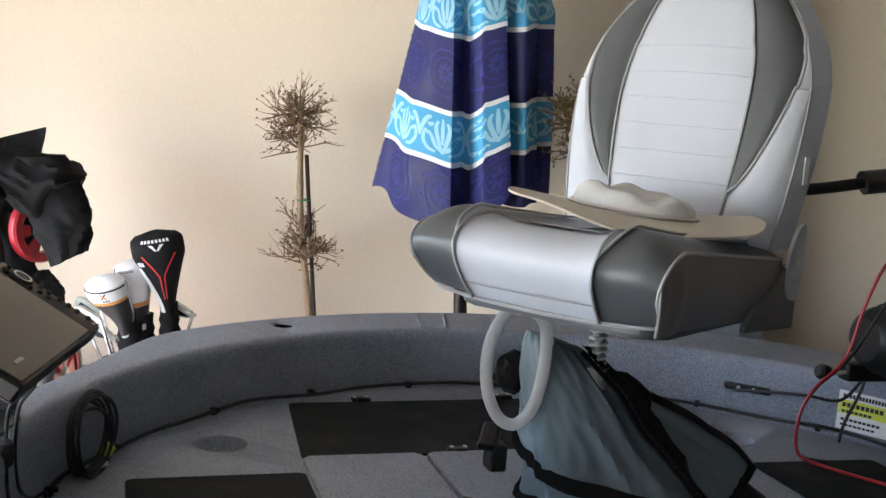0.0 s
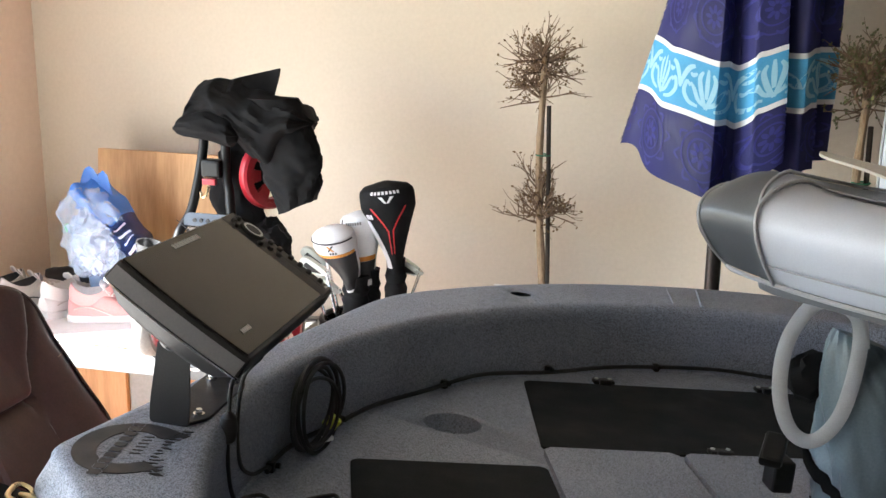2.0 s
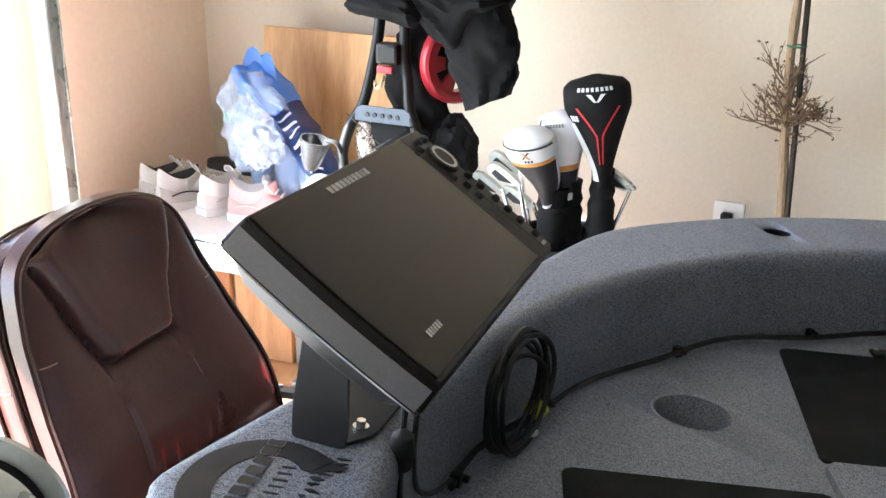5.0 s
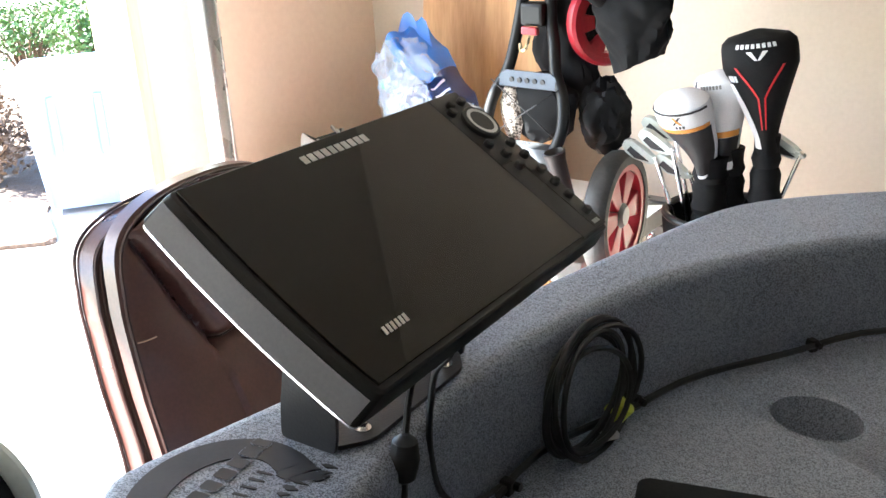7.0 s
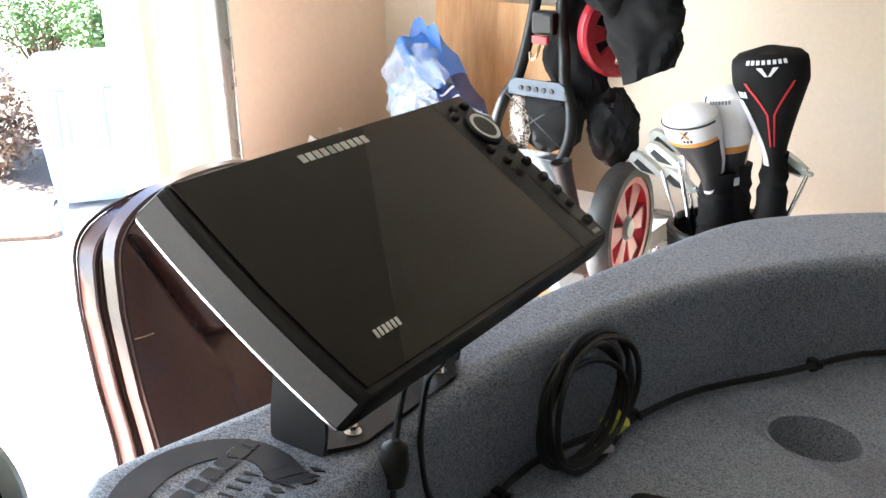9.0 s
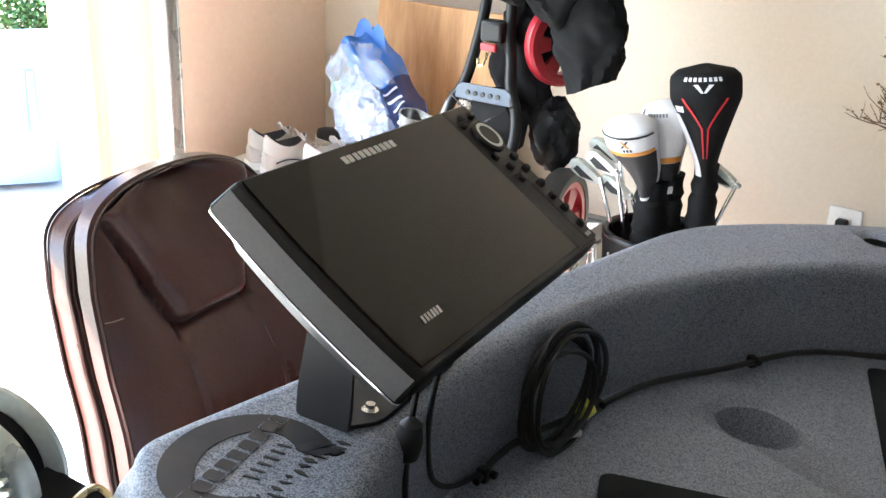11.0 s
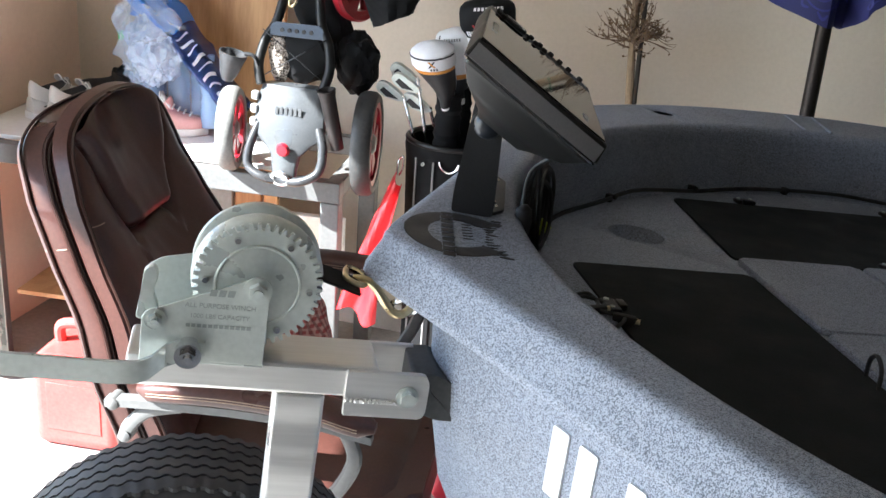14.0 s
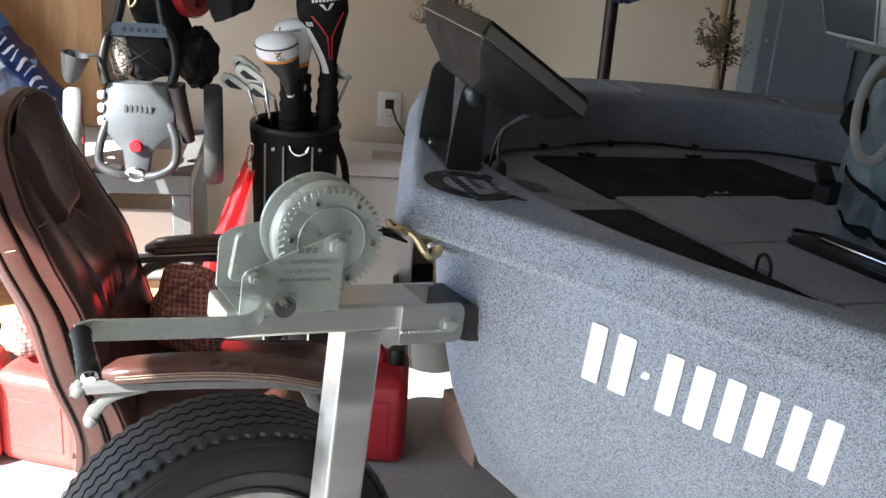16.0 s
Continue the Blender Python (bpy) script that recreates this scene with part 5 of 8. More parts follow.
bm = bmnew(); prism(bm, [(-0.012, 0), (0.010, 0.006), (0.020, 0.016), (0.002, 0.010)], 0.0, 0.001, 0, axes((SB - 0.085, 0.0, 0.925), (0, 1, 0), (-0.2, 0, 0.98), (0.98, 0, 0.2))); part("mark", bm, DECAL, seat)

hat = thing("sun_hat", "beige wide-brimmed hat lying on the boat seat", "hat", SEAT @ axes((-0.245, 0.020, 0.528), (-0.418, 0.906, -0.068), (-0.908, -0.419, 0.0), (-0.028, 0.062, 0.998)))
bm = bmnew()
nr, na = 8, 64
g = []
for i in range(nr + 1):
    r = 0.44 + 0.56 * i / nr
    row = []
    for j in range(na):
        a = 2 * math.pi * j / na
        e = max(0.0, (r - 0.5) / 0.5)
        lift = 0.020 * e ** 1.5 * math.cos(a) ** 2 * (0.05 if math.cos(a) < 0 else 0.45) + 0.008 * e * math.sin(2 * a + 0.6) - 0.012 * e * max(0.0, -math.sin(a)) ** 2 + 0.003 * e * math.sin(5 * a)
        row.append(Vector((0.205 * r * math.cos(a), 0.150 * r * math.sin(a), 0.010 + lift)))
    g.append(row)
low = [[p - up(0.0035) for p in row] for row in g]
rows = g + low[::-1]
vs = [[bm.verts.new(p) for p in row] for row in rows]
for i in range(len(vs)):
    A1, B1 = vs[i], vs[(i + 1) % len(vs)]
    for j in range(na):
        bm.faces.new((A1[j], A1[(j + 1) % na], B1[(j + 1) % na], B1[j]))
part("brim", bm, STRAW, hat)
bm = bmnew()
rings = []
for z, k in ((0.004, 1.0), (0.020, 1.01), (0.034, 0.98), (0.041, 0.90), (0.044, 0.76), (0.040, 0.60), (0.030, 0.4), (0.026, 0.05)):
    rings.append([Vector((0.098 * k * math.cos(a), 0.074 * k * math.sin(a), z + 0.006 * math.sin(3 * a + k * 4) * k + 0.005 * math.sin(7 * a + 1) * k - 0.010 * k * max(0.0, math.cos(a)) * (z > 0.015))) for a in (2 * math.pi * j / 56 for j in range(56))])
loft(bm, rings); part("crown", bm, surface("pale_hat_cloth", (0.52, 0.52, 0.52), (0.64, 0.64, 0.64), 0.9, scale=25, fine=400, bump=0.4), hat, "slumped pale cloth crown")
bm = bmnew(); tube(bm, [(0.1005 * math.cos(a), 0.0765 * math.sin(a), 0.014) for a in (2 * math.pi * j / 40 for j in range(40))], 0.006, 6, closed=True, flat=0.5); part("band", bm, SHOEGREY, hat, "faded cloth hat band")

# ---- the dry bag below the seat ----
sack = thing("dry_bag", "grey-blue waterproof bag with black straps slumped under the seat", "bag", BOAT)


def sackskin(a, v):
    """a round the bag from 0 to 1, v up it."""
    w = 2 * math.pi * a
    cx, cy = 0.055 - 0.175 * v ** 1.1, 0.125 - 0.02 * v
    rx = 0.145 * (1 - v) ** 0.8 + 0.046
    ry = 0.095 * (1 - v) ** 0.7 + 0.022
    k = 1 - 0.09 * abs(noise.noise(Vector((w * 2.6, v * 2.6, 3)))) * 2 - 0.03 * abs(noise.noise(Vector((w * 6, v * 7 + w * 2, 8)))) * 2 * (1 - 0.4 * v) + 0.07 * noise.noise(Vector((math.cos(w) * 2.2, math.sin(w) * 2.2, v * 3))) + 0.05 * math.sin(5 * w + 6 * v) * (1 - v)
    return Vector((cx + rx * k * math.cos(w), cy + ry * k * math.sin(w) * (1.32 if math.sin(w) > 0 else 1.0), 0.008 + 0.315 * v - 0.012 * math.cos(w) * v))


bm = bmnew()
loft(bm, [[sackskin(j / 112, i / 44) for j in range(112)] for i in range(45)]); part("body", bm, BAGCLOTH, sack, "grey-blue coated cloth")
bm = bmnew()
loft(bm, [[sackskin(0.86 + 0.16 * j / 10, i / 20) * 1.0 + Vector((0.012, -0.012, 0.003)) for j in range(11)] for i in range(21)], closed=False, caps=False); part("opening", bm, BLACKCLOTH, sack, "black mesh-lined opening")
for i in range(34):
    p = sackskin(0.855, i / 36) + Vector((0.008, -0.014, 0.004))
    bm = bmnew(); box(bm, p - Vector((0.0035, 0.0035, 0.0022)), p + Vector((0.0035, 0.0035, 0.0022))); part("zip_tooth", bm, DEVICE, sack)
for e in (-1, 1):
    bm = bmnew(); tube(bm, [sackskin(0.855, i / 36) + Vector((0.008 + 0.008 * e, -0.013 + 0.004 * e, 0.003)) for i in range(36)], 0.0055, 6, flat=0.35, up=(0.5, -0.8, 0.2)); part("zip_tape", bm, BLACKCLOTH, sack, "black zip tape")


def lobe(a, v):
    """The slumped second half of the bag, right of the zip."""
    w = 2 * math.pi * a
    cx, cy = 0.075 + 0.14 * (1 - v) ** 1.2, 0.24 - 0.045 * (1 - v)
    k = 1 - 0.10 * abs(noise.noise(Vector((w * 1.9 + 5, v * 2.5, 1))))
    return Vector((cx + (0.150 * (1 - v) ** 0.7 + 0.018) * k * math.cos(w), cy + (0.05 * (1 - v) ** 0.7 + 0.012) * k * math.sin(w), 0.006 + 0.225 * v - 0.05 * math.cos(w) * v * (1 - v)))


bm = bmnew(); loft(bm, [[lobe(j / 64, i / 24) for j in range(64)] for i in range(25)]); part("inner_lining", bm, BLACKCLOTH, sack, "black lining of the open bag")


def flapskin(a, b):
    p0 = Vector((0.062, 0.105, 0.215)).lerp(Vector((0.040, 0.065, 0.130)), a)
    p1 = Vector((0.290, 0.130, 0.080)).lerp(Vector((0.205, 0.070, 0.020)), a)
    p = p0.lerp(p1, b)
    return p + Vector((0.1, -0.6, 0.5)) * (0.020 * math.sin(math.pi * b) * (1 - 0.4 * a) + 0.016 * abs(noise.noise(Vector((a * 3.5, b * 2.0, 7))))) + Vector((0, -0.012, 0.012))


bm = bmnew(); sheet(bm, 24, 30, flapskin, 0.0015); part("flap", bm, BAGCLOTH, sack, "grey-blue coated flap")
bm = bmnew(); tube(bm, [flapskin(j / 20, 0.985) + Vector((0.002, -0.002, 0.002)) for j in range(21)], 0.009, 6, flat=0.35, up=(0, -0.6, 0.8)); part("flap_edge", bm, BLACKCLOTH, sack, "black webbing edge")
bm = bmnew(); tube(bm, [flapskin(0.0, j / 20) + Vector((0, -0.001, 0.003)) for j in range(21)], 0.010, 6, flat=0.4, up=(0, -0.6, 0.8)); part("flap_edge", bm, BLACKCLOTH, sack, "black webbing edge")
bm = bmnew(); tube(bm, [sackskin(0.42 + 0.43 * j / 24, 0.44 - 0.30 * (j / 24) ** 0.9) * 1.0 + Vector((-0.004, -0.006, 0)) for j in range(25)], 0.013, 6, flat=0.25, up=(0.2, -1, 0.3)); part("compression_strap", bm, BLACKCLOTH, sack, "black webbing strap")
bm = bmnew(); tube(bm, [sackskin(0.42 + 0.30 * j / 24, 0.16 - 0.14 * j / 24) + Vector((-0.004, -0.006, 0)) for j in range(25)], 0.013, 6, flat=0.25, up=(0.2, -1, 0.3)); part("compression_strap", bm, BLACKCLOTH, sack, "black webbing strap")
bm = bmnew(); box(bm, (-0.03, -0.016, -0.008), (0.03, 0.016, 0.008), 0.005, Matrix.Translation((-0.190, 0.168, 0.140)) @ Matrix.Rotation(radians(60), 4, "Z") @ Matrix.Rotation(radians(-25), 4, "Y")); box(bm, (-0.014, -0.022, -0.05), (0.016, 0.018, -0.004), 0.004, Matrix.Translation((-0.180, 0.165, 0.135))); part("buckle", bm, DEVICE, sack, "black plastic buckle")
bm = bmnew(); tube(bm, smooth_path([(-0.147, 0.062, 0.322), (-0.158, 0.066, 0.362), (-0.188, 0.076, 0.378), (-0.215, 0.085, 0.364), (-0.234, 0.091, 0.312), (-0.232, 0.090, 0.247), (-0.212, 0.084, 0.200), (-0.184, 0.075, 0.190), (-0.160, 0.067, 0.222), (-0.150, 0.064, 0.277), (-0.150, 0.064, 0.337), (-0.162, 0.068, 0.368), (-0.190, 0.077, 0.381)], 6), 0.0098, 8, flat=0.2, up=(-0.35, -0.93, 0.1)); part("carry_loop", bm, WEBBING, sack, "pale grey webbing carry loop")
bm = bmnew(); lump(bm, (-0.158, 0.150, 0.255), (0.040, 0.022, 0.036), 0.25, 3, 3, 4); part("mesh_pocket", bm, BLACKCLOTH, sack)

tray = thing("black_tray", "flat black plastic tray lying beside the grey bag", "tray", BOAT @ pose(-0.206, -0.030, 0.0115, 0, 0, 3))
bm = bmnew(); prism(bm, corner_round([(-0.056, -0.185), (0.056, -0.185), (0.056, 0.185), (-0.056, 0.185)], 0.012, 4), 0.0, 0.012, 0.003); part("base", bm, DEVICE, tray)
bm = bmnew(); tube(bm, smooth_path([(-0.046, -0.174, 0.013), (0.046, -0.174, 0.013), (0.046, 0.174, 0.013), (-0.046, 0.174, 0.013)], 2, closed=True), 0.004, 8, closed=True); part("rim", bm, DEVICE, tray)
bm = bmnew(); box(bm, (-0.004, -0.150, 0.0122), (0.004, 0.150, 0.020), 0.003); part("metal_strip", bm, CHROME, tray, "bright metal strip")

# trolling motor stowed behind the seat, and its wires
motor = thing("trolling_motor", "black trolling motor head and tiller stowed beside the seat", "trolling motor", BOAT)
bm = bmnew(); tube(bm, smooth_path([(0.36, 0.262, 0.572), (0.45, 0.235, 0.586), (0.53, 0.209, 0.604)], 6), 0.011, 12); part("tiller", bm, DEVICE, motor)
bm = bmnew(); tube(bm, smooth_path([(0.520, 0.212, 0.602), (0.54, 0.206, 0.606), (0.68, 0.16, 0.632)], 5), 0.0225, 14); part("grip", bm, RUBBER, motor)
bm = bmnew()
rings = []
for k, r in ((0.0, 0.050), (0.010, 0.066), (0.03, 0.078), (0.10, 0.084), (0.16, 0.080), (0.185, 0.066), (0.195, 0.035)):
    rings.append([Vector((0.772 + k, 0.455 - 0.3 * k + r * math.cos(a), 0.250 + 0.06 * k + r * math.sin(a) * 0.95)) for a in (2 * math.pi * j / 36 for j in range(36))])
loft(bm, rings); part("head", bm, DEVICE, motor, "rounded black motor housing")
for k in (0.05, 0.12):
    bm = bmnew(); tube(bm, [(0.772 + k, 0.455 - 0.3 * k + 0.084 * math.cos(a), 0.250 + 0.06 * k + 0.080 * math.sin(a)) for a in (2 * math.pi * j / 36 for j in range(36))], 0.0022, 6, closed=True); part("housing_seam", bm, RUBBER, motor)
bm = bmnew(); box(bm, (0.74, 0.45, 0.155), (0.86, 0.49, 0.195), 0.008); part("clamp", bm, DEVICE, motor)
bm = bmnew(); lathe(bm, [(0.0, 0.034), (0.012, 0.033), (0.017, 0.026), (0.017, 0.008), (0.010, 0.0), (0.0, 0.0)], 16, Matrix.Translation((0.70, 0.462, 0.172)) @ Matrix.Rotation(radians(-78), 4, "Y")); part("clamp_knob", bm, RUBBER, motor, "black clamp knob")
bm = bmnew(); cyl(bm, (0.70, 0.462, 0.172), (0.76, 0.462, 0.178), 0.005, n=10); part("clamp_screw", bm, STEEL, motor, "steel clamp screw")
bm = bmnew(); cyl(bm, (0.86, 0.42, 0.2), (0.70, 0.20, 0.0), 0.016, n=14); part("shaft", bm, DEVICE, motor)
bm = bmnew(); tube(bm, smooth_path([(0.67, 0.163, 0.63), (0.80, 0.26, 0.52), (0.88, 0.39, 0.33)], 6), 0.011, 10); part("stem", bm, DEVICE, motor)
for nm, mat, pts in (("red_wire", RED, [(0.76, 0.330, 0.50), (0.709, 0.345, 0.431), (0.678, 0.354, 0.34), (0.654, 0.362, 0.230), (0.60, 0.379, 0.160), (0.578, 0.387, 0.097), (0.581, 0.380, 0.025), (0.61, 0.34, 0.010), (0.68, 0.22, 0.009)]), ("black_wire", CABLE, [(0.80, 0.34, 0.46), (0.735, 0.352, 0.36), (0.674, 0.368, 0.235), (0.610, 0.386, 0.160), (0.585, 0.394, 0.097), (0.588, 0.386, 0.020), (0.64, 0.36, 0.009)]), ("black_wire", CABLE, [(0.60, 0.66, 0.08), (0.678, 0.52, 0.108), (0.745, 0.474, 0.108), (0.79, 0.461, 0.16), (0.783, 0.461, 0.123), (0.762, 0.469, 0.060), (0.758, 0.475, 0.012)])):
    bm = bmnew(); tube(bm, smooth_path(pts, 7), 0.0036, 7); part(nm, bm, mat, motor, "red battery wire" if mat is RED else "")

# ---- the desk chair ----
chair = thing("office_chair", "worn brown leather office chair beside the winch", "chair", pose(-0.865, 2.265, 0.0, 0, 0, 7))


def back_half(z):
    """Half the width of the chair's back at height z."""
    k = min(1.0, max(0.0, (z - 0.70) / 0.40))
    w = 0.272 - 0.088 * k ** 1.3 - 0.022 * max(0.0, (0.66 - z) / 0.2)
    return w * max(0.0, 1 - max(0.0, (z - 1.0) / 0.1201) ** 4) ** 0.5


def back_x(z):
    """The lean of the chair's back."""
    zs, xs = (0.40, 0.52, 0.65, 0.77, 0.86, 0.97, 1.15), (-0.145, -0.135, -0.172, -0.203, -0.250, -0.302, -0.352)
    i = max(k for k in range(6) if z >= zs[k])
    t = min(1.0, (z - zs[i]) / (zs[i + 1] - zs[i]))
    lo, hi = xs[max(i - 1, 0)], xs[min(i + 2, 6)]
    return 0.5 * (2 * xs[i] + (xs[i + 1] - lo) * t + (2 * lo - 5 * xs[i] + 4 * xs[i + 1] - hi) * t * t + (3 * xs[i] - lo - 3 * xs[i + 1] + hi) * t ** 3)


def pillow_half(z):
    return 0.082 + 0.085 * max(0.0, (z - 0.878) / 0.2)


def ridge(d, w):
    return math.exp(-(d / w) ** 2)


def back_front(a, b):
    z = 0.44 + 0.680 * b
    w = back_half(z) * 0.985
    y = a * w
    x = back_x(z) - 0.060 * (1 - a * a) + 0.046 * (1 - abs(a) ** 6) * math.sqrt(max(0.0, 1 - max(0.0, (z - 0.96) / 0.163) ** 4))
    ph = pillow_half(z)
    d = abs(y) - ph
    if z > 0.885:
        x += 0.024 * min(1.0, max(0.0, -d / 0.03)) ** 0.5 * min(1.0, max(0.0, (z - 0.885) / 0.02)) ** 0.5 * (1 - 0.5 * max(0.0, (z - 1.02) / 0.10))
    x -= 0.020 * ridge(d, 0.010) * min(1.0, max(0.0, (z - 0.84) / 0.04)) * min(1.0, max(0.0, (1.09 - z) / 0.03))
    if abs(y) < ph + 0.01:
        x -= 0.014 * ridge(z - 0.878, 0.009)
        x += 0.010 * ridge(z - 0.775, 0.075)
    x -= 0.018 * ridge(z - 0.665 - 0.05 * (abs(y) - ph) * (abs(y) > ph), 0.014) * (1 if abs(y) < ph + 0.03 else 0.3)
    x += 0.003 * math.sin(y * 150 + 3 * noise.noise(Vector((y * 20, 0, 1)))) * ridge(z - 0.70, 0.035) * (abs(y) < ph)
    x += 0.004 * noise.noise(Vector((y * 9, z * 9, 1.0))) + 0.0012 * noise.noise(Vector((y * 30, z * 26 + y * 20, 4.0)))
    return Vector((x, y, z))


bm = bmnew(); sheet(bm, 64, 96, lambda a, b: back_front(2 * a - 1, b)); part("back_cushion", bm, LEATHER, chair, "creased brown leather back cushion with a head pillow")


def back_ring(dx, grow, low=0.0):
    pts = []
    for j in range(41):
        f = 1 - (1 - j / 40) ** 2.2
        z = 0.44 + 0.680 * f
        h = back_half(z)
        low = 0.040 * f ** 6 if dx < -0.035 else 0.0       # the shell ends below the cushion's top
        pts.append(Vector((back_x(z) + dx, -(h + grow * min(1.0, h / 0.06)), z + grow * f - low)))
    return pts + [Vector((p.x, -p.y, p.z)) for p in reversed(pts[:-1])]


for name2, secs, lab in (("cushion_side", ((0.004, -0.004), (-0.004, 0.004), (-0.030, 0.004), (-0.038, -0.004)), "brown leather cushion border"), ("back_shell", ((-0.036, -0.010), (-0.040, 0.004), (-0.046, 0.012), (-0.080, 0.014), (-0.096, 0.006), (-0.108, -0.02), (-0.116, -0.07)), "brown leather back shell")):
    bm = bmnew()
    rows = [back_ring(dx, g) for dx, g in secs]
    vs = [[bm.verts.new(p) for p in r] for r in rows]
    for P, Q in zip(vs, vs[1:]):
        for j in range(len(P) - 1):
            bm.faces.new((P[j], P[j + 1], Q[j + 1], Q[j]))
    if name2 == "back_shell":
        bm.faces.new(vs[-1])
    part(name2, bm, LEATHER, chair, lab)
for dx, g in ((0.004, -0.001), (-0.038, 0.004), (-0.043, 0.010), (-0.083, 0.016)):
    bm = bmnew(); tube(bm, back_ring(dx, g), 0.0032, 6); part("piping", bm, LEATHER_DARK, chair, "dark leather piping")
def on_back(y, z):
    return back_front(max(-0.99, min(0.99, y / (back_half(z) * 0.985))), (z - 0.44) / 0.680)


for s in (-1, 1):
    bm = bmnew(); tube(bm, [on_back(s * pillow_half(0.88 + 0.19 * j / 30), 0.88 + 0.19 * j / 30) + Vector((0.003, 0, 0)) for j in range(31)], 0.0022, 6); part("seam", bm, LEATHER_DARK, chair, "dark sewn seam")
bm = bmnew(); tube(bm, [on_back(-0.082 + 0.164 * j / 20, 0.880) + Vector((0.003, 0, 0)) for j in range(21)], 0.0022, 6); part("seam", bm, LEATHER_DARK, chair, "dark sewn seam")
bm = bmnew(); tube(bm, [on_back(-0.104 + 0.208 * j / 20, 0.665) + Vector((0.003, 0, 0)) for j in range(21)], 0.0022, 6); part("seam", bm, LEATHER_DARK, chair, "dark sewn seam")
for s in (-1, 1):
    bm = bmnew()
    pts = [back_front(s * (0.86 + 0.13 * j / 8), (0.935 - 0.44) / 0.680) + Vector((0.0008, 0, 0)) for j in range(9)]
    tube(bm, pts, 0.0012, 5); part("stitching", bm, THREAD, chair, "pale stitching")
    bm = bmnew(); tube(bm, [(back_x(0.90) - 0.046 - 0.005 * j, s * (back_half(0.90) + 0.0145), 0.90 - 0.001 * j) for j in range(9)], 0.0012, 5); part("stitching", bm, THREAD, chair, "pale stitching")
bm = bmnew()


def seatskin(a, b):
    return Vector((-0.24 + 0.56 * b, 0.26 * a * (1 - 0.06 * b), 0.475 + 0.035 * (1 - a ** 4) * (1 - (2 * b - 1) ** 6) - 0.06 * max(0, (b - 0.85) / 0.15) ** 2 + 0.005 * noise.noise(Vector((a * 5, b * 6, 9)))))


sheet(bm, 24, 24, lambda a, b: seatskin(2 * a - 1, b)); part("seat_cushion", bm, LEATHER, chair)
bm = bmnew(); prism(bm, corner_round([(-0.24, -0.255), (0.325, -0.245), (0.325, 0.245), (-0.24, 0.255)], 0.05, 5), 0.385, 0.480, 0.02); part("seat_base", bm, LEATHER, chair)
for s in (-1, 1):
    AY = s * 0.312
    bm = bmnew()
    rings = []
    for j in range(17):
        t = j / 16
        x = -0.165 + 0.42 * t
        end = math.sqrt(max(0.0, 1 - abs(2 * t - 1) ** 10))
        w, h = 0.034 * (0.35 + 0.65 * end), 0.020 * (0.35 + 0.65 * end)
        z = 0.688 + 0.014 * math.sin(math.pi * min(1, t * 1.1)) - 0.030 * max(0, t - 0.75) ** 1.5 * 4
        rings.append([Vector((x, AY + w * math.copysign(abs(math.cos(q)) ** 0.6, math.cos(q)), z + h * math.copysign(abs(math.sin(q)) ** 0.7, math.sin(q)))) for q in (2 * math.pi * i / 20 for i in range(20))])
    loft(bm, rings)
    pad = part("arm_pad", bm, LEATHER, chair, "padded brown leather arm")
    for dz in (0.004, -0.001):
        bm = bmnew(); tube(bm, [(r[10].x, r[10].y - s * 0.0, r[10].z + dz) if s > 0 else (r[10].x, r[10].y - 0.0006, r[10].z + dz) for r in rings[1:-1]], 0.0009, 5); part("stitching", bm, THREAD, pad, "pale double stitching")
    bm = bmnew()
    bar = lambda pts, h, th: loft(bm, [[Vector((x, AY + yo - th, z - h)), Vector((x, AY + yo + th, z - h)), Vector((x, AY + yo + th, z + h)), Vector((x, AY + yo - th, z + h))] for x, yo, z in pts])
    bar([(-0.223, s * 0.004, 0.655), (-0.203, s * 0.004, 0.658), (-0.13, s * 0.004, 0.664), (0.0, 0, 0.668), (0.15, 0, 0.668), (0.25, 0, 0.652)], 0.0075, 0.012)
    tube(bm, smooth_path([(-0.192, AY + s * 0.004, 0.588), (-0.182, AY + s * 0.003, 0.612), (-0.150, AY, 0.642), (-0.09, AY, 0.660)], 6), 0.013, 8, flat=0.7, up=(0, 1, 0))
    tube(bm, smooth_path([(0.20, AY, 0.662), (0.22, AY, 0.60), (0.17, AY * 0.94, 0.50), (0.08, AY * 0.84, 0.42)], 6), 0.014, 8, flat=0.6, up=(0, 1, 0))
    arm = part("arm_bracket", bm, BENCHMETAL, chair, "grey metal arm bracket")
    for p in ((-0.208, AY + s * 0.016, 0.656), (-0.190, AY + s * 0.013, 0.592)):
        bm = bmnew(); lathe(bm, [(0.0, 0.006), (0.006, 0.0055), (0.0115, 0.002), (0.0125, -0.03), (0.0, -0.03)], 18, Matrix.Translation(p) @ Matrix.Rotation(radians(-90 * s), 4, "X")); part("bolt", bm, BENCHMETAL, arm)
bm = bmnew(); cyl(bm, (0, 0, 0.40), (0, 0, 0.10), 0.028, n=16); part("gas_column", bm, DEVICE, chair)
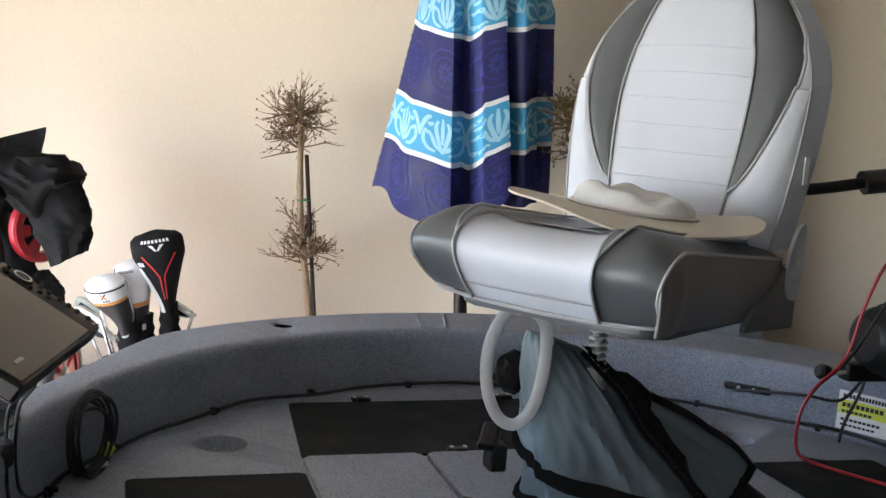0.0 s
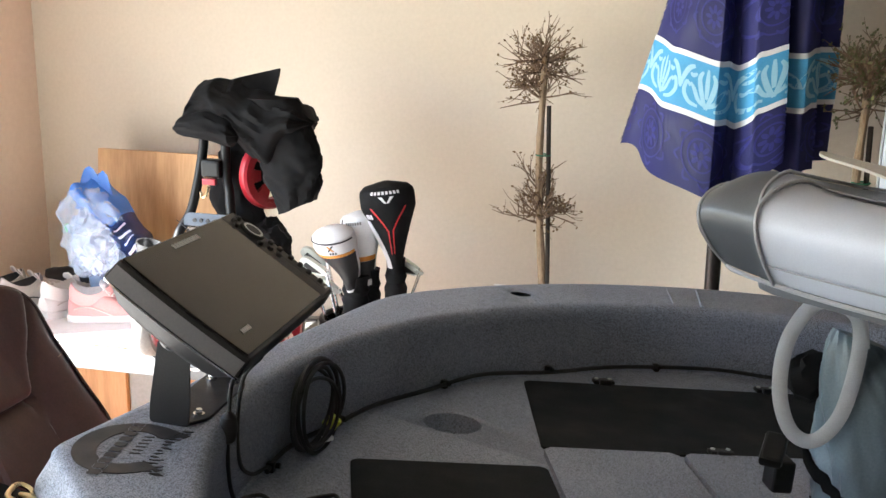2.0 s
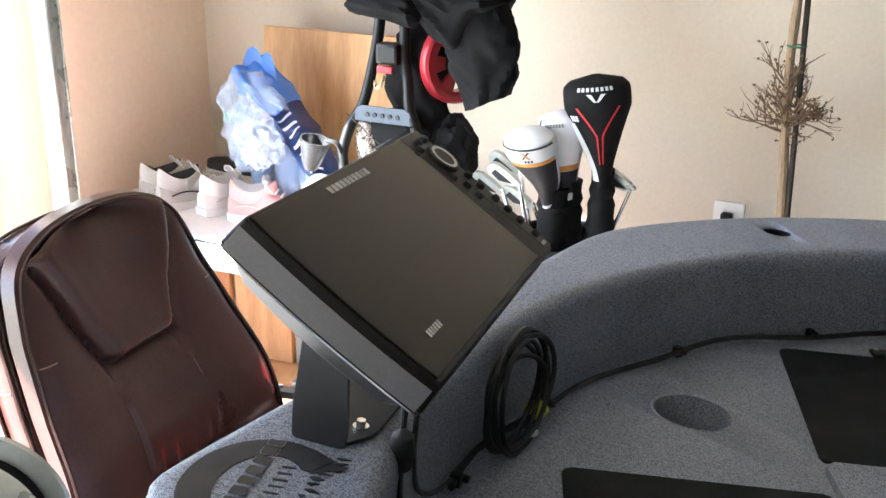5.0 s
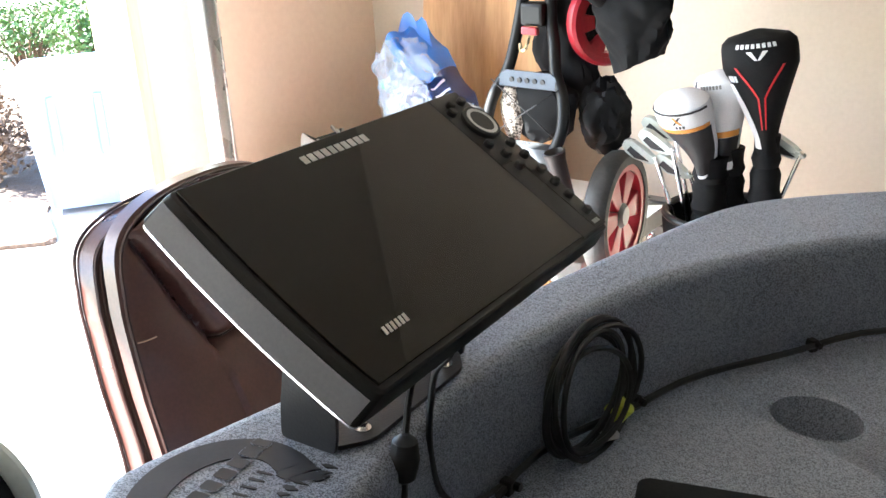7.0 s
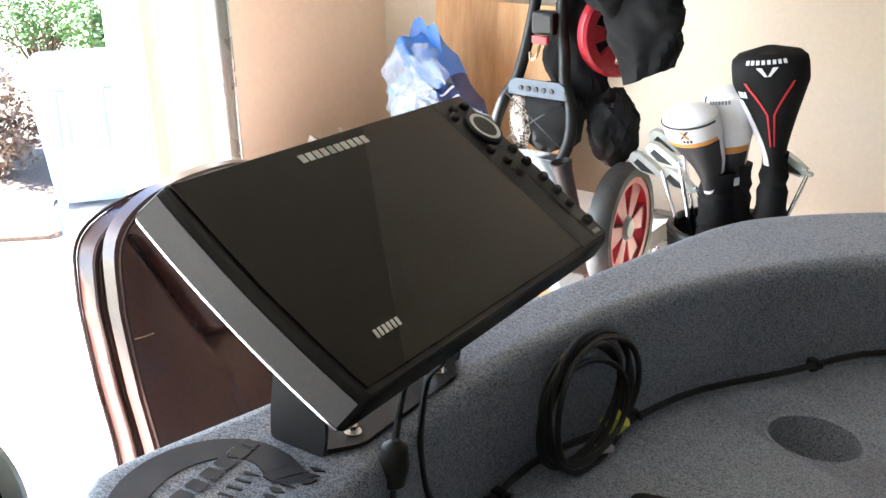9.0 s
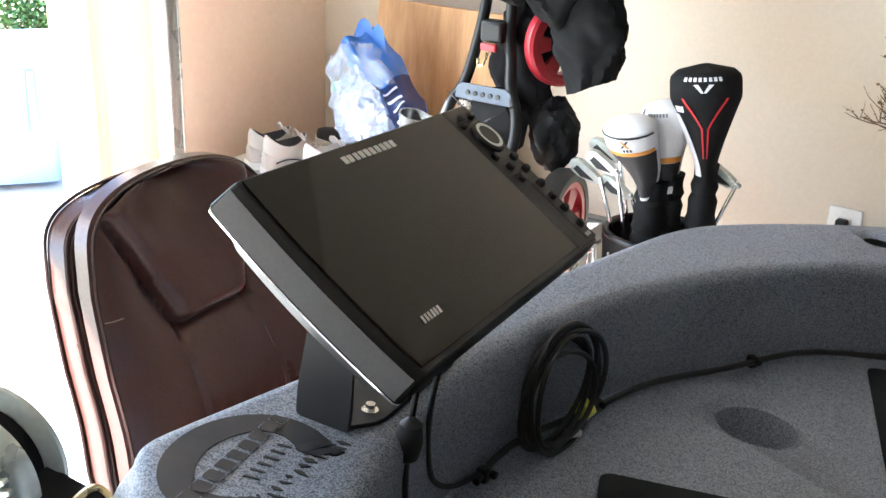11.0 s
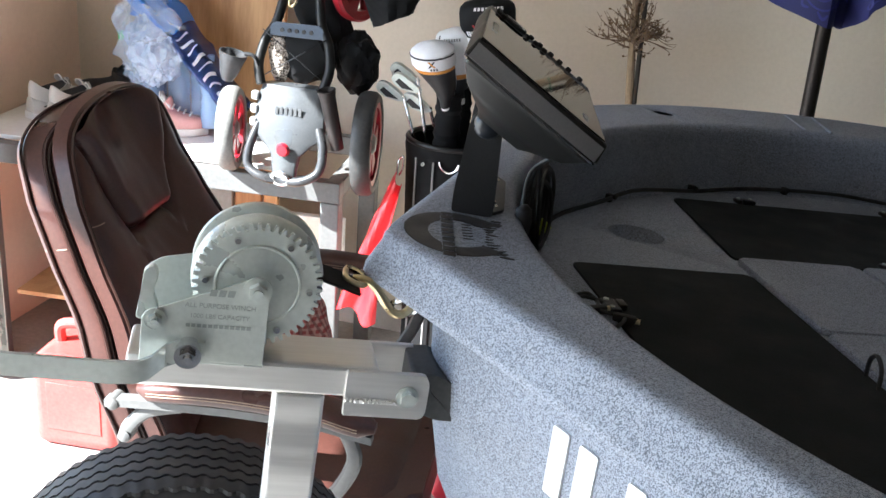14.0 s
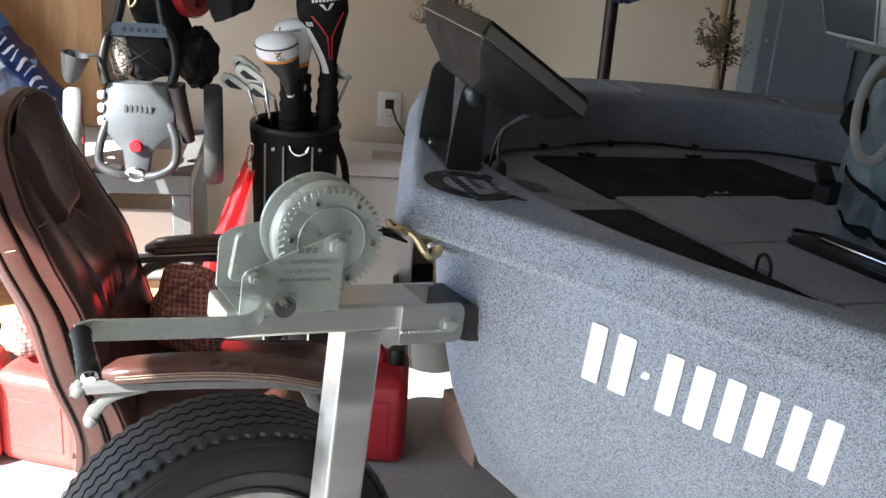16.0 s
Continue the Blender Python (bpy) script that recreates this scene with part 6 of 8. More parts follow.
for k in range(5):
    a = 2 * math.pi * k / 5
    bm = bmnew(); tube(bm, [(0, 0, 0.11), (0.16 * math.cos(a), 0.16 * math.sin(a), 0.10), (0.30 * math.cos(a), 0.30 * math.sin(a), 0.075)], [0.03, 0.025, 0.018], 8); leg = part("leg", bm, DEVICE, chair)
    bm = bmnew(); lathe(bm, [(0.0, -0.02), (0.022, -0.02), (0.027, -0.012), (0.027, 0.012), (0.022, 0.02), (0.0, 0.02)], 16, Matrix.Translation((0.30 * math.cos(a), 0.30 * math.sin(a), 0.028)) @ Matrix.Rotation(radians(90), 4, "X")); part("castor", bm, DEVICE, leg)

# ---- the bench by the wall ----
bench = thing("work_bench", "grey metal bench frame with a light board top", "bench", pose(-1.072, 3.10, 0, 0, 0, 6))
bm = bmnew(); box(bm, (-1.14, -0.002, 0.640), (0.0, 0.038, 0.700), 0.004); part("front_rail", bm, BENCHMETAL, bench)
bm = bmnew(); box(bm, (-1.10, 0.46, 0.640), (0.0, 0.50, 0.700), 0.004); part("back_rail", bm, BENCHMETAL, bench)
for x in (0.0, -0.68, -1.10):
    bm = bmnew(); box(bm, (x - 0.045, 0.039, 0.650), (x - 0.001, 0.459, 0.697), 0.003); part("end_rail", bm, BENCHMETAL, bench)
for x, y in ((-0.055, 0.0), (-0.055, 0.445), (-1.10, 0.0), (-1.10, 0.445)):
    bm = bmnew(); box(bm, (x, y, 0), (x + 0.053, y + 0.053, 0.639), 0.004); part("leg", bm, BENCHMETAL, bench)
bm = bmnew(); box(bm, (-1.14, 0.045, 0.698), (-0.20, 0.50, 0.712), 0.003); part("top_board", bm, WHITE, bench, "white-coated board top")
bm = bmnew(); box(bm, (-1.0, 0.02, 0.22), (-0.06, 0.48, 0.235), 0.003); part("low_shelf", bm, PLY, bench)
for k, (x0, x1, z1, mat) in enumerate(((-0.98, -0.80, 0.60, PLANK), (-0.79, -0.60, 0.615, PLY), (-0.595, -0.43, 0.60, GREY_METAL), (-0.425, -0.34, 0.62, PLANK), (-0.335, -0.29, 0.60, PLY))):
    bm = bmnew(); box(bm, (x0, 0.30 + 0.012 * k, 0.236), (x1, 0.32 + 0.012 * k, z1), 0.003)
    solid("leaning_board", bm, mat, "offcut board standing under the bench", "board", pose(-1.072, 3.10, 0, 0, 0, 6), group="boards under the bench")
bm = bmnew(); box(bm, (-0.27, 0.33, 0.236), (-0.07, 0.36, 0.47), 0.004); solid("foam_board", bm, WHITE, "white panel standing under the bench", "panel", pose(-1.072, 3.10, 0, 0, 0, 6))
bm = bmnew(); box(bm, (-0.235, -0.009, 0.0), (0.235, 0.009, 1.19 - 0.70), 0.002)
solid("plywood_board", bm, PLY, "plywood sheet leaning on the wall above the bench", "board", pose(-1.665, 3.50, 0.713, -6, 0, 2))

# ---- shoes on the bench ----
def shoe(upper, lining, label, m, laces=True, length=0.26, low=1.0):
    t = thing("shoe", label, "shoe", m, "shoes on the bench")
    def sec(x):
        k = x / length
        w = 0.034 + 0.010 * math.sin(math.pi * min(1, k * 1.1)) - 0.030 * max(0, (k - 0.86) / 0.14) ** 2 - 0.012 * max(0, (0.10 - k) / 0.10) ** 2
        h = (0.050 + 0.022 * math.exp(-((k - 0.46) / 0.10) ** 2) - 0.012 * max(0, (k - 0.62) / 0.2) ** 1.0 * (k < 0.82) - 0.012 * (k >= 0.82) - 0.012 * max(0, (k - 0.82) / 0.18) ** 2) * low
        return w, h
    bm = bmnew(); rings = []
    for i in range(25):
        x = length * (0.004 + 0.992 * i / 24)
        w, h = sec(x)
        rings.append([Vector((x, w * math.copysign(abs(math.cos(a)) ** 0.7, math.cos(a)), 0.018 + max(0.0, math.sin(a)) ** 0.8 * h)) for a in (math.pi * j / 14 for j in range(15))] + [Vector((x, -w * 0.9 + 1.8 * w * j / 3, 0.016)) for j in (1, 2)])
    loft(bm, rings); part("upper", bm, upper, t)
    bm = bmnew(); rings = []
    for i in range(21):
        x = length * (-0.012 + 1.03 * i / 20)
        w = sec(min(max(x, 0), length))[0] + 0.005
        rings.append([Vector((x, -w, 0.0)), Vector((x, w, 0.0)), Vector((x, w * 1.02, 0.012)), Vector((x, w, 0.022)), Vector((x, -w, 0.022)), Vector((x, -w * 1.02, 0.012))])
    loft(bm, rings); part("sole", bm, SHOEWHITE, t, "pale rubber sole")
    mouth = lambda k, z: [Vector((0.070 + 0.058 * k * math.cos(q), 0.031 * k * math.sin(q), (z - 0.016 + 0.030 * math.cos(q) ** 2 - 0.002 * math.cos(q)) * low)) for q in (2 * math.pi * j / 24 for j in range(24))]
    bm = bmnew(); loft(bm, [mouth(1.18, 0.030), mouth(1.20, 0.066), mouth(1.16, 0.088), mouth(1.07, 0.101), mouth(0.98, 0.100), mouth(0.94, 0.090)], caps=False); collar = part("collar", bm, upper, t, "padded collar")
    bm = bmnew(); loft(bm, [mouth(0.985, 0.1005), mouth(0.93, 0.0935), mouth(0.90, 0.080), mouth(0.84, 0.0715)][::-1]); part("lining", bm, lining, t, "dark lining" if lining is DARKLINING else "pale lining")
    bm = bmnew(); sheet(bm, 8, 10, lambda a, b: Vector((0.098 + 0.030 * b, (0.019 + 0.004 * b) * (2 * a - 1), (0.124 - 0.034 * b - 0.010 * (2 * a - 1) ** 2) * low)), 0.004); part("tongue", bm, lining if lining is SHOEWHITE else upper, t, "padded tongue")
    for sgn in (-1, 1):
        bm = bmnew(); tube(bm, smooth_path([(x, sgn * (sec(x)[0] + 0.001), 0.030 + 0.020 * math.sin(6 * x / length)) for x in (length * (0.10 + 0.11 * j) for j in range(7))], 4), 0.0022, 5); part("side_trim", bm, DARKLINING if lining is DARKLINING else SHOEGREY, t, "sewn side trim")
    if laces:
        for k in range(5):
            x = 0.118 + 0.017 * k
            bm = bmnew(); tube(bm, smooth_path([(x, -0.020, 0.086 - 0.007 * k), (x + 0.006, 0, 0.094 - 0.0075 * k), (x, 0.020, 0.086 - 0.007 * k)], 4), 0.0028, 5); part("lace", bm, SHOEWHITE, t)
        bm = bmnew(); tube(bm, smooth_path([(0.118, 0, 0.096), (0.105, 0.02, 0.120), (0.11, 0.035, 0.105), (0.118, 0.0, 0.098), (0.108, -0.022, 0.118), (0.115, -0.035, 0.10)], 5), 0.0026, 5); part("lace_bow", bm, SHOEWHITE, t)
    return t


ST = 0.713
shoe(SHOEPINK, SHOEWHITE, "pink mesh running shoe with white laces on the bench", pose(-1.805, 3.232, ST, 0, 0, 24), length=0.235)
shoe(SHOEWHITE, SHOEGREY, "white running shoe with a grey lining on the bench", pose(-1.886, 3.205, ST, 0, 0, 76))
shoe(SHOEGREY, DARKLINING, "cream leather shoe with a dark lining on the bench", pose(-2.034, 3.190, ST, 0, 0, 65))
shoe(SHOEGREY, DARKLINING, "cream leather shoe with a dark lining on the bench", pose(-2.120, 3.210, ST, 0, 0, 65))
shoe(DARKLINING, DARKLINING, "black shoe at the back of the bench", pose(-1.92, 3.565, ST, 0, 0, 180), laces=False, low=0.9)

# ---- the bag of bottles ----
pbag = thing("plastic_bag", "blue and clear plastic shopping bag of wrapped bottles", "plastic bag", pose(-1.645, 3.33, ST, 0, 0, 0) @ Matrix.Diagonal((0.9, 1.0, 0.96, 1.0)))
def creased(p, k, s):
    """Sharp irregular creases."""
    return p + Vector((0.5 - abs(noise.noise(p * s)) * 2, 0.5 - abs(noise.noise(p * s + Vector((7, 3, 0)))) * 2, 0.5 - abs(noise.noise(p * s + Vector((2, 9, 5)))) * 2)) * k


bm = bmnew(); vs = lump(bm, (-0.125, -0.02, 0.250), (0.085, 0.055, 0.105), 0.22, 4, 5, 1)
for v in vs:
    v.co = creased(creased(v.co, 0.022, 16), 0.009, 45)
part("wrapped_pack", bm, surface("crinkled_film", (0.26, 0.33, 0.47), (0.62, 0.68, 0.78), 0.14, 0.0, scale=14, fine=70, bump=0.9, depth=0.006), pbag, "crinkled clear film over paper")


def bagside(a, b):
    p = Vector((-0.245 + 0.36 * b + 0.10 * a, 0.045 - 0.09 * math.sin(math.pi * a) - 0.02 * b, 0.455 - 0.26 * b - 0.10 * b * b - 0.14 * (1 - a) * (0.55 - 0.35 * b)))
    return creased(p, 0.012, 12) + Vector((0, 0, 0.010 * math.sin(14 * a + 5 * b)))


bm = bmnew(); sheet(bm, 24, 20, lambda a, b: bagside(a, 0.40 * b), 0.0008); part("blue_side", bm, BLUEBAG, pbag, "bright blue film", angle=1.3)
bm = bmnew(); sheet(bm, 24, 28, lambda a, b: bagside(a, 0.40 + 0.60 * b), 0.0008); navy = part("navy_side", bm, NAVYBAG, pbag, "navy printed film", angle=1.3)
for k in range(8):
    bm = bmnew(); b0 = 0.44 + 0.062 * k
    sheet(bm, 6, 2, lambda a, b: bagside(0.60 + 0.22 * a, b0 + (0.012 + 0.010 * (k % 2)) * b) + Vector((0, -0.004, 0.002)), 0.0006); part("lettering_bar", bm, OFFWHITE, navy, "pale lettering bar")
bm = bmnew(); vs = lump(bm, (-0.135, -0.025, 0.275), (0.118, 0.070, 0.135), 0.2, 3, 5, 9)
for v in vs:
    v.co = creased(creased(v.co, 0.03, 11), 0.008, 40)
part("film", bm, FILM, pbag, "loose clear film", angle=1.3)
for x0, z0, r in ((-0.06, 0.02, 0.036), (0.02, 0.02, 0.036), (-0.13, 0.02, 0.036), (0.075, 0.02, 0.034)):
    bm = bmnew(); lathe(bm, [(0.0, 0.0), (r, 0.004), (r, 0.06), (r * 0.93, 0.075), (r, 0.09), (r, 0.15), (r * 0.5, 0.19), (0.014, 0.205), (0.014, 0.23), (0.0, 0.232)], 18, Matrix.Translation((x0, 0.02 + 0.02 * math.sin(x0 * 60), z0))); part("bottle", bm, clear("bottle_plastic", (0.35, 0.50, 0.75), 0.08, 0.6), pbag, "clear water bottle")
bm = bmnew(); vs = lump(bm, (0.0, 0.035, 0.125), (0.130, 0.070, 0.130), 0.10, 4, 5, 5)
for v in vs:
    v.co = creased(v.co, 0.016, 9) + Vector((0, 0.004 * math.sin(70 * v.co.x + 30 * v.co.z), 0))
part("lower_pack", bm, GREYFILM, pbag, "dull blue film round the bottles", angle=1.3)
for x0, x1, h in ((-0.20, -0.12, 0.40), (-0.125, -0.085, 0.39)):
    bm = bmnew(); tube(bm, smooth_path([(x0, 0.0, 0.34), (x0 + 0.01, 0.01, h), ((x0 + x1) / 2, 0.015, h + 0.065), (x1, 0.012, h), (x1 + 0.01, 0.0, 0.34)], 6), 0.017, 6, flat=0.12, up=(0, 1, 0)); part("handle", bm, BLUEBAG, pbag)
bm = bmnew(); lathe(bm, [(0.0, 0.0), (0.016, 0.0), (0.016, 0.022), (0.0, 0.024)], 16, Matrix.Translation((-0.23, -0.02, 0.27))); part("bottle_cap", bm, GREENCAP, pbag, "green bottle cap")

# ---- the golf push cart, folded, on the bench ----
CART = pose(-1.20, 3.06, 0.700, 0, 0, 3)
cart = thing("golf_push_cart", "folded silver and black golf push cart with red wheels", "golf cart", CART)


def frameloop(pts, r, mat, label="", name="frame_tube"):
    b = bmnew(); tube(b, smooth_path(pts, 6), r, 12)
    return part(name, b, mat, cart, label)


bm = bmnew()
rings = []
for z, hw, y, d in ((0.012, 0.030, -0.060, 0.03), (0.055, 0.036, -0.055, 0.035), (0.085, 0.040, -0.050, 0.04), (0.115, 0.070, -0.040, 0.05), (0.135, 0.098, -0.034, 0.055), (0.19, 0.097, -0.020, 0.06), (0.235, 0.092, -0.008, 0.06), (0.262, 0.084, 0.0, 0.055)):
    rings.append([Vector((hw * sx, y + d * sy, z)) for sx, sy in ((-1, 0.35), (-0.97, 0.05), (-0.8, -0.08), (0, -0.16), (0.8, -0.08), (0.97, 0.05), (1, 0.35), (0.8, 0.7), (-0.8, 0.7))])
loft(bm, rings); body = part("body", bm, CARTSILVER, cart, "silver plastic shell", angle=0.9)
bm = bmnew(); lathe(bm, [(0.0, 0.010), (0.014, 0.009), (0.018, 0.003), (0.019, 0.0)], 20, Matrix.Translation((0.0, -0.062, 0.105)) @ Matrix.Rotation(radians(90), 4, "X")); part("release_button", bm, RED, body, "red release button")
bm = bmnew(); lathe(bm, [(0.014, 0.0), (0.024, 0.0), (0.024, 0.010), (0.016, 0.012), (0.014, 0.006)], 22, Matrix.Translation((0.0, -0.068, 0.030)) @ Matrix.Rotation(radians(90), 4, "X") @ Matrix.Diagonal((1.25, 0.85, 1, 1))); part("badge", bm, CHROME, body, "oval chrome badge")
for k in range(6):
    bm = bmnew(); box(bm, (-0.036 + 0.013 * k, -0.0305, 0.190), (-0.027 + 0.013 * k, -0.0285, 0.212), 0.001); part("raised_letter_bar", bm, CARTSILVER, body)
bm = bmnew(); box(bm, (-0.07, -0.034, 0.150), (0.06, -0.032, 0.153), 0.001); part("groove", bm, GREY_METAL, body)
for k in range(3):
    bm = bmnew(); box(bm, (-0.108, -0.034 + 0.006 * k, 0.150 + 0.034 * k), (-0.088, -0.012 + 0.006 * k, 0.174 + 0.034 * k), 0.007); part("vent", bm, SILVER, body)
frameloop([(-0.085, -0.005, 0.26), (-0.098, 0.01, 0.31), (-0.088, 0.03, 0.37), (-0.062, 0.045, 0.42), (-0.045, 0.06, 0.50), (-0.032, 0.075, 0.60), (-0.028, 0.09, 0.72)], 0.013, DEVICE, "black upper tube")
frameloop([(0.085, -0.005, 0.26), (0.098, 0.01, 0.31), (0.088, 0.03, 0.37), (0.062, 0.045, 0.42), (0.050, 0.06, 0.48), (0.034, 0.075, 0.54), (0.030, 0.09, 0.72)], 0.013, DEVICE, "black upper tube")
frameloop([(-0.083, -0.02, 0.16), (-0.100, -0.045, 0.10), (-0.098, -0.06, 0.05), (-0.055, -0.072, 0.028), (0.0, -0.066, 0.022), (0.055, -0.072, 0.028), (0.098, -0.06, 0.055), (0.104, -0.045, 0.11), (0.083, -0.02, 0.16)], 0.0125, DARKTUBE, "dark grey lower tube")
bm = bmnew()
prism(bm, corner_round([(-0.085, -0.018), (0.085, -0.018), (0.066, 0.018), (-0.066, 0.018)], 0.008, 3), -0.008, 0.008, 0.003, Matrix.Translation((0.0, 0.035, 0.402)) @ Matrix.Rotation(radians(80), 4, "X")); cross = part("cross_piece", bm, surface("blue_grey_plastic", (0.050, 0.068, 0.100), (0.075, 0.095, 0.130), 0.45), cart, "blue-grey cross piece")
for k in range(5):
    bm = bmnew(); cyl(bm, (-0.04 + 0.02 * k, 0.029, 0.402), (-0.04 + 0.02 * k, 0.024, 0.402), 0.0055, n=12); part("hole", bm, DECAL, cross)
bm = bmnew(); lump(bm, (0.005, 0.070, 0.335), (0.092, 0.038, 0.078), 0.2, 3, 3, 3); part("net_bag", bm, BLACKCLOTH, cart, "black mesh bag")
bm = bmnew()
for v in lump(bm, (0.045, 0.125, 0.470), (0.078, 0.035, 0.150), 0.18, 3, 4, 12):
    v.co.x += 0.010 * math.sin(38 * v.co.z)
part("folded_cloth", bm, BLACKCLOTH, cart, "black cloth folded behind the tubes")
bm = bmnew(); lump(bm, (-0.052, 0.045, 0.325), (0.030, 0.02, 0.066), 0.2, 4, 3, 6); part("net_panel", bm, speckled("tan_mesh", (0.02, 0.018, 0.016), (0.12, 0.09, 0.07), (0.50, 0.44, 0.38), 260.0), cart, "tan mesh panel")
for a, b in (((-0.09, 0.018, 0.40), (0.09, 0.018, 0.27)), ((0.085, 0.018, 0.39), (-0.085, 0.018, 0.28))):
    bm = bmnew(); cyl(bm, a, b, 0.0014, n=6); part("elastic_cord", bm, DARKTUBE, cart)
bm = bmnew(); lathe(bm, [(0.0, -0.165), (0.018, -0.165), (0.021, -0.02), (0.025, 0.0), (0.021, 0.002), (0.016, -0.02), (0.0, -0.025)], 24, Matrix.Translation((0.106, -0.036, 0.272)) @ Matrix.Rotation(radians(-9), 4, "Y") @ Matrix.Rotation(radians(10), 4, "X")); part("umbrella_tube", bm, surface("dark_brown_plastic", (0.020, 0.016, 0.015), (0.034, 0.028, 0.026), 0.4), cart, "dark umbrella holder tube")
bm = bmnew(); lathe(bm, [(0.0, -0.072), (0.014, -0.070), (0.024, -0.050), (0.033, -0.012), (0.037, 0.0), (0.038, 0.008), (0.034, 0.008), (0.031, -0.010), (0.020, -0.046), (0.0, -0.060)], 28, Matrix.Translation((-0.163, -0.008, 0.328)) @ Matrix.Rotation(radians(14), 4, "Y")); cup = part("cup_holder", bm, DARKTUBE, cart, "grey plastic cup holder")
bm = bmnew(); tube(bm, smooth_path([(-0.130, -0.006, 0.335), (-0.108, 0.0, 0.330), (-0.095, 0.004, 0.300)], 5), 0.009, 8, flat=0.6); part("cup_arm", bm, DARKTUBE, cup)


def cartwheel(m, r, wd, label, tyre_mat=None):
    b = bmnew(); lathe(b, [(r * 0.80, -wd * 0.5), (r * 0.93, -wd * 0.5), (r * 0.99, -wd * 0.3), (r, 0), (r * 0.99, wd * 0.3), (r * 0.93, wd * 0.5), (r * 0.80, wd * 0.5)], 48, m, closed=True)
    ty = part("wheel", b, tyre_mat or surface("grey_tyre" + label, (0.028, 0.028, 0.028), (0.05, 0.05, 0.048), 0.65, scale=14, fine=120, bump=0.2), cart, "grey foam tyre with a red hub")
    b = bmnew(); lathe(b, [(r * 0.70, -wd * 0.42), (r * 0.81, -wd * 0.46), (r * 0.81, wd * 0.46), (r * 0.70, wd * 0.42)], 40, m, closed=True); part("rim", b, RED, ty, "red plastic rim")
    for k in range(6):
        b = bmnew(); prism(b, corner_round([(r * 0.12, -r * 0.08), (r * 0.72, -r * 0.22), (r * 0.72, r * 0.22), (r * 0.12, r * 0.08)], r * 0.03, 2), -wd * 0.25, wd * 0.30, wd * 0.06, m @ Matrix.Rotation(2 * math.pi * k / 6, 4, "Z")); part("spoke", b, RED, ty)
    b = bmnew(); lathe(b, [(0.0, wd * 0.5), (r * 0.14, wd * 0.46), (r * 0.2, wd * 0.3), (r * 0.2, -wd * 0.4), (0.0, -wd * 0.4)], 20, m); part("hub", b, GREY_METAL, ty)


# the left tyre gets a lighter grey for the sunlight on it
cartwheel(Matrix.Translation((-0.185, 0.03, 0.118)) @ Matrix.Rotation(radians(102), 4, "Z") @ Matrix.Rotation(radians(90), 4, "X"), 0.116, 0.045, "_a", surface("sunlit_tyre", (0.15, 0.15, 0.14), (0.24, 0.235, 0.22), 0.75, scale=14, fine=120, bump=0.2))
cartwheel(Matrix.Translation((0.186, 0.085, 0.108)) @ Matrix.Rotation(radians(98), 4, "Z") @ Matrix.Rotation(radians(90), 4, "X"), 0.143, 0.052, "_b")
cartwheel(Matrix.Translation((0.128, 0.15, 0.520)) @ Matrix.Rotation(radians(64), 4, "Z") @ Matrix.Rotation(radians(90), 4, "X"), 0.098, 0.034, "_c", RED)
bm = bmnew(); lump(bm, (0.138, 0.12, 0.318), (0.058, 0.05, 0.080), 0.22, 2.5, 4, 8); part("storage_pouch", bm, BLACKCLOTH, cart, "black storage pouch")
bm = bmnew(); box(bm, (-0.028, 0.045, 0.515), (0.030, 0.085, 0.565), 0.008); part("latch_block", bm, DEVICE, cart)
bm = bmnew(); box(bm, (-0.020, 0.036, 0.498), (0.022, 0.048, 0.516), 0.004); part("latch", bm, RED, cart, "red latch")
bm = bmnew(); tube(bm, smooth_path([(-0.005, 0.05, 0.50), (-0.012, 0.045, 0.47), (-0.026, 0.045, 0.462), (-0.028, 0.045, 0.478)], 5), 0.0035, 6); part("hook", bm, BRASS, cart)
bm = bmnew(); tube(bm, smooth_path([(-0.028, 0.09, 0.72), (-0.03, 0.10, 0.735), (0.0, 0.10, 0.748), (0.03, 0.10, 0.735), (0.030, 0.09, 0.72)], 6), 0.015, 12); part("handle", bm, DEVICE, cart)

jacket = thing("black_jacket", "crumpled black jacket draped over the cart handle", "jacket", CART)


def drape(cx, cy, cz, sx, sy, sz, seed, folds=5, amp=0.16):
    b = bmnew()
    vs2 = bmesh.ops.create_icosphere(b, subdivisions=5, radius=1.0)["verts"]
    for v in vs2:
        d = v.co.copy()
        w = math.atan2(d.y, d.x)
        warp = d + Vector((noise.noise(d * 1.5 + Vector((seed, 0, 0))), noise.noise(d * 1.5 + Vector((0, seed, 0))), noise.noise(d * 1.5 + Vector((0, 0, seed))))) * 0.5
        run = Vector((warp.x * 1.9 + warp.z * 0.9, warp.y * 1.9, warp.z * 0.5 - warp.x * 0.3 + seed))
        k = 1 + 0.5 * amp * math.sin(folds * w + 3 * d.z + seed) * (1 - d.z * d.z * 0.5) + 0.20 * noise.noise(d * 1.6 + Vector((seed, 0, 0))) + amp * 2.0 * (0.22 - abs(noise.noise(run))) + amp * 0.45 * (0.2 - abs(noise.noise(run * 2.1 + Vector((3, 1, seed)))))
        v.co = Vector((cx + sx * d.x * k, cy + sy * d.y * k, cz + sz * d.z * k))
    return b


def profile(x, rows):
    """Smooth value between rows of (x, values...)."""
    for p, q in zip(rows, rows[1:]):
        if x <= q[0]:
            k = (x - p[0]) / (q[0] - p[0])
            k = k * k * (3 - 2 * k)
            return [m + (n - m) * k for m, n in zip(p[1:], q[1:])]
    return list(rows[-1][1:])


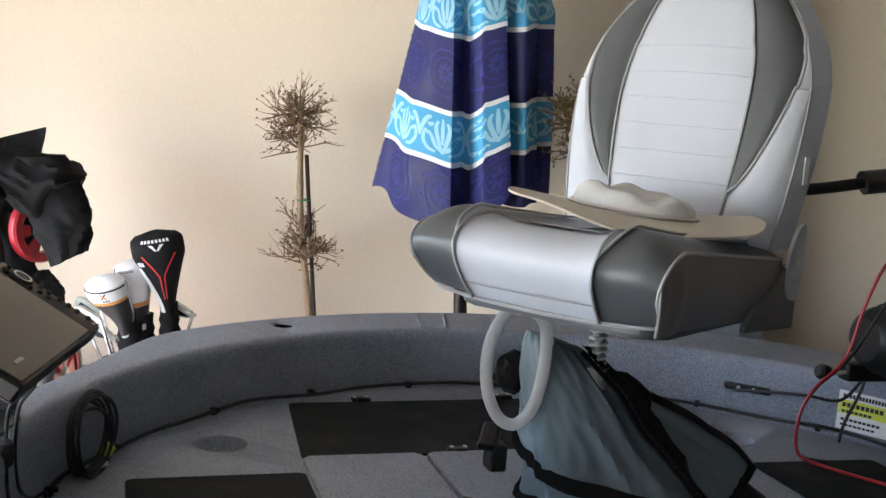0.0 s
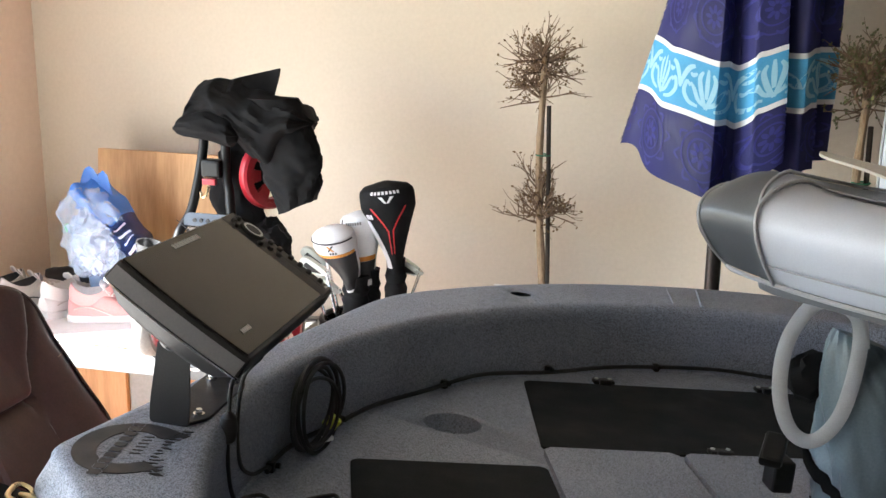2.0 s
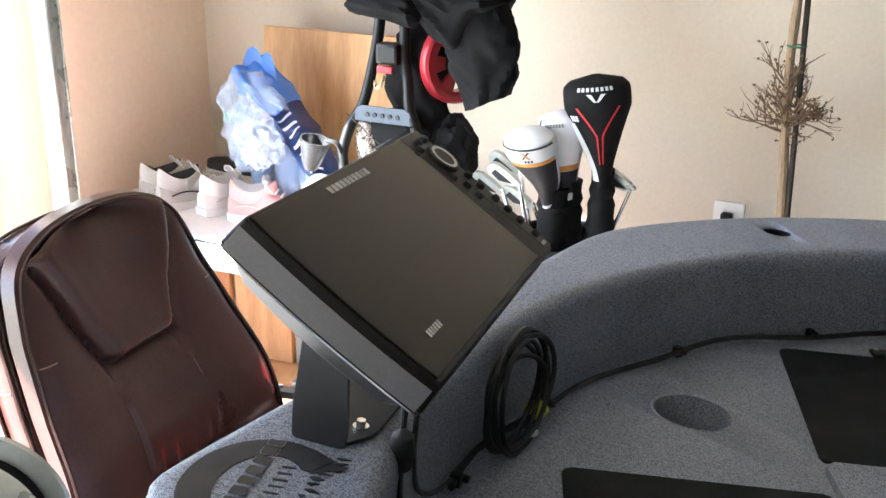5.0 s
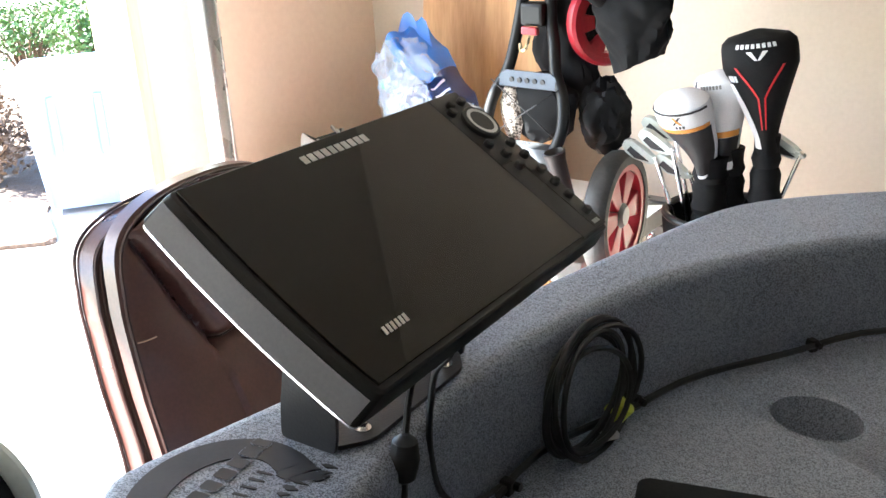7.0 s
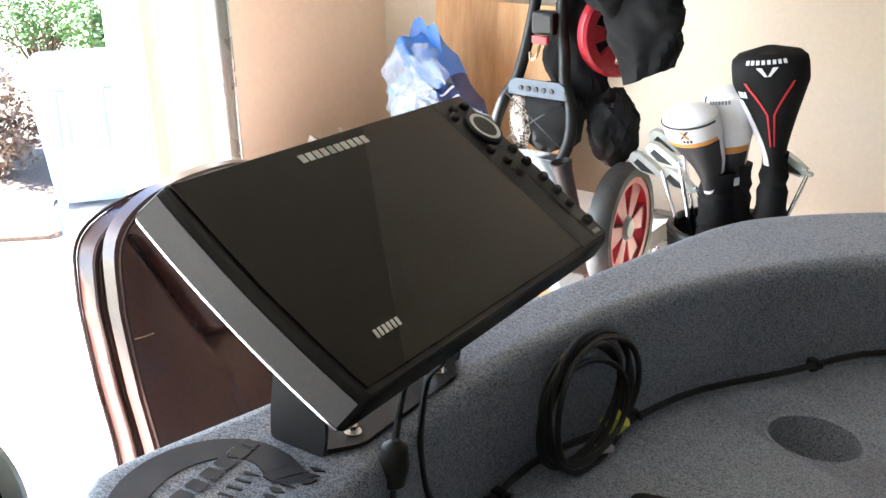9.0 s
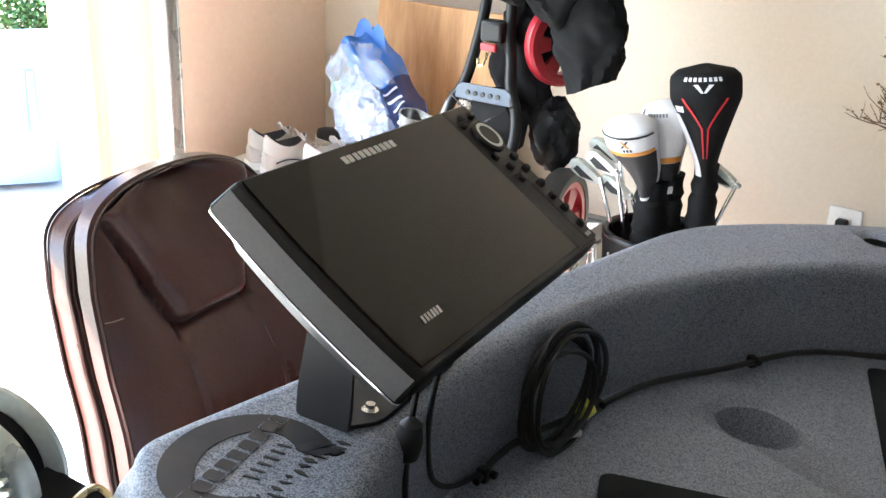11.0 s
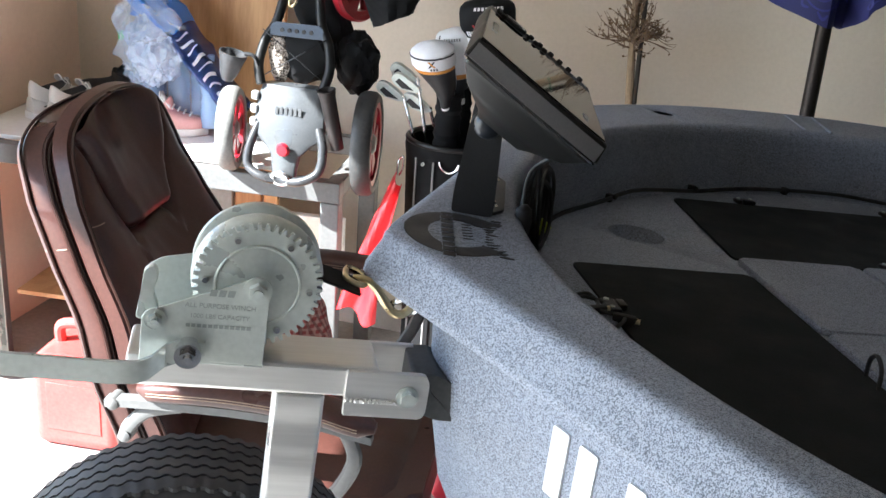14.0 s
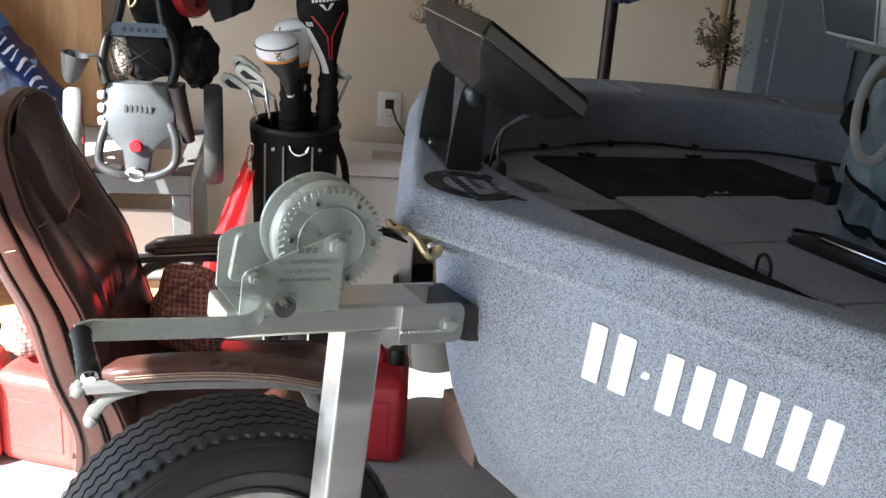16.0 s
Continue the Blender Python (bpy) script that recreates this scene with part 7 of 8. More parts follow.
def folded(b, nx, na, rows, y0, deep, seed, amp):
    """A slack bundle of cloth along x; rows give x, top and bottom; long folds run along it."""
    rings = []
    x0, x1 = rows[0][0], rows[-1][0]
    for i in range(nx + 1):
        x = x0 + (x1 - x0) * i / nx
        top, low = profile(x, rows)
        end = math.sqrt(max(0.0, min(1.0, i / (0.10 * nx), (nx - i) / (0.10 * nx))))
        ring = []
        for j in range(na):
            w = 2 * math.pi * j / na
            c, d = math.cos(w), math.sin(w)
            q = Vector((x * 5.5 + 1.3 * d + seed, c * 1.5 + 2.0 * x, d * 1.5 - 4.5 * x))
            n1 = 0.30 - abs(noise.noise(q)) * 1.5
            n2 = 0.30 - abs(noise.noise(q * 2.3 + Vector((4, 1, seed)))) * 1.5
            k = 1 + end * (amp * n1 + 0.2 * amp * n2)
            ring.append(Vector((x + 0.008 * n1, y0 + deep * end * c * k, (top + low) / 2 + (top - low) / 2 * end * d * (1 + (k - 1) * 0.55))))
        rings.append(ring)
    loft(b, rings)


bm = bmnew(); folded(bm, 90, 72, [(-0.082, 0.700, 0.645), (-0.058, 0.728, 0.636), (-0.022, 0.775, 0.630), (0.02, 0.782, 0.625), (0.07, 0.775, 0.618), (0.13, 0.752, 0.570), (0.18, 0.738, 0.545), (0.25, 0.718, 0.630), (0.290, 0.692, 0.655)], 0.090, 0.088, 2.0, 0.30); part("body", bm, JACKET, jacket)
bm = bmnew(); folded(bm, 60, 48, [(-0.076, 0.668, 0.640), (-0.04, 0.690, 0.630), (0.02, 0.700, 0.622), (0.07, 0.690, 0.612), (0.11, 0.670, 0.610)], 0.008, 0.034, 9.0, 0.30); part("hem_fold", bm, JACKET, jacket)


def sleeve_skin(u, v):
    """u round the sleeve, v down it."""
    w = 2 * math.pi * u
    q = Vector((math.cos(w) * 1.1 + 4.0, math.sin(w) * 1.1 + 2.2 * v, 3.2 * v - 0.7 * math.cos(w)))
    k = 1.04 + 0.22 * (0.3 - abs(noise.noise(q)) * 1.5) + 0.09 * (0.3 - abs(noise.noise(q * 2.4)) * 1.5)
    hw = 0.066 + 0.012 * math.sin(math.pi * v) - 0.022 * max(0, v - 0.70) / 0.30
    return Vector((0.175 + 0.072 * math.sin(1.4 * v) + hw * k * math.cos(w), 0.075 + 0.042 * k * math.sin(w), 0.735 - 0.285 * v + 0.022 * math.cos(w) * v))


def collar_flap(u, v):
    """A stiff flap that stands up to a point."""
    ridge = 0.016 * math.sin(7 * u + 2 * v) * v
    return Vector((-0.005 + 0.182 * u + 0.004 * v, 0.060 + 0.02 * u + 0.025 * v + ridge, 0.742 - 0.012 * u + v * (0.014 + 0.066 * u ** 0.8)))


bm = bmnew(); sheet(bm, 48, 60, sleeve_skin, 0.004); part("sleeve", bm, JACKET, jacket)
bm = bmnew(); sheet(bm, 30, 16, collar_flap, 0.006); part("collar", bm, JACKET, jacket)
bm = bmnew(); sheet(bm, 24, 12, lambda u, v: Vector((-0.010 + 0.100 * u, 0.045 + 0.03 * v + 0.008 * math.sin(14 * u), 0.752 + v * (0.012 + 0.020 * u)))  , 0.006); part("collar_stand", bm, JACKET, jacket)
bm = bmnew(); box(bm, (-0.020, 0.010, 0.722), (-0.008, 0.015, 0.726), 0.0015); part("zip_pull", bm, STEEL, jacket, "small steel zip pull")

# ---- the golf bag and clubs ----
GB = pose(-0.793, 3.22, 0.0, 0, 0, 0)
gbag = thing("golf_bag", "black golf bag standing by the wall", "golf bag", GB)
bm = bmnew()
rings = []
for z, r in ((0.0, 0.105), (0.01, 0.112), (0.30, 0.112), (0.60, 0.116), (0.78, 0.120), (0.82, 0.124), (0.838, 0.122)):
    rings.append([Vector((r * 1.04 * math.cos(a) * (1 + 0.03 * math.sin(3 * a + z * 5)), r * 0.98 * math.sin(a), z)) for a in (2 * math.pi * j / 40 for j in range(40))])
loft(bm, rings, caps=False)
bm.faces.new([bm.verts.new(p) for p in rings[0]][::-1])
part("body", bm, BLACKCLOTH, gbag)
bm = bmnew(); tube(bm, [(0.125 * math.cos(a), 0.118 * math.sin(a), 0.838) for a in (2 * math.pi * j / 40 for j in range(40))], 0.008, 8, closed=True); part("top_collar", bm, DEVICE, gbag, "padded black top collar")
bm = bmnew(); lathe(bm, [(0.0, 0.74), (0.11, 0.76)], 24); part("divider", bm, DARKLINING, gbag)
for x in (-0.075, -0.02, 0.06):
    bm = bmnew(); y = -math.sqrt(0.118 ** 2 - x * x) - 0.003
    tube(bm, [(x, y, 0.12), (x, y - 0.002, 0.45), (x, y - 0.003, 0.80)], 0.003, 5); part("piping", bm, GREY_METAL, gbag)
bm = bmnew(); tube(bm, smooth_path([(0.024 + 0.026 * math.cos(a), -0.124, 0.805 + 0.026 * math.sin(a)) for a in (math.pi + math.pi * j / 8 for j in range(9))], 3), 0.0032, 8); part("towel_ring", bm, CHROME, gbag, "chrome towel ring")
bm = bmnew(); tube(bm, smooth_path([(0.118, -0.02, 0.80), (0.150, -0.05, 0.72), (0.155, -0.07, 0.58), (0.125, -0.06, 0.45)], 6), 0.014, 6, flat=0.3, up=(0.7, -0.7, 0)); part("strap", bm, BLACKCLOTH, gbag)
for x in (-0.05, 0.045, 0.08):
    bm = bmnew(); y = -math.sqrt(0.122 ** 2 - x * x) - 0.004; cyl(bm, (x, y, 0.79), (x, y - 0.004, 0.79), 0.005, n=10); part("stud", bm, STEEL, gbag)
hood = thing("red_rain_hood", "bright red nylon rain hood clipped beside the golf bag", "rain hood", GB)
bm = bmnew(); sheet(bm, 14, 22, lambda a, b: Vector((-0.115 - 0.115 * b * (1 - 0.25 * b) - 0.02 + 0.13 * a * (0.3 + 0.7 * b) - 0.06 * b, -0.10 - 0.05 * a + 0.016 * math.sin(9 * a + 4 * b), 0.74 - 0.42 * b + 0.015 * math.sin(6 * a))), 0.002); part("cloth", bm, REDCLOTH, hood)
bm = bmnew(); tube(bm, smooth_path([(-0.125, -0.10, 0.745), (-0.120, -0.105, 0.785), (-0.108, -0.106, 0.80), (-0.108, -0.104, 0.77), (-0.118, -0.102, 0.745)], 5), 0.0028, 6); part("clip", bm, CHROME, hood, "steel carabiner clip")


def club(name, label, base, tip, build, mat=STEEL):
    t = thing(name, label, "golf club", GB, "clubs in the bag")
    b = bmnew(); cyl(b, base, tip, 0.0048, n=8); part("shaft", b, CHROME, t)
    build(t, Vector(tip))
    return t


def iron(t, p):
    b = bmnew()
    prism(b, corner_round([(-0.012, -0.010), (0.020, 0.012), (0.055, 0.030), (0.075, 0.020), (0.076, 0.000), (0.050, -0.016), (0.012, -0.020)], 0.008, 3), -0.006, 0.006, 0.003, Matrix.Translation(p) @ Matrix.Rotation(radians(180), 4, "Z") @ Matrix.Rotation(radians(72), 4, "X") @ Matrix.Rotation(radians(8), 4, "Z"))
    part("head", b, STEEL, t, "polished iron head")
    b = bmnew(); prism(b, [(0.012, -0.012), (0.055, 0.014), (0.064, 0.002), (0.045, -0.013)], -0.0074, -0.0061, 0, Matrix.Translation(p) @ Matrix.Rotation(radians(180), 4, "Z") @ Matrix.Rotation(radians(72), 4, "X") @ Matrix.Rotation(radians(8), 4, "Z"))
    part("cavity", b, DECAL, t)


for base, tip in (((-0.075, -0.03, 0.745), (-0.130, -0.065, 0.955)), ((-0.050, -0.04, 0.745), (-0.085, -0.075, 0.985)), ((-0.06, 0.0, 0.745), (-0.105, -0.03, 1.000)), ((-0.03, 0.03, 0.745), (-0.06, -0.05, 0.930)), ((0.06, 0.03, 0.745), (0.150, 0.02, 0.985))):
    club("iron", "polished golf iron in the bag", base, tip, iron)


def cover(base, length, w, d, mat, label, lean, yaw, panels, skew=0.0, nod=0.0):
    t = thing("club_headcover", label, "headcover", GB @ Matrix.Translation(base) @ Matrix.Rotation(radians(nod), 4, "X") @ Matrix.Rotation(radians(yaw), 4, "Z") @ Matrix.Rotation(radians(lean), 4, "Y"), "clubs in the bag")
    def hull2(k, f=1.0):
        prof = 0.30 + 0.70 * max(0.0, min(1, (k - 0.12) / 0.60)) ** 1.15
        cap = math.sqrt(max(0.0, 1 - (max(0.0, k - 0.86) / 0.14) ** 2.4))
        return w * prof * cap * f, d * (0.55 + 0.45 * prof) * cap * f
    b = bmnew()
    rings = []
    for i in range(22):
        k = i / 21 * 0.999
        a1, b1 = hull2(k)
        ease = max(0.0, min(1.0, (k - 0.25) / 0.5))
        rings.append([Vector((a1 * math.cos(q) + skew * ease * ease * (3 - 2 * ease), b1 * math.sin(q), length * k)) for q in (2 * math.pi * j / 28 for j in range(28))])
    loft(b, rings); part("shell", b, mat, t, label.split(" headcover")[0] + " shell")
    for nm, m2, k0, k1, q0, q1, lab in panels:
        b = bmnew()
        def f(a, c):
            k = k0 + (k1 - k0) * c
            q = radians(q0(c) + (q1(c) - q0(c)) * a)
            a1, b1 = hull2(k, 1.035)
            ease = max(0.0, min(1.0, (k - 0.25) / 0.5))
            return Vector((a1 * math.cos(q) + skew * ease * ease * (3 - 2 * ease), b1 * math.sin(q), length * k))
        sheet(b, 8, 14, f, 0.0012); part(nm, b, m2, t, lab)
    return t


K = lambda v: (lambda c: v)
cover((0.092, -0.01, 0.985), 0.245, 0.073, 0.050, BLACKCLOTH, "black driver headcover with red stripes", -7, 20,
      [("red_stripe", REDCLOTH, 0.22, 0.74, lambda c: 263 - 60 * max(0, c - 0.50), lambda c: 267 - 60 * max(0, c - 0.50), "red stripe"), ("red_stripe", REDCLOTH, 0.22, 0.74, lambda c: 277 + 60 * max(0, c - 0.50), lambda c: 281 + 60 * max(0, c - 0.50), "red stripe"),
       ("white_panel", OFFWHITE, 0.06, 0.60, lambda c: 200, lambda c: 250 - 34 * c, "white side panel"), ("chevron", OFFWHITE, 0.79, 0.86, lambda c: 266 - 12 * c, lambda c: 270 - 8 * c, "white chevron"), ("chevron", OFFWHITE, 0.79, 0.86, lambda c: 270 + 8 * c, lambda c: 274 + 12 * c, "white chevron")]
      + [("maker_bar", OFFWHITE, 0.885, 0.918, K(238 + 8 * i), K(243 + 8 * i), "white lettering bar") for i in range(8)] + [("side_bar", OFFWHITE, 0.62, 0.67, K(213 + 7 * i), K(217.5 + 7 * i), "white lettering bar") for i in range(3)])
cover((0.018, -0.02, 0.945), 0.200, 0.054, 0.046, OFFWHITE, "white fairway wood headcover with an orange edge", -9, 4, [("orange_edge", ORANGE, 0.34, 0.40, K(190), K(350), "orange edge"), ("dark_base", DECAL, 0.08, 0.335, K(185), K(355), "black lower panel"), ("seam", DECAL, 0.34, 0.92, K(226), K(230), "dark seam")] + [("maker_bar", GREY_METAL, 0.84, 0.88, K(245 + 7 * i), K(249.5 + 7 * i), "grey lettering bar") for i in range(7)], 0.0)
cover((-0.006, -0.065, 0.945), 0.178, 0.059, 0.048, OFFWHITE, "white hybrid headcover with an orange edge", -6, 0, [("orange_edge", ORANGE, 0.635, 0.68, K(190), K(350), "orange edge"), ("dark_base", DECAL, 0.04, 0.63, K(185), K(355), "black lower panel"), ("mark", DECAL, 0.75, 0.84, lambda c: 270 + 14 * c, lambda c: 275 + 14 * c, "dark printed mark"), ("mark", ORANGE, 0.75, 0.84, lambda c: 284 - 14 * c, lambda c: 289 - 14 * c, "orange printed mark"), ("dark_trim", DECAL, 0.86, 0.885, K(190), K(350), "dark seam")] + [("mark_bar", DECAL, 0.70, 0.73, K(275 + 7 * i), K(279 + 7 * i), "dark lettering bar") for i in range(3)], -0.022, 18)
for x, y, z0, z1, r0, r1 in ((0.090, -0.01, 0.76, 1.02, 0.040, 0.024), (0.016, -0.015, 0.76, 0.985, 0.034, 0.026), (-0.006, -0.058, 0.76, 0.975, 0.036, 0.034)):
    bm = bmnew()
    rings = [[Vector((x + (r0 + (r1 - r0) * k + 0.003 * math.sin(k * 40)) * math.cos(a), y + (r0 + (r1 - r0) * k + 0.003 * math.sin(k * 40)) * math.sin(a), z0 + (z1 - z0) * k)) for a in (2 * math.pi * j / 16 for j in range(16))] for k in (i / 16 for i in range(17))]
    loft(bm, rings); solid("headcover_sock", bm, BLACKCLOTH, "black ribbed sock of a club headcover", "headcover", GB, "clubs in the bag")

# ---- trees in pots ----
def topiary(label, x, y, z_mid, z_top, r_mid, r_top, lean, leaves, seed):
    rnd = random.Random(seed)
    t = thing("potted_tree", label, "potted tree", pose(x, y, 0))
    b = bmnew(); lathe(b, [(0.0, 0.0), (0.10, 0.0), (0.135, 0.26), (0.145, 0.265), (0.145, 0.29), (0.13, 0.29), (0.125, 0.25), (0.0, 0.25)], 28); part("pot", b, surface("black_pot%d" % seed, (0.010, 0.010, 0.010), (0.02, 0.02, 0.019), 0.6), t, "black nursery pot")
    b = bmnew(); pts = [(lean * z / 1.6 + 0.006 * math.sin(z * 9), 0.004 * math.cos(z * 7), z) for z in (0.22 + (z_top - 0.2) * i / 24 for i in range(25))]
    tube(b, pts, [0.0135 - 0.0045 * i / 24 + 0.0012 * math.sin(i * 2.3) for i in range(25)], 9); part("trunk", b, BARK, t, "pale peeling trunk")
    b = bmnew(); cyl(b, (0.024 + lean * 0.15, 0.006, 0.2), (0.018 + lean * (z_top - 0.12) / 1.6, 0.004, z_top - 0.12), 0.0062, n=8); part("stake", b, STAKE, t, "dark wooden support stake")
    b = bmnew(); tube(b, [(lean * 0.85 + 0.008 + 0.02 * math.cos(a), -0.006 + 0.018 * math.sin(a), z_top - 0.25) for a in (2 * math.pi * j / 12 for j in range(12))], 0.0022, 5, closed=True); part("tie", b, surface("green_tie%d" % seed, (0.01, 0.10, 0.05), (0.02, 0.16, 0.08), 0.6), t, "green plant tie")
    tw, lf = bmnew(), bmnew()
    def branch(p, d, ln, r, depth):
        q = [p]
        dd = d.copy()
        for i in range(4):
            dd = (dd + Vector((rnd.uniform(-1, 1), rnd.uniform(-1, 1), rnd.uniform(-0.7, 1))) * 0.22).normalized()
            q.append(q[-1] + dd * ln / 4)
        tube(tw, q, [r, r * 0.85, r * 0.7, r * 0.55, r * 0.4], 4)
        if depth > 0:
            for i in range(rnd.choice((2, 3, 3))):
                s = rnd.choice(q[1:4])
                branch(s, (dd + Vector((rnd.uniform(-1, 1), rnd.uniform(-1, 1), rnd.uniform(-0.6, 1))) * 0.9).normalized(), ln * rnd.uniform(0.45, 0.75), r * 0.6, depth - 1)
        else:
            for i in range(leaves):
                c = rnd.choice(q[2:])
                n1 = Vector((rnd.uniform(-1, 1), rnd.uniform(-1, 1), rnd.uniform(-1, 1))).normalized() * rnd.uniform(0.006, 0.012)
                n2 = n1.orthogonal().normalized() * 0.004
                lf.faces.new([lf.verts.new(v) for v in (c, c + n1 * 0.5 + n2, c + n1, c + n1 * 0.5 - n2)])
    for zc, rad, cnt in ((z_mid, r_mid, 44), (z_top, r_top, 62)):
        for i in range(cnt):
            a, zz = rnd.uniform(0, 2 * math.pi), rnd.uniform(-0.75, 1.5)
            hgt = zc + rad * rnd.uniform(-0.8, 0.55) if zc == z_top else zc + rad * rnd.uniform(-0.5, 0.4)
            p = Vector((lean * hgt / 1.6, 0, min(hgt, z_top)))
            d = Vector((math.cos(a), math.sin(a), zz * 0.9 + 0.1)).normalized()
            branch(p, d, rad * rnd.uniform(0.45, 0.85), 0.0027, 2 if i % 2 else 1)
    tagged(part("twig_growth", tw, TWIG, t, "bare brown twigs"), "bare brown twigs", kind="stuff")
    part("leaves", lf, DRYLEAF if leaves < 2 else OLIVELEAF, t, "few curled dry leaves")
    return t


topiary("dead potted tree with two balls of bare twigs", -0.345, 3.42, 1.150, 1.54, 0.125, 0.14, -0.03, 1, 3)
topiary("dried potted tree with olive leaves by the wall", 0.44, 3.30, 1.12, 1.54, 0.095, 0.12, -0.02, 3, 8)

# ---- the patio umbrella ----
UMB = pose(0.105, 3.36, 0, 0, 0, 0)
umb = thing("patio_umbrella", "closed navy patio umbrella with aqua printed bands", "umbrella", UMB)
bm = bmnew(); cyl(bm, (0, 0, 0.04), (0, 0, 2.45), 0.019, n=20); part("pole", bm, surface("bronze_pole", (0.025, 0.02, 0.018), (0.04, 0.032, 0.028), 0.4, 0.6), umb, "dark bronze pole")
bm = bmnew(); lathe(bm, [(0.0, 0.0), (0.22, 0.0), (0.22, 0.03), (0.20, 0.045), (0.05, 0.06), (0.03, 0.16), (0.0, 0.16)], 32); part("base", bm, DEVICE, umb)
ZLO, ZHI = 1.345, 2.42


def lerps(w, rows):
    """Smooth steps between (w, value) rows that close after a full turn."""
    w %= 2 * math.pi
    rows = rows + [(rows[0][0] + 2 * math.pi, rows[0][1])]
    if w < rows[0][0]:
        w += 2 * math.pi
    for (w0, v0), (w1, v1) in zip(rows, rows[1:]):
        if w <= w1:
            t = (w - w0) / (w1 - w0)
            return v0 + (v1 - v0) * t * t * (3 - 2 * t)
    return rows[0][1]


PLEATS = [(0.0, 0.97), (0.35, 0.70), (0.8, 0.98), (1.3, 0.62), (1.8, 0.95), (2.3, 0.66), (2.75, 0.92), (3.14, 0.96), (3.7, 0.88), (4.3, 0.88), (4.66, 0.86), (4.80, 0.42), (4.98, 0.46), (5.06, 0.92), (5.36, 0.95), (5.48, 0.55), (5.62, 0.92), (5.90, 0.90), (6.02, 0.62)]
SKEW = [(0.0, -0.025), (1.5, 0.0), (2.6, 0.012), (3.25, 0.006), (4.0, -0.026), (4.72, -0.066), (4.98, -0.078), (5.10, -0.032), (5.42, -0.010), (5.56, -0.040), (5.8, -0.020)]


def fold(a, z):
    """The gathered canopy: a round it, z the height of the print before the cloth hangs askew."""
    k = (ZHI - z) / (ZHI - ZLO)
    w = 2 * math.pi * a
    left, right = max(0.03, 0.262 - 0.30 * (1 - k)), 0.25 * min(1.0, k / 0.55) ** 0.8
    side = 0.5 - 0.5 * math.cos(w)
    r = (right + (left - right) * side) * (1 - (1 - lerps(w, PLEATS)) * min(1.0, k * 1.6))
    r *= 1 - 0.02 * math.sin(9 * w + 7 * k) * k
    return Vector((0.006 + r * math.cos(w), r * 0.72 * math.sin(w), z + lerps(w, SKEW) * k - 0.045 * k ** 10 * math.exp(-((w - 4.5) / 0.6) ** 2) + 0.010 * k ** 6 * math.cos(7 * w)))


def band(name, z0, z1, mat, label, off=0.0, nz=10):
    b = bmnew()
    n2 = 240
    g2 = []
    for i in range(nz + 1):
        z = z0 + (z1 - z0) * i / nz
        row = []
        for j in range(n2):
            p = fold(j / n2, z)
            row.append(b.verts.new(p + Vector((p.x - 0.006, p.y, 0)).normalized() * off))
        g2.append(row)
    for i in range(nz):
        for j in range(n2):
            b.faces.new((g2[i][j], g2[i][(j + 1) % n2], g2[i + 1][(j + 1) % n2], g2[i + 1][j]))
    return part(name, b, mat, umb, label)


band("canopy", ZLO, ZHI, NAVY, "navy printed canopy cloth", nz=40)
for z0, z1 in ((1.492, 1.600), (1.80, 1.895)):
    bnd = band("print_band", z0, z1, AQUA, "aqua band with pale scroll print", 0.0022)
    for e0, e1 in ((z0 - 0.012, z0), (z1, z1 + 0.012)):
        band("white_edge", e0, e1, OFFWHITE, "white edge stripe", 0.0026, 2)


def on_cloth(a, z, off):
    p = fold(a, z)
    return p + Vector((p.x - 0.006, p.y, 0)).normalized() * off


def scroll(pts, width, mat, name, off):
    """A flat printed stroke lying on the cloth along (a, z) points."""
    b = bmnew()
    pts2 = smooth_path([Vector((p[0], p[1] * 0.7, 0)) for p in pts], 5)
    L, R2 = [], []
    for i, p in enumerate(pts2):
        q0, q1 = pts2[max(i - 1, 0)], pts2[min(i + 1, len(pts2) - 1)]
        d = q1 - q0
        d = Vector((d.x * 1.2, d.y / 0.7, 0))
        d = d.normalized() if d.length else Vector((1, 0, 0))
        wd = width * (0.35 + 0.65 * math.sin(math.pi * (0.1 + 0.85 * i / (len(pts2) - 1))))
        for side, acc in ((1, L), (-1, R2)):
            acc.append(b.verts.new(on_cloth(p.x - side * d.y * wd / 1.2, p.y / 0.7 + side * d.x * wd, off)))
    for i in range(len(L) - 1):
        b.faces.new((L[i], L[i + 1], R2[i + 1], R2[i]))
    part(name, b, mat, umb)


for zb in (1.546, 1.848):
    for k in range(9):
        a0 = (k + 0.5) / 9
        motif = []
        for sgn in (-1, 1):       # a palmette between two scrolls that run on to the next one
            motif += [([(0.0, -0.040), (sgn * 0.010, -0.012), (sgn * 0.016, 0.018), (sgn * 0.010, 0.034)], 0.0058),
                      ([(0.0, -0.036), (sgn * 0.016, -0.026), (sgn * 0.026, -0.006), (sgn * 0.034, 0.004)], 0.0050),
                      ([(sgn * 0.016, -0.040), (sgn * 0.034, -0.036), (sgn * 0.046, -0.018), (sgn * 0.042, 0.004), (sgn * 0.034, -0.004)], 0.0050),
                      ([(sgn * 0.028, 0.040), (sgn * 0.040, 0.032), (sgn * 0.050, 0.012), (sgn * 0.0555, -0.012)], 0.0060),
                      ([(sgn * 0.022, 0.026), (sgn * 0.030, 0.020), (sgn * 0.036, 0.024)], 0.0045)]
        motif += [([(0.0, -0.020), (0.0, 0.010), (0.0, 0.042)], 0.0055)]
        for pts, wd in motif:
            scroll([(a0 + x, zb + y) for x, y in pts], wd, PALE, "scroll_print", 0.0034)
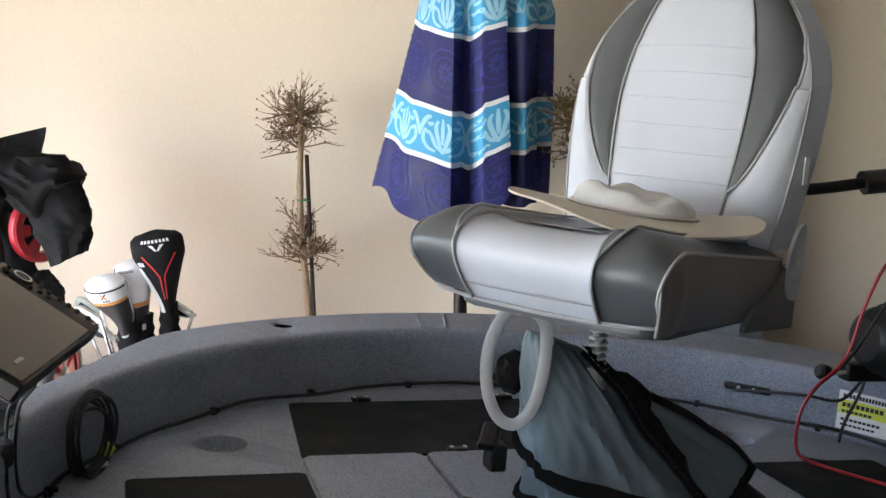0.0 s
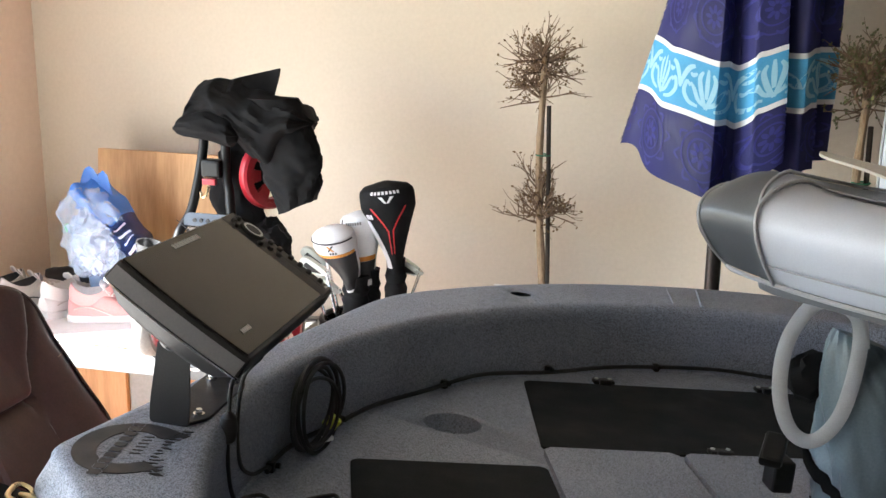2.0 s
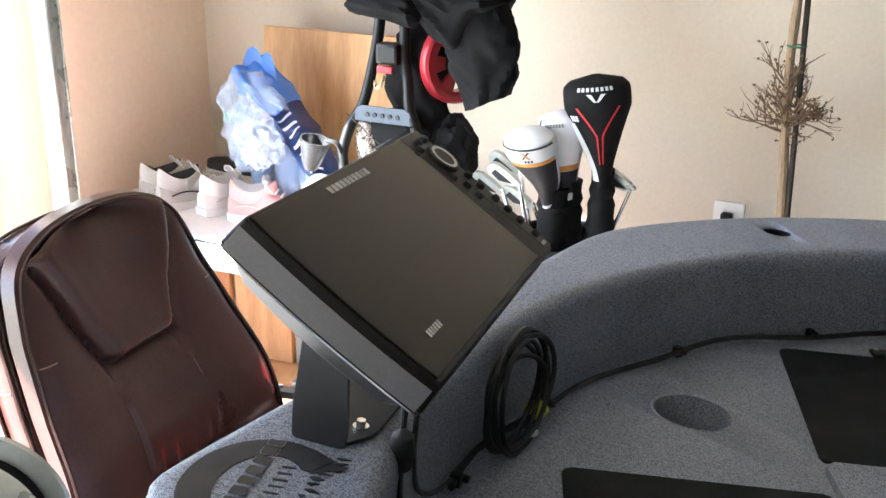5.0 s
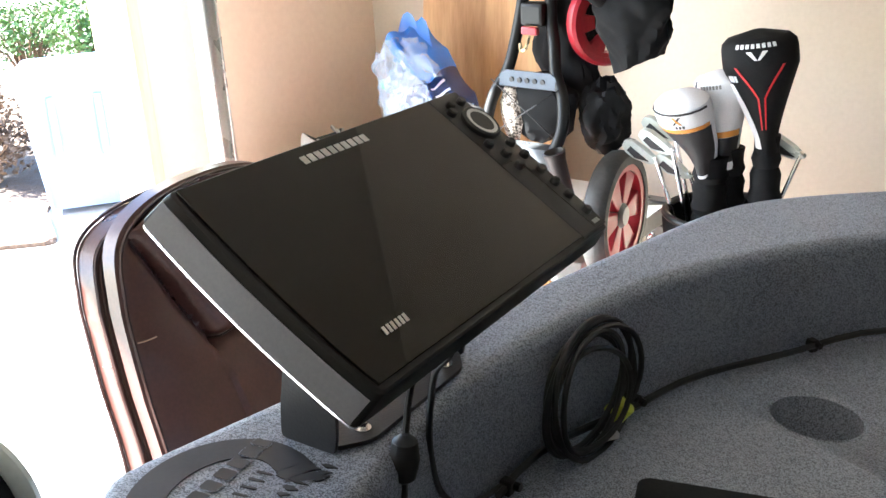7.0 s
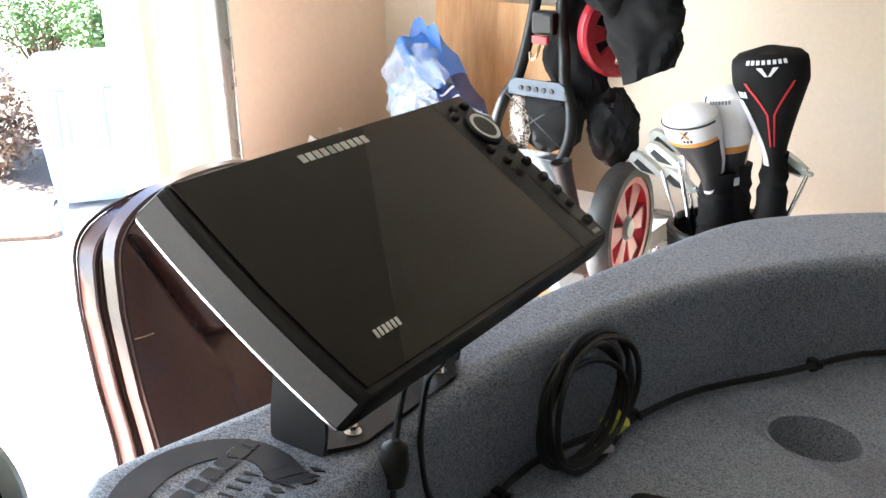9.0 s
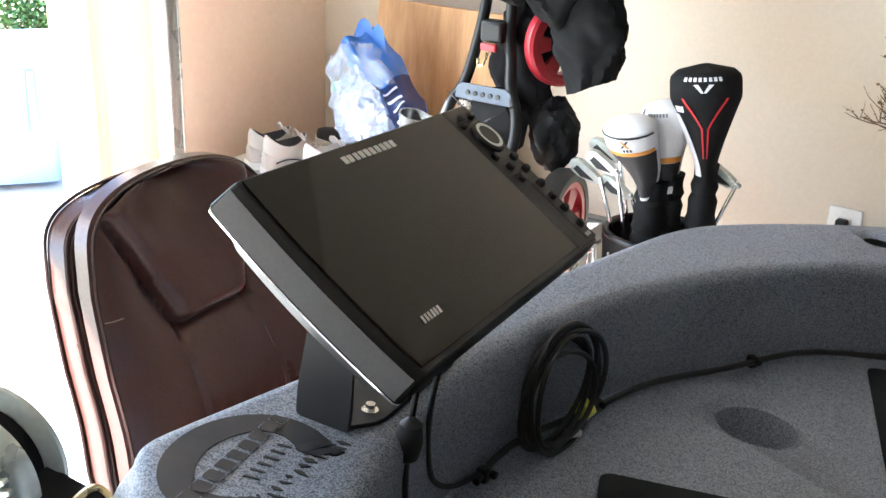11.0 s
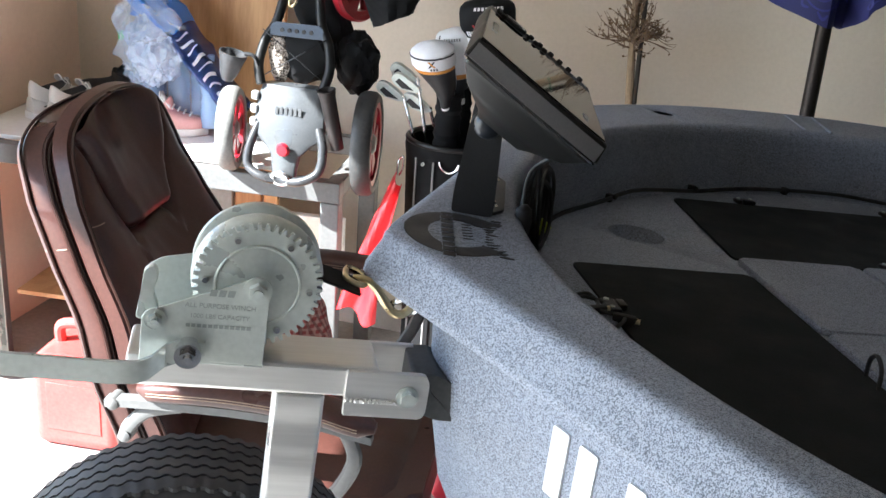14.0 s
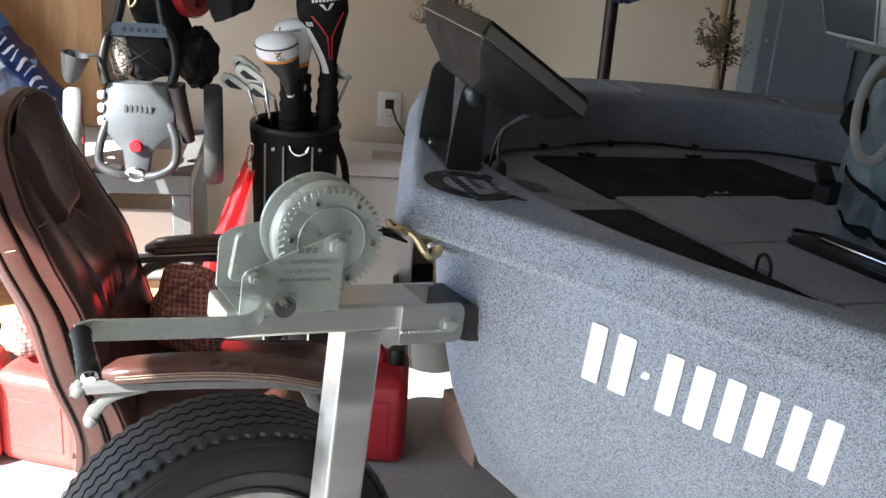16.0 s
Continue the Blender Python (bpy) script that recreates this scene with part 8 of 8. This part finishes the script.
for zc, rr in ((1.415, 0.046), (1.70, 0.056)):
    for k in range(9):
        a = (k + 0.5) / 9
        for r1 in (rr, rr * 0.66):
            scroll([(a + r1 * math.cos(q) / 1.25, zc + r1 * math.sin(q)) for q in (2 * math.pi * j / 18 for j in range(19))], 0.0022, INDIGO, "circle_print", 0.0024)
        for j in range(8):
            q = 2 * math.pi * j / 8
            scroll([(a + 0.006 * math.cos(q), zc + 0.008 * math.sin(q)), (a + 0.020 * math.cos(q), zc + 0.026 * math.sin(q))], 0.0045, INDIGO, "petal_print", 0.0024)
            scroll([(a + 0.040 * math.cos(q), zc + 0.050 * math.sin(q)), (a + 0.050 * math.cos(q + 0.2), zc + 0.060 * math.sin(q + 0.2)), (a + 0.044 * math.cos(q + 0.42), zc + 0.054 * math.sin(q + 0.42))], 0.0028, INDIGO, "curl_print", 0.0024)

# ---- along the back wall ----
plate = thing("wall_outlet", "white duplex wall outlet with a black plug", "outlet", pose(-0.536, WY, 0.785))
bm = bmnew(); box(bm, (-0.040, -0.006, -0.060), (0.040, 0.0, 0.060), 0.003); part("cover_plate", bm, WHITE, plate)
for z in (-0.022, 0.022):
    bm = bmnew(); box(bm, (-0.017, -0.009, z - 0.015), (0.017, -0.0055, z + 0.015), 0.004); so = part("socket", bm, WHITE, plate)
    for x in (-0.006, 0.006):
        bm = bmnew(); box(bm, (x - 0.001, -0.0098, z - 0.002), (x + 0.001, -0.009, z + 0.007)); part("slot", bm, DECAL, so)
bm = bmnew(); box(bm, (-0.014, -0.035, 0.008), (0.014, -0.010, 0.036), 0.005); plug = part("plug", bm, DEVICE, plate, "black mains plug")
bm = bmnew(); tube(bm, smooth_path([(0.010, -0.03, 0.012), (0.028, -0.045, -0.03), (0.06, -0.05, -0.075), (0.095, -0.05, -0.12), (0.11, -0.05, -0.22), (0.06, -0.05, -0.34), (0.04, -0.05, -0.55)], 6), 0.0038, 7); part("cord", bm, CABLE, plug)
wb = thing("white_appliance", "off-white plastic appliance against the wall", "appliance", pose(-0.56, 3.55, 0))
bm = bmnew(); box(bm, (-0.13, -0.11, 0.0), (0.13, 0.11, 0.62), 0.012); part("body", bm, OFFWHITE, wb)
bm = bmnew(); box(bm, (-0.135, -0.115, 0.621), (0.135, 0.115, 0.675), 0.012); lid = part("lid", bm, OFFWHITE, wb)
bm = bmnew(); box(bm, (-0.02, -0.09, 0.676), (0.09, -0.02, 0.684), 0.003); part("panel", bm, SHOEGREY, lid)
cab = thing("steel_cabinet", "tall blue-grey steel cabinet with a closed door", "cabinet", pose(0.60, 3.50, 0))
bm = bmnew(); box(bm, (0, 0, 0), (0.36, 0.17, 1.86), 0.006); part("body", bm, BLUEGREY, cab)
bm = bmnew(); box(bm, (0.045, -0.016, 0.10), (0.295, -0.001, 1.78), 0.004); door = part("door", bm, BLUEGREY, cab)
for z in (1.12, 1.60):
    for x in (0.02, 0.325):
        bm = bmnew(); cyl(bm, (x, 0.0, z), (x, -0.004, z), 0.005, n=10); part("screw", bm, STEEL, cab)

# ---- on the floor ----
def fuel_can(label, m, mat=None, spout=False):
    mat = mat or RED
    t = thing("fuel_can", label, "fuel can", m, "fuel cans")
    b = bmnew(); box(b, (-0.125, -0.11, 0.0), (0.125, 0.11, 0.27), 0.035, seg=4); body = part("body", b, mat, t)
    b = bmnew(); tube(b, smooth_path([(-0.085, 0, 0.265), (-0.080, 0, 0.315), (-0.01, 0, 0.325), (0.040, 0, 0.305), (0.045, 0, 0.262)], 6), 0.015, 10); part("handle", b, mat, t)
    b = bmnew(); lathe(b, [(0.0, 0.05), (0.02, 0.05), (0.024, 0.03), (0.024, 0.0)], 18, Matrix.Translation((0.088, 0, 0.262))); part("cap", b, DEVICE, t, "black screw cap")
    for s in (-1, 1):
        b = bmnew(); box(b, (-0.075, s * 0.1105 - 0.002, 0.06), (0.075, s * 0.1105 + 0.002, 0.20), 0.0015); part("raised_panel", b, mat, body)
    if spout:
        b = bmnew(); lathe(b, [(0.0, 0.022), (0.020, 0.022), (0.023, 0.012), (0.023, 0.0)], 18, Matrix.Translation((0.088, 0, 0.313))); part("collar", b, GREENCAP, t, "green spout collar")
        b = bmnew(); tube(b, smooth_path([(0.088, 0, 0.335), (0.092, 0, 0.375), (0.104, -0.005, 0.415)], 5), [0.014] * 10 + [0.010], 12); part("spout", b, RUBBER, t, "dark ribbed spout")
        b = bmnew(); box(b, (0.1255, -0.06, 0.08), (0.1275, 0.03, 0.17), 0.0008); part("label", b, DECAL, body, "dark warning label")
    return t


fuel_can("red plastic fuel can with a green spout collar, paled for the sun on it", pose(-1.63, 2.735, 0, 0, 0, 6), SUNLITRED, True)
fuel_can("red plastic fuel can behind the chair, paled for the sun on it", pose(-1.365, 2.760, 0, 0, 0, -14), SUNLITRED)
fuel_can("red plastic fuel can by the wall", pose(-0.55, 2.86, 0, 0, 0, 0))
solid("checked_cushion", drape(0, 0, 0.035, 0.095, 0.07, 0.118, 2.0, 3, 0.04), plaid("plaid_cloth", (0.36, 0.075, 0.065), (0.62, 0.40, 0.33), (0.10, 0.025, 0.022)), "red and cream checked cushion on the chair", "cushion", pose(-0.93, 2.43, 0.555))
solid("checked_cloth", drape(0, 0, 0.0, 0.10, 0.09, 0.075, 3.0, 4, 0.08), plaid("pale_plaid_cloth", (0.50, 0.42, 0.36), (0.10, 0.035, 0.03), (0.10, 0.035, 0.03)), "cream and brown checked cloth lying on a fuel can", "cloth", pose(-1.43, 2.80, 0.345))
cbox = thing("cardboard_box", "pinkish brown cardboard box under the boat", "box", pose(-0.14, 2.92, 0, 0, 0, 24))
bm = bmnew(); box(bm, (-0.15, -0.11, 0.0), (0.15, 0.11, 0.14), 0.004); part("carton", bm, CARDBOARD, cbox)
bm = bmnew(); box(bm, (-0.151, -0.025, 0.1405), (0.151, 0.025, 0.1412)); part("tape", bm, SHOEGREY, cbox, "strip of packing tape")

# ---- outside ----
def wheelie_bin(m):
    t = thing("wheeled_bin", "blue wheeled refuse bin on the driveway", "refuse bin", m)
    b = bmnew()
    rings = [[Vector((x * k, y * k, z)) for x, y in rounded(0.58, 0.66, 0.06, 4)] for z, k in ((0.05, 0.78), (0.30, 0.84), (0.90, 0.97), (0.93, 1.0), (0.97, 1.0))]
    loft(b, rings); part("body", b, BIN, t)
    b = bmnew()
    rings = [[Vector((x * k, y * k + 0.01, z)) for x, y in rounded(0.62, 0.70, 0.06, 4)] for z, k in ((0.972, 1.0), (1.0, 1.0), (1.04, 0.9), (1.055, 0.6))]
    loft(b, rings); part("lid", b, BIN, t)
    b = bmnew(); tube(b, [(-0.25, 0.36, 0.93), (-0.25, 0.42, 0.95), (0.25, 0.42, 0.95), (0.25, 0.36, 0.93)], 0.016, 8); part("handle", b, BIN, t)
    for s in (-1, 1):
        b = bmnew(); lathe(b, [(0.0, -0.025), (0.10, -0.025), (0.12, -0.015), (0.12, 0.015), (0.10, 0.025), (0.0, 0.025)], 24, Matrix.Translation((s * 0.24, 0.26, 0.12)) @ Matrix.Rotation(radians(90), 4, "Y")); part("wheel", b, RUBBER, t)
        b = bmnew(); box(b, (s * 0.12 - 0.02, -0.335, 0.45), (s * 0.12 + 0.02, -0.318, 0.90), 0.006); part("rib", b, BIN, t)
    return t


def shrub(label, m, rx, ry, h, mat, seed, count=2600):
    rnd = random.Random(seed)
    t = thing("shrub", label, "shrub", m, "shrubs along the drive")
    st, lf = bmnew(), bmnew()
    tips = []
    for i in range(26):
        a, k = rnd.uniform(0, 6.28), rnd.uniform(0.2, 0.95)
        e = Vector((rx * k * math.cos(a), ry * k * math.sin(a), h * rnd.uniform(0.55, 0.92) * (1.1 - 0.5 * k)))
        md = Vector((e.x * 0.35, e.y * 0.35, e.z * 0.55))
        tube(st, [(0.05 * math.cos(a), 0.05 * math.sin(a), 0), md, e], [0.014, 0.009, 0.004], 5)
        tips += [md.lerp(e, rnd.uniform(0.2, 1.1)) for q in range(6)]
    part("stem_clump", st, TWIG, t)
    for i in range(count):
        c = rnd.choice(tips) + Vector((rnd.gauss(0, 0.07), rnd.gauss(0, 0.07), rnd.gauss(0, 0.06)))
        n1 = Vector((rnd.uniform(-1, 1), rnd.uniform(-1, 1), rnd.uniform(-0.6, 1))).normalized() * rnd.uniform(0.02, 0.045)
        n2 = n1.orthogonal().normalized() * rnd.uniform(0.008, 0.016)
        lf.faces.new([lf.verts.new(v) for v in (c, c + n1 * 0.5 + n2, c + n1, c + n1 * 0.5 - n2)])
    part("leaves", lf, mat, t)
    return t


wheelie_bin(pose(-4.62, 3.93, -0.02, 0, 0, 58) @ Matrix.Diagonal((0.88, 0.88, 0.66, 1.0)))
bm = bmnew()
prism(bm, corner_round([(-12.0, 2.6), (-4.5, 3.05), (-4.15, 3.45), (-4.62, 3.66), (-5.2, 4.25), (-5.6, 8.5), (-12.0, 8.5)], 0.06, 4), -0.15, 0.0, 0.03)
structure("planting_bed", bm, MULCH, "brown mulch bed beside the driveway", "planting bed")
shrub("brown winter shrub in the mulch bed", pose(-5.30, 3.72, 0.0), 0.34, 0.30, 0.50, BROWNLEAF, 11)
shrub("brown winter shrub in the mulch bed", pose(-5.95, 3.75, 0.0), 0.42, 0.40, 0.56, BROWNLEAF, 12)
shrub("green broad-leaved shrub behind the bin", pose(-6.75, 5.30, 0.0), 0.42, 0.40, 0.80, GREENLEAF, 13, 3000)
shrub("green broad-leaved shrub behind the bin", pose(-7.7, 5.3, 0.0), 0.5, 0.45, 0.85, GREENLEAF, 14, 2600)
shrub("brown winter shrub by the drive", pose(-8.4, 4.6, 0.0), 0.6, 0.5, 0.55, BROWNLEAF, 15)
bm = bmnew(); box(bm, (WX - 0.19, JAMB + 0.002, -0.15), (WX - 0.153, JAMB + 0.40, 2.6), 0.006)
structure("outer_trim", bm, WHITE, "white painted outer corner of the garage", "trim")
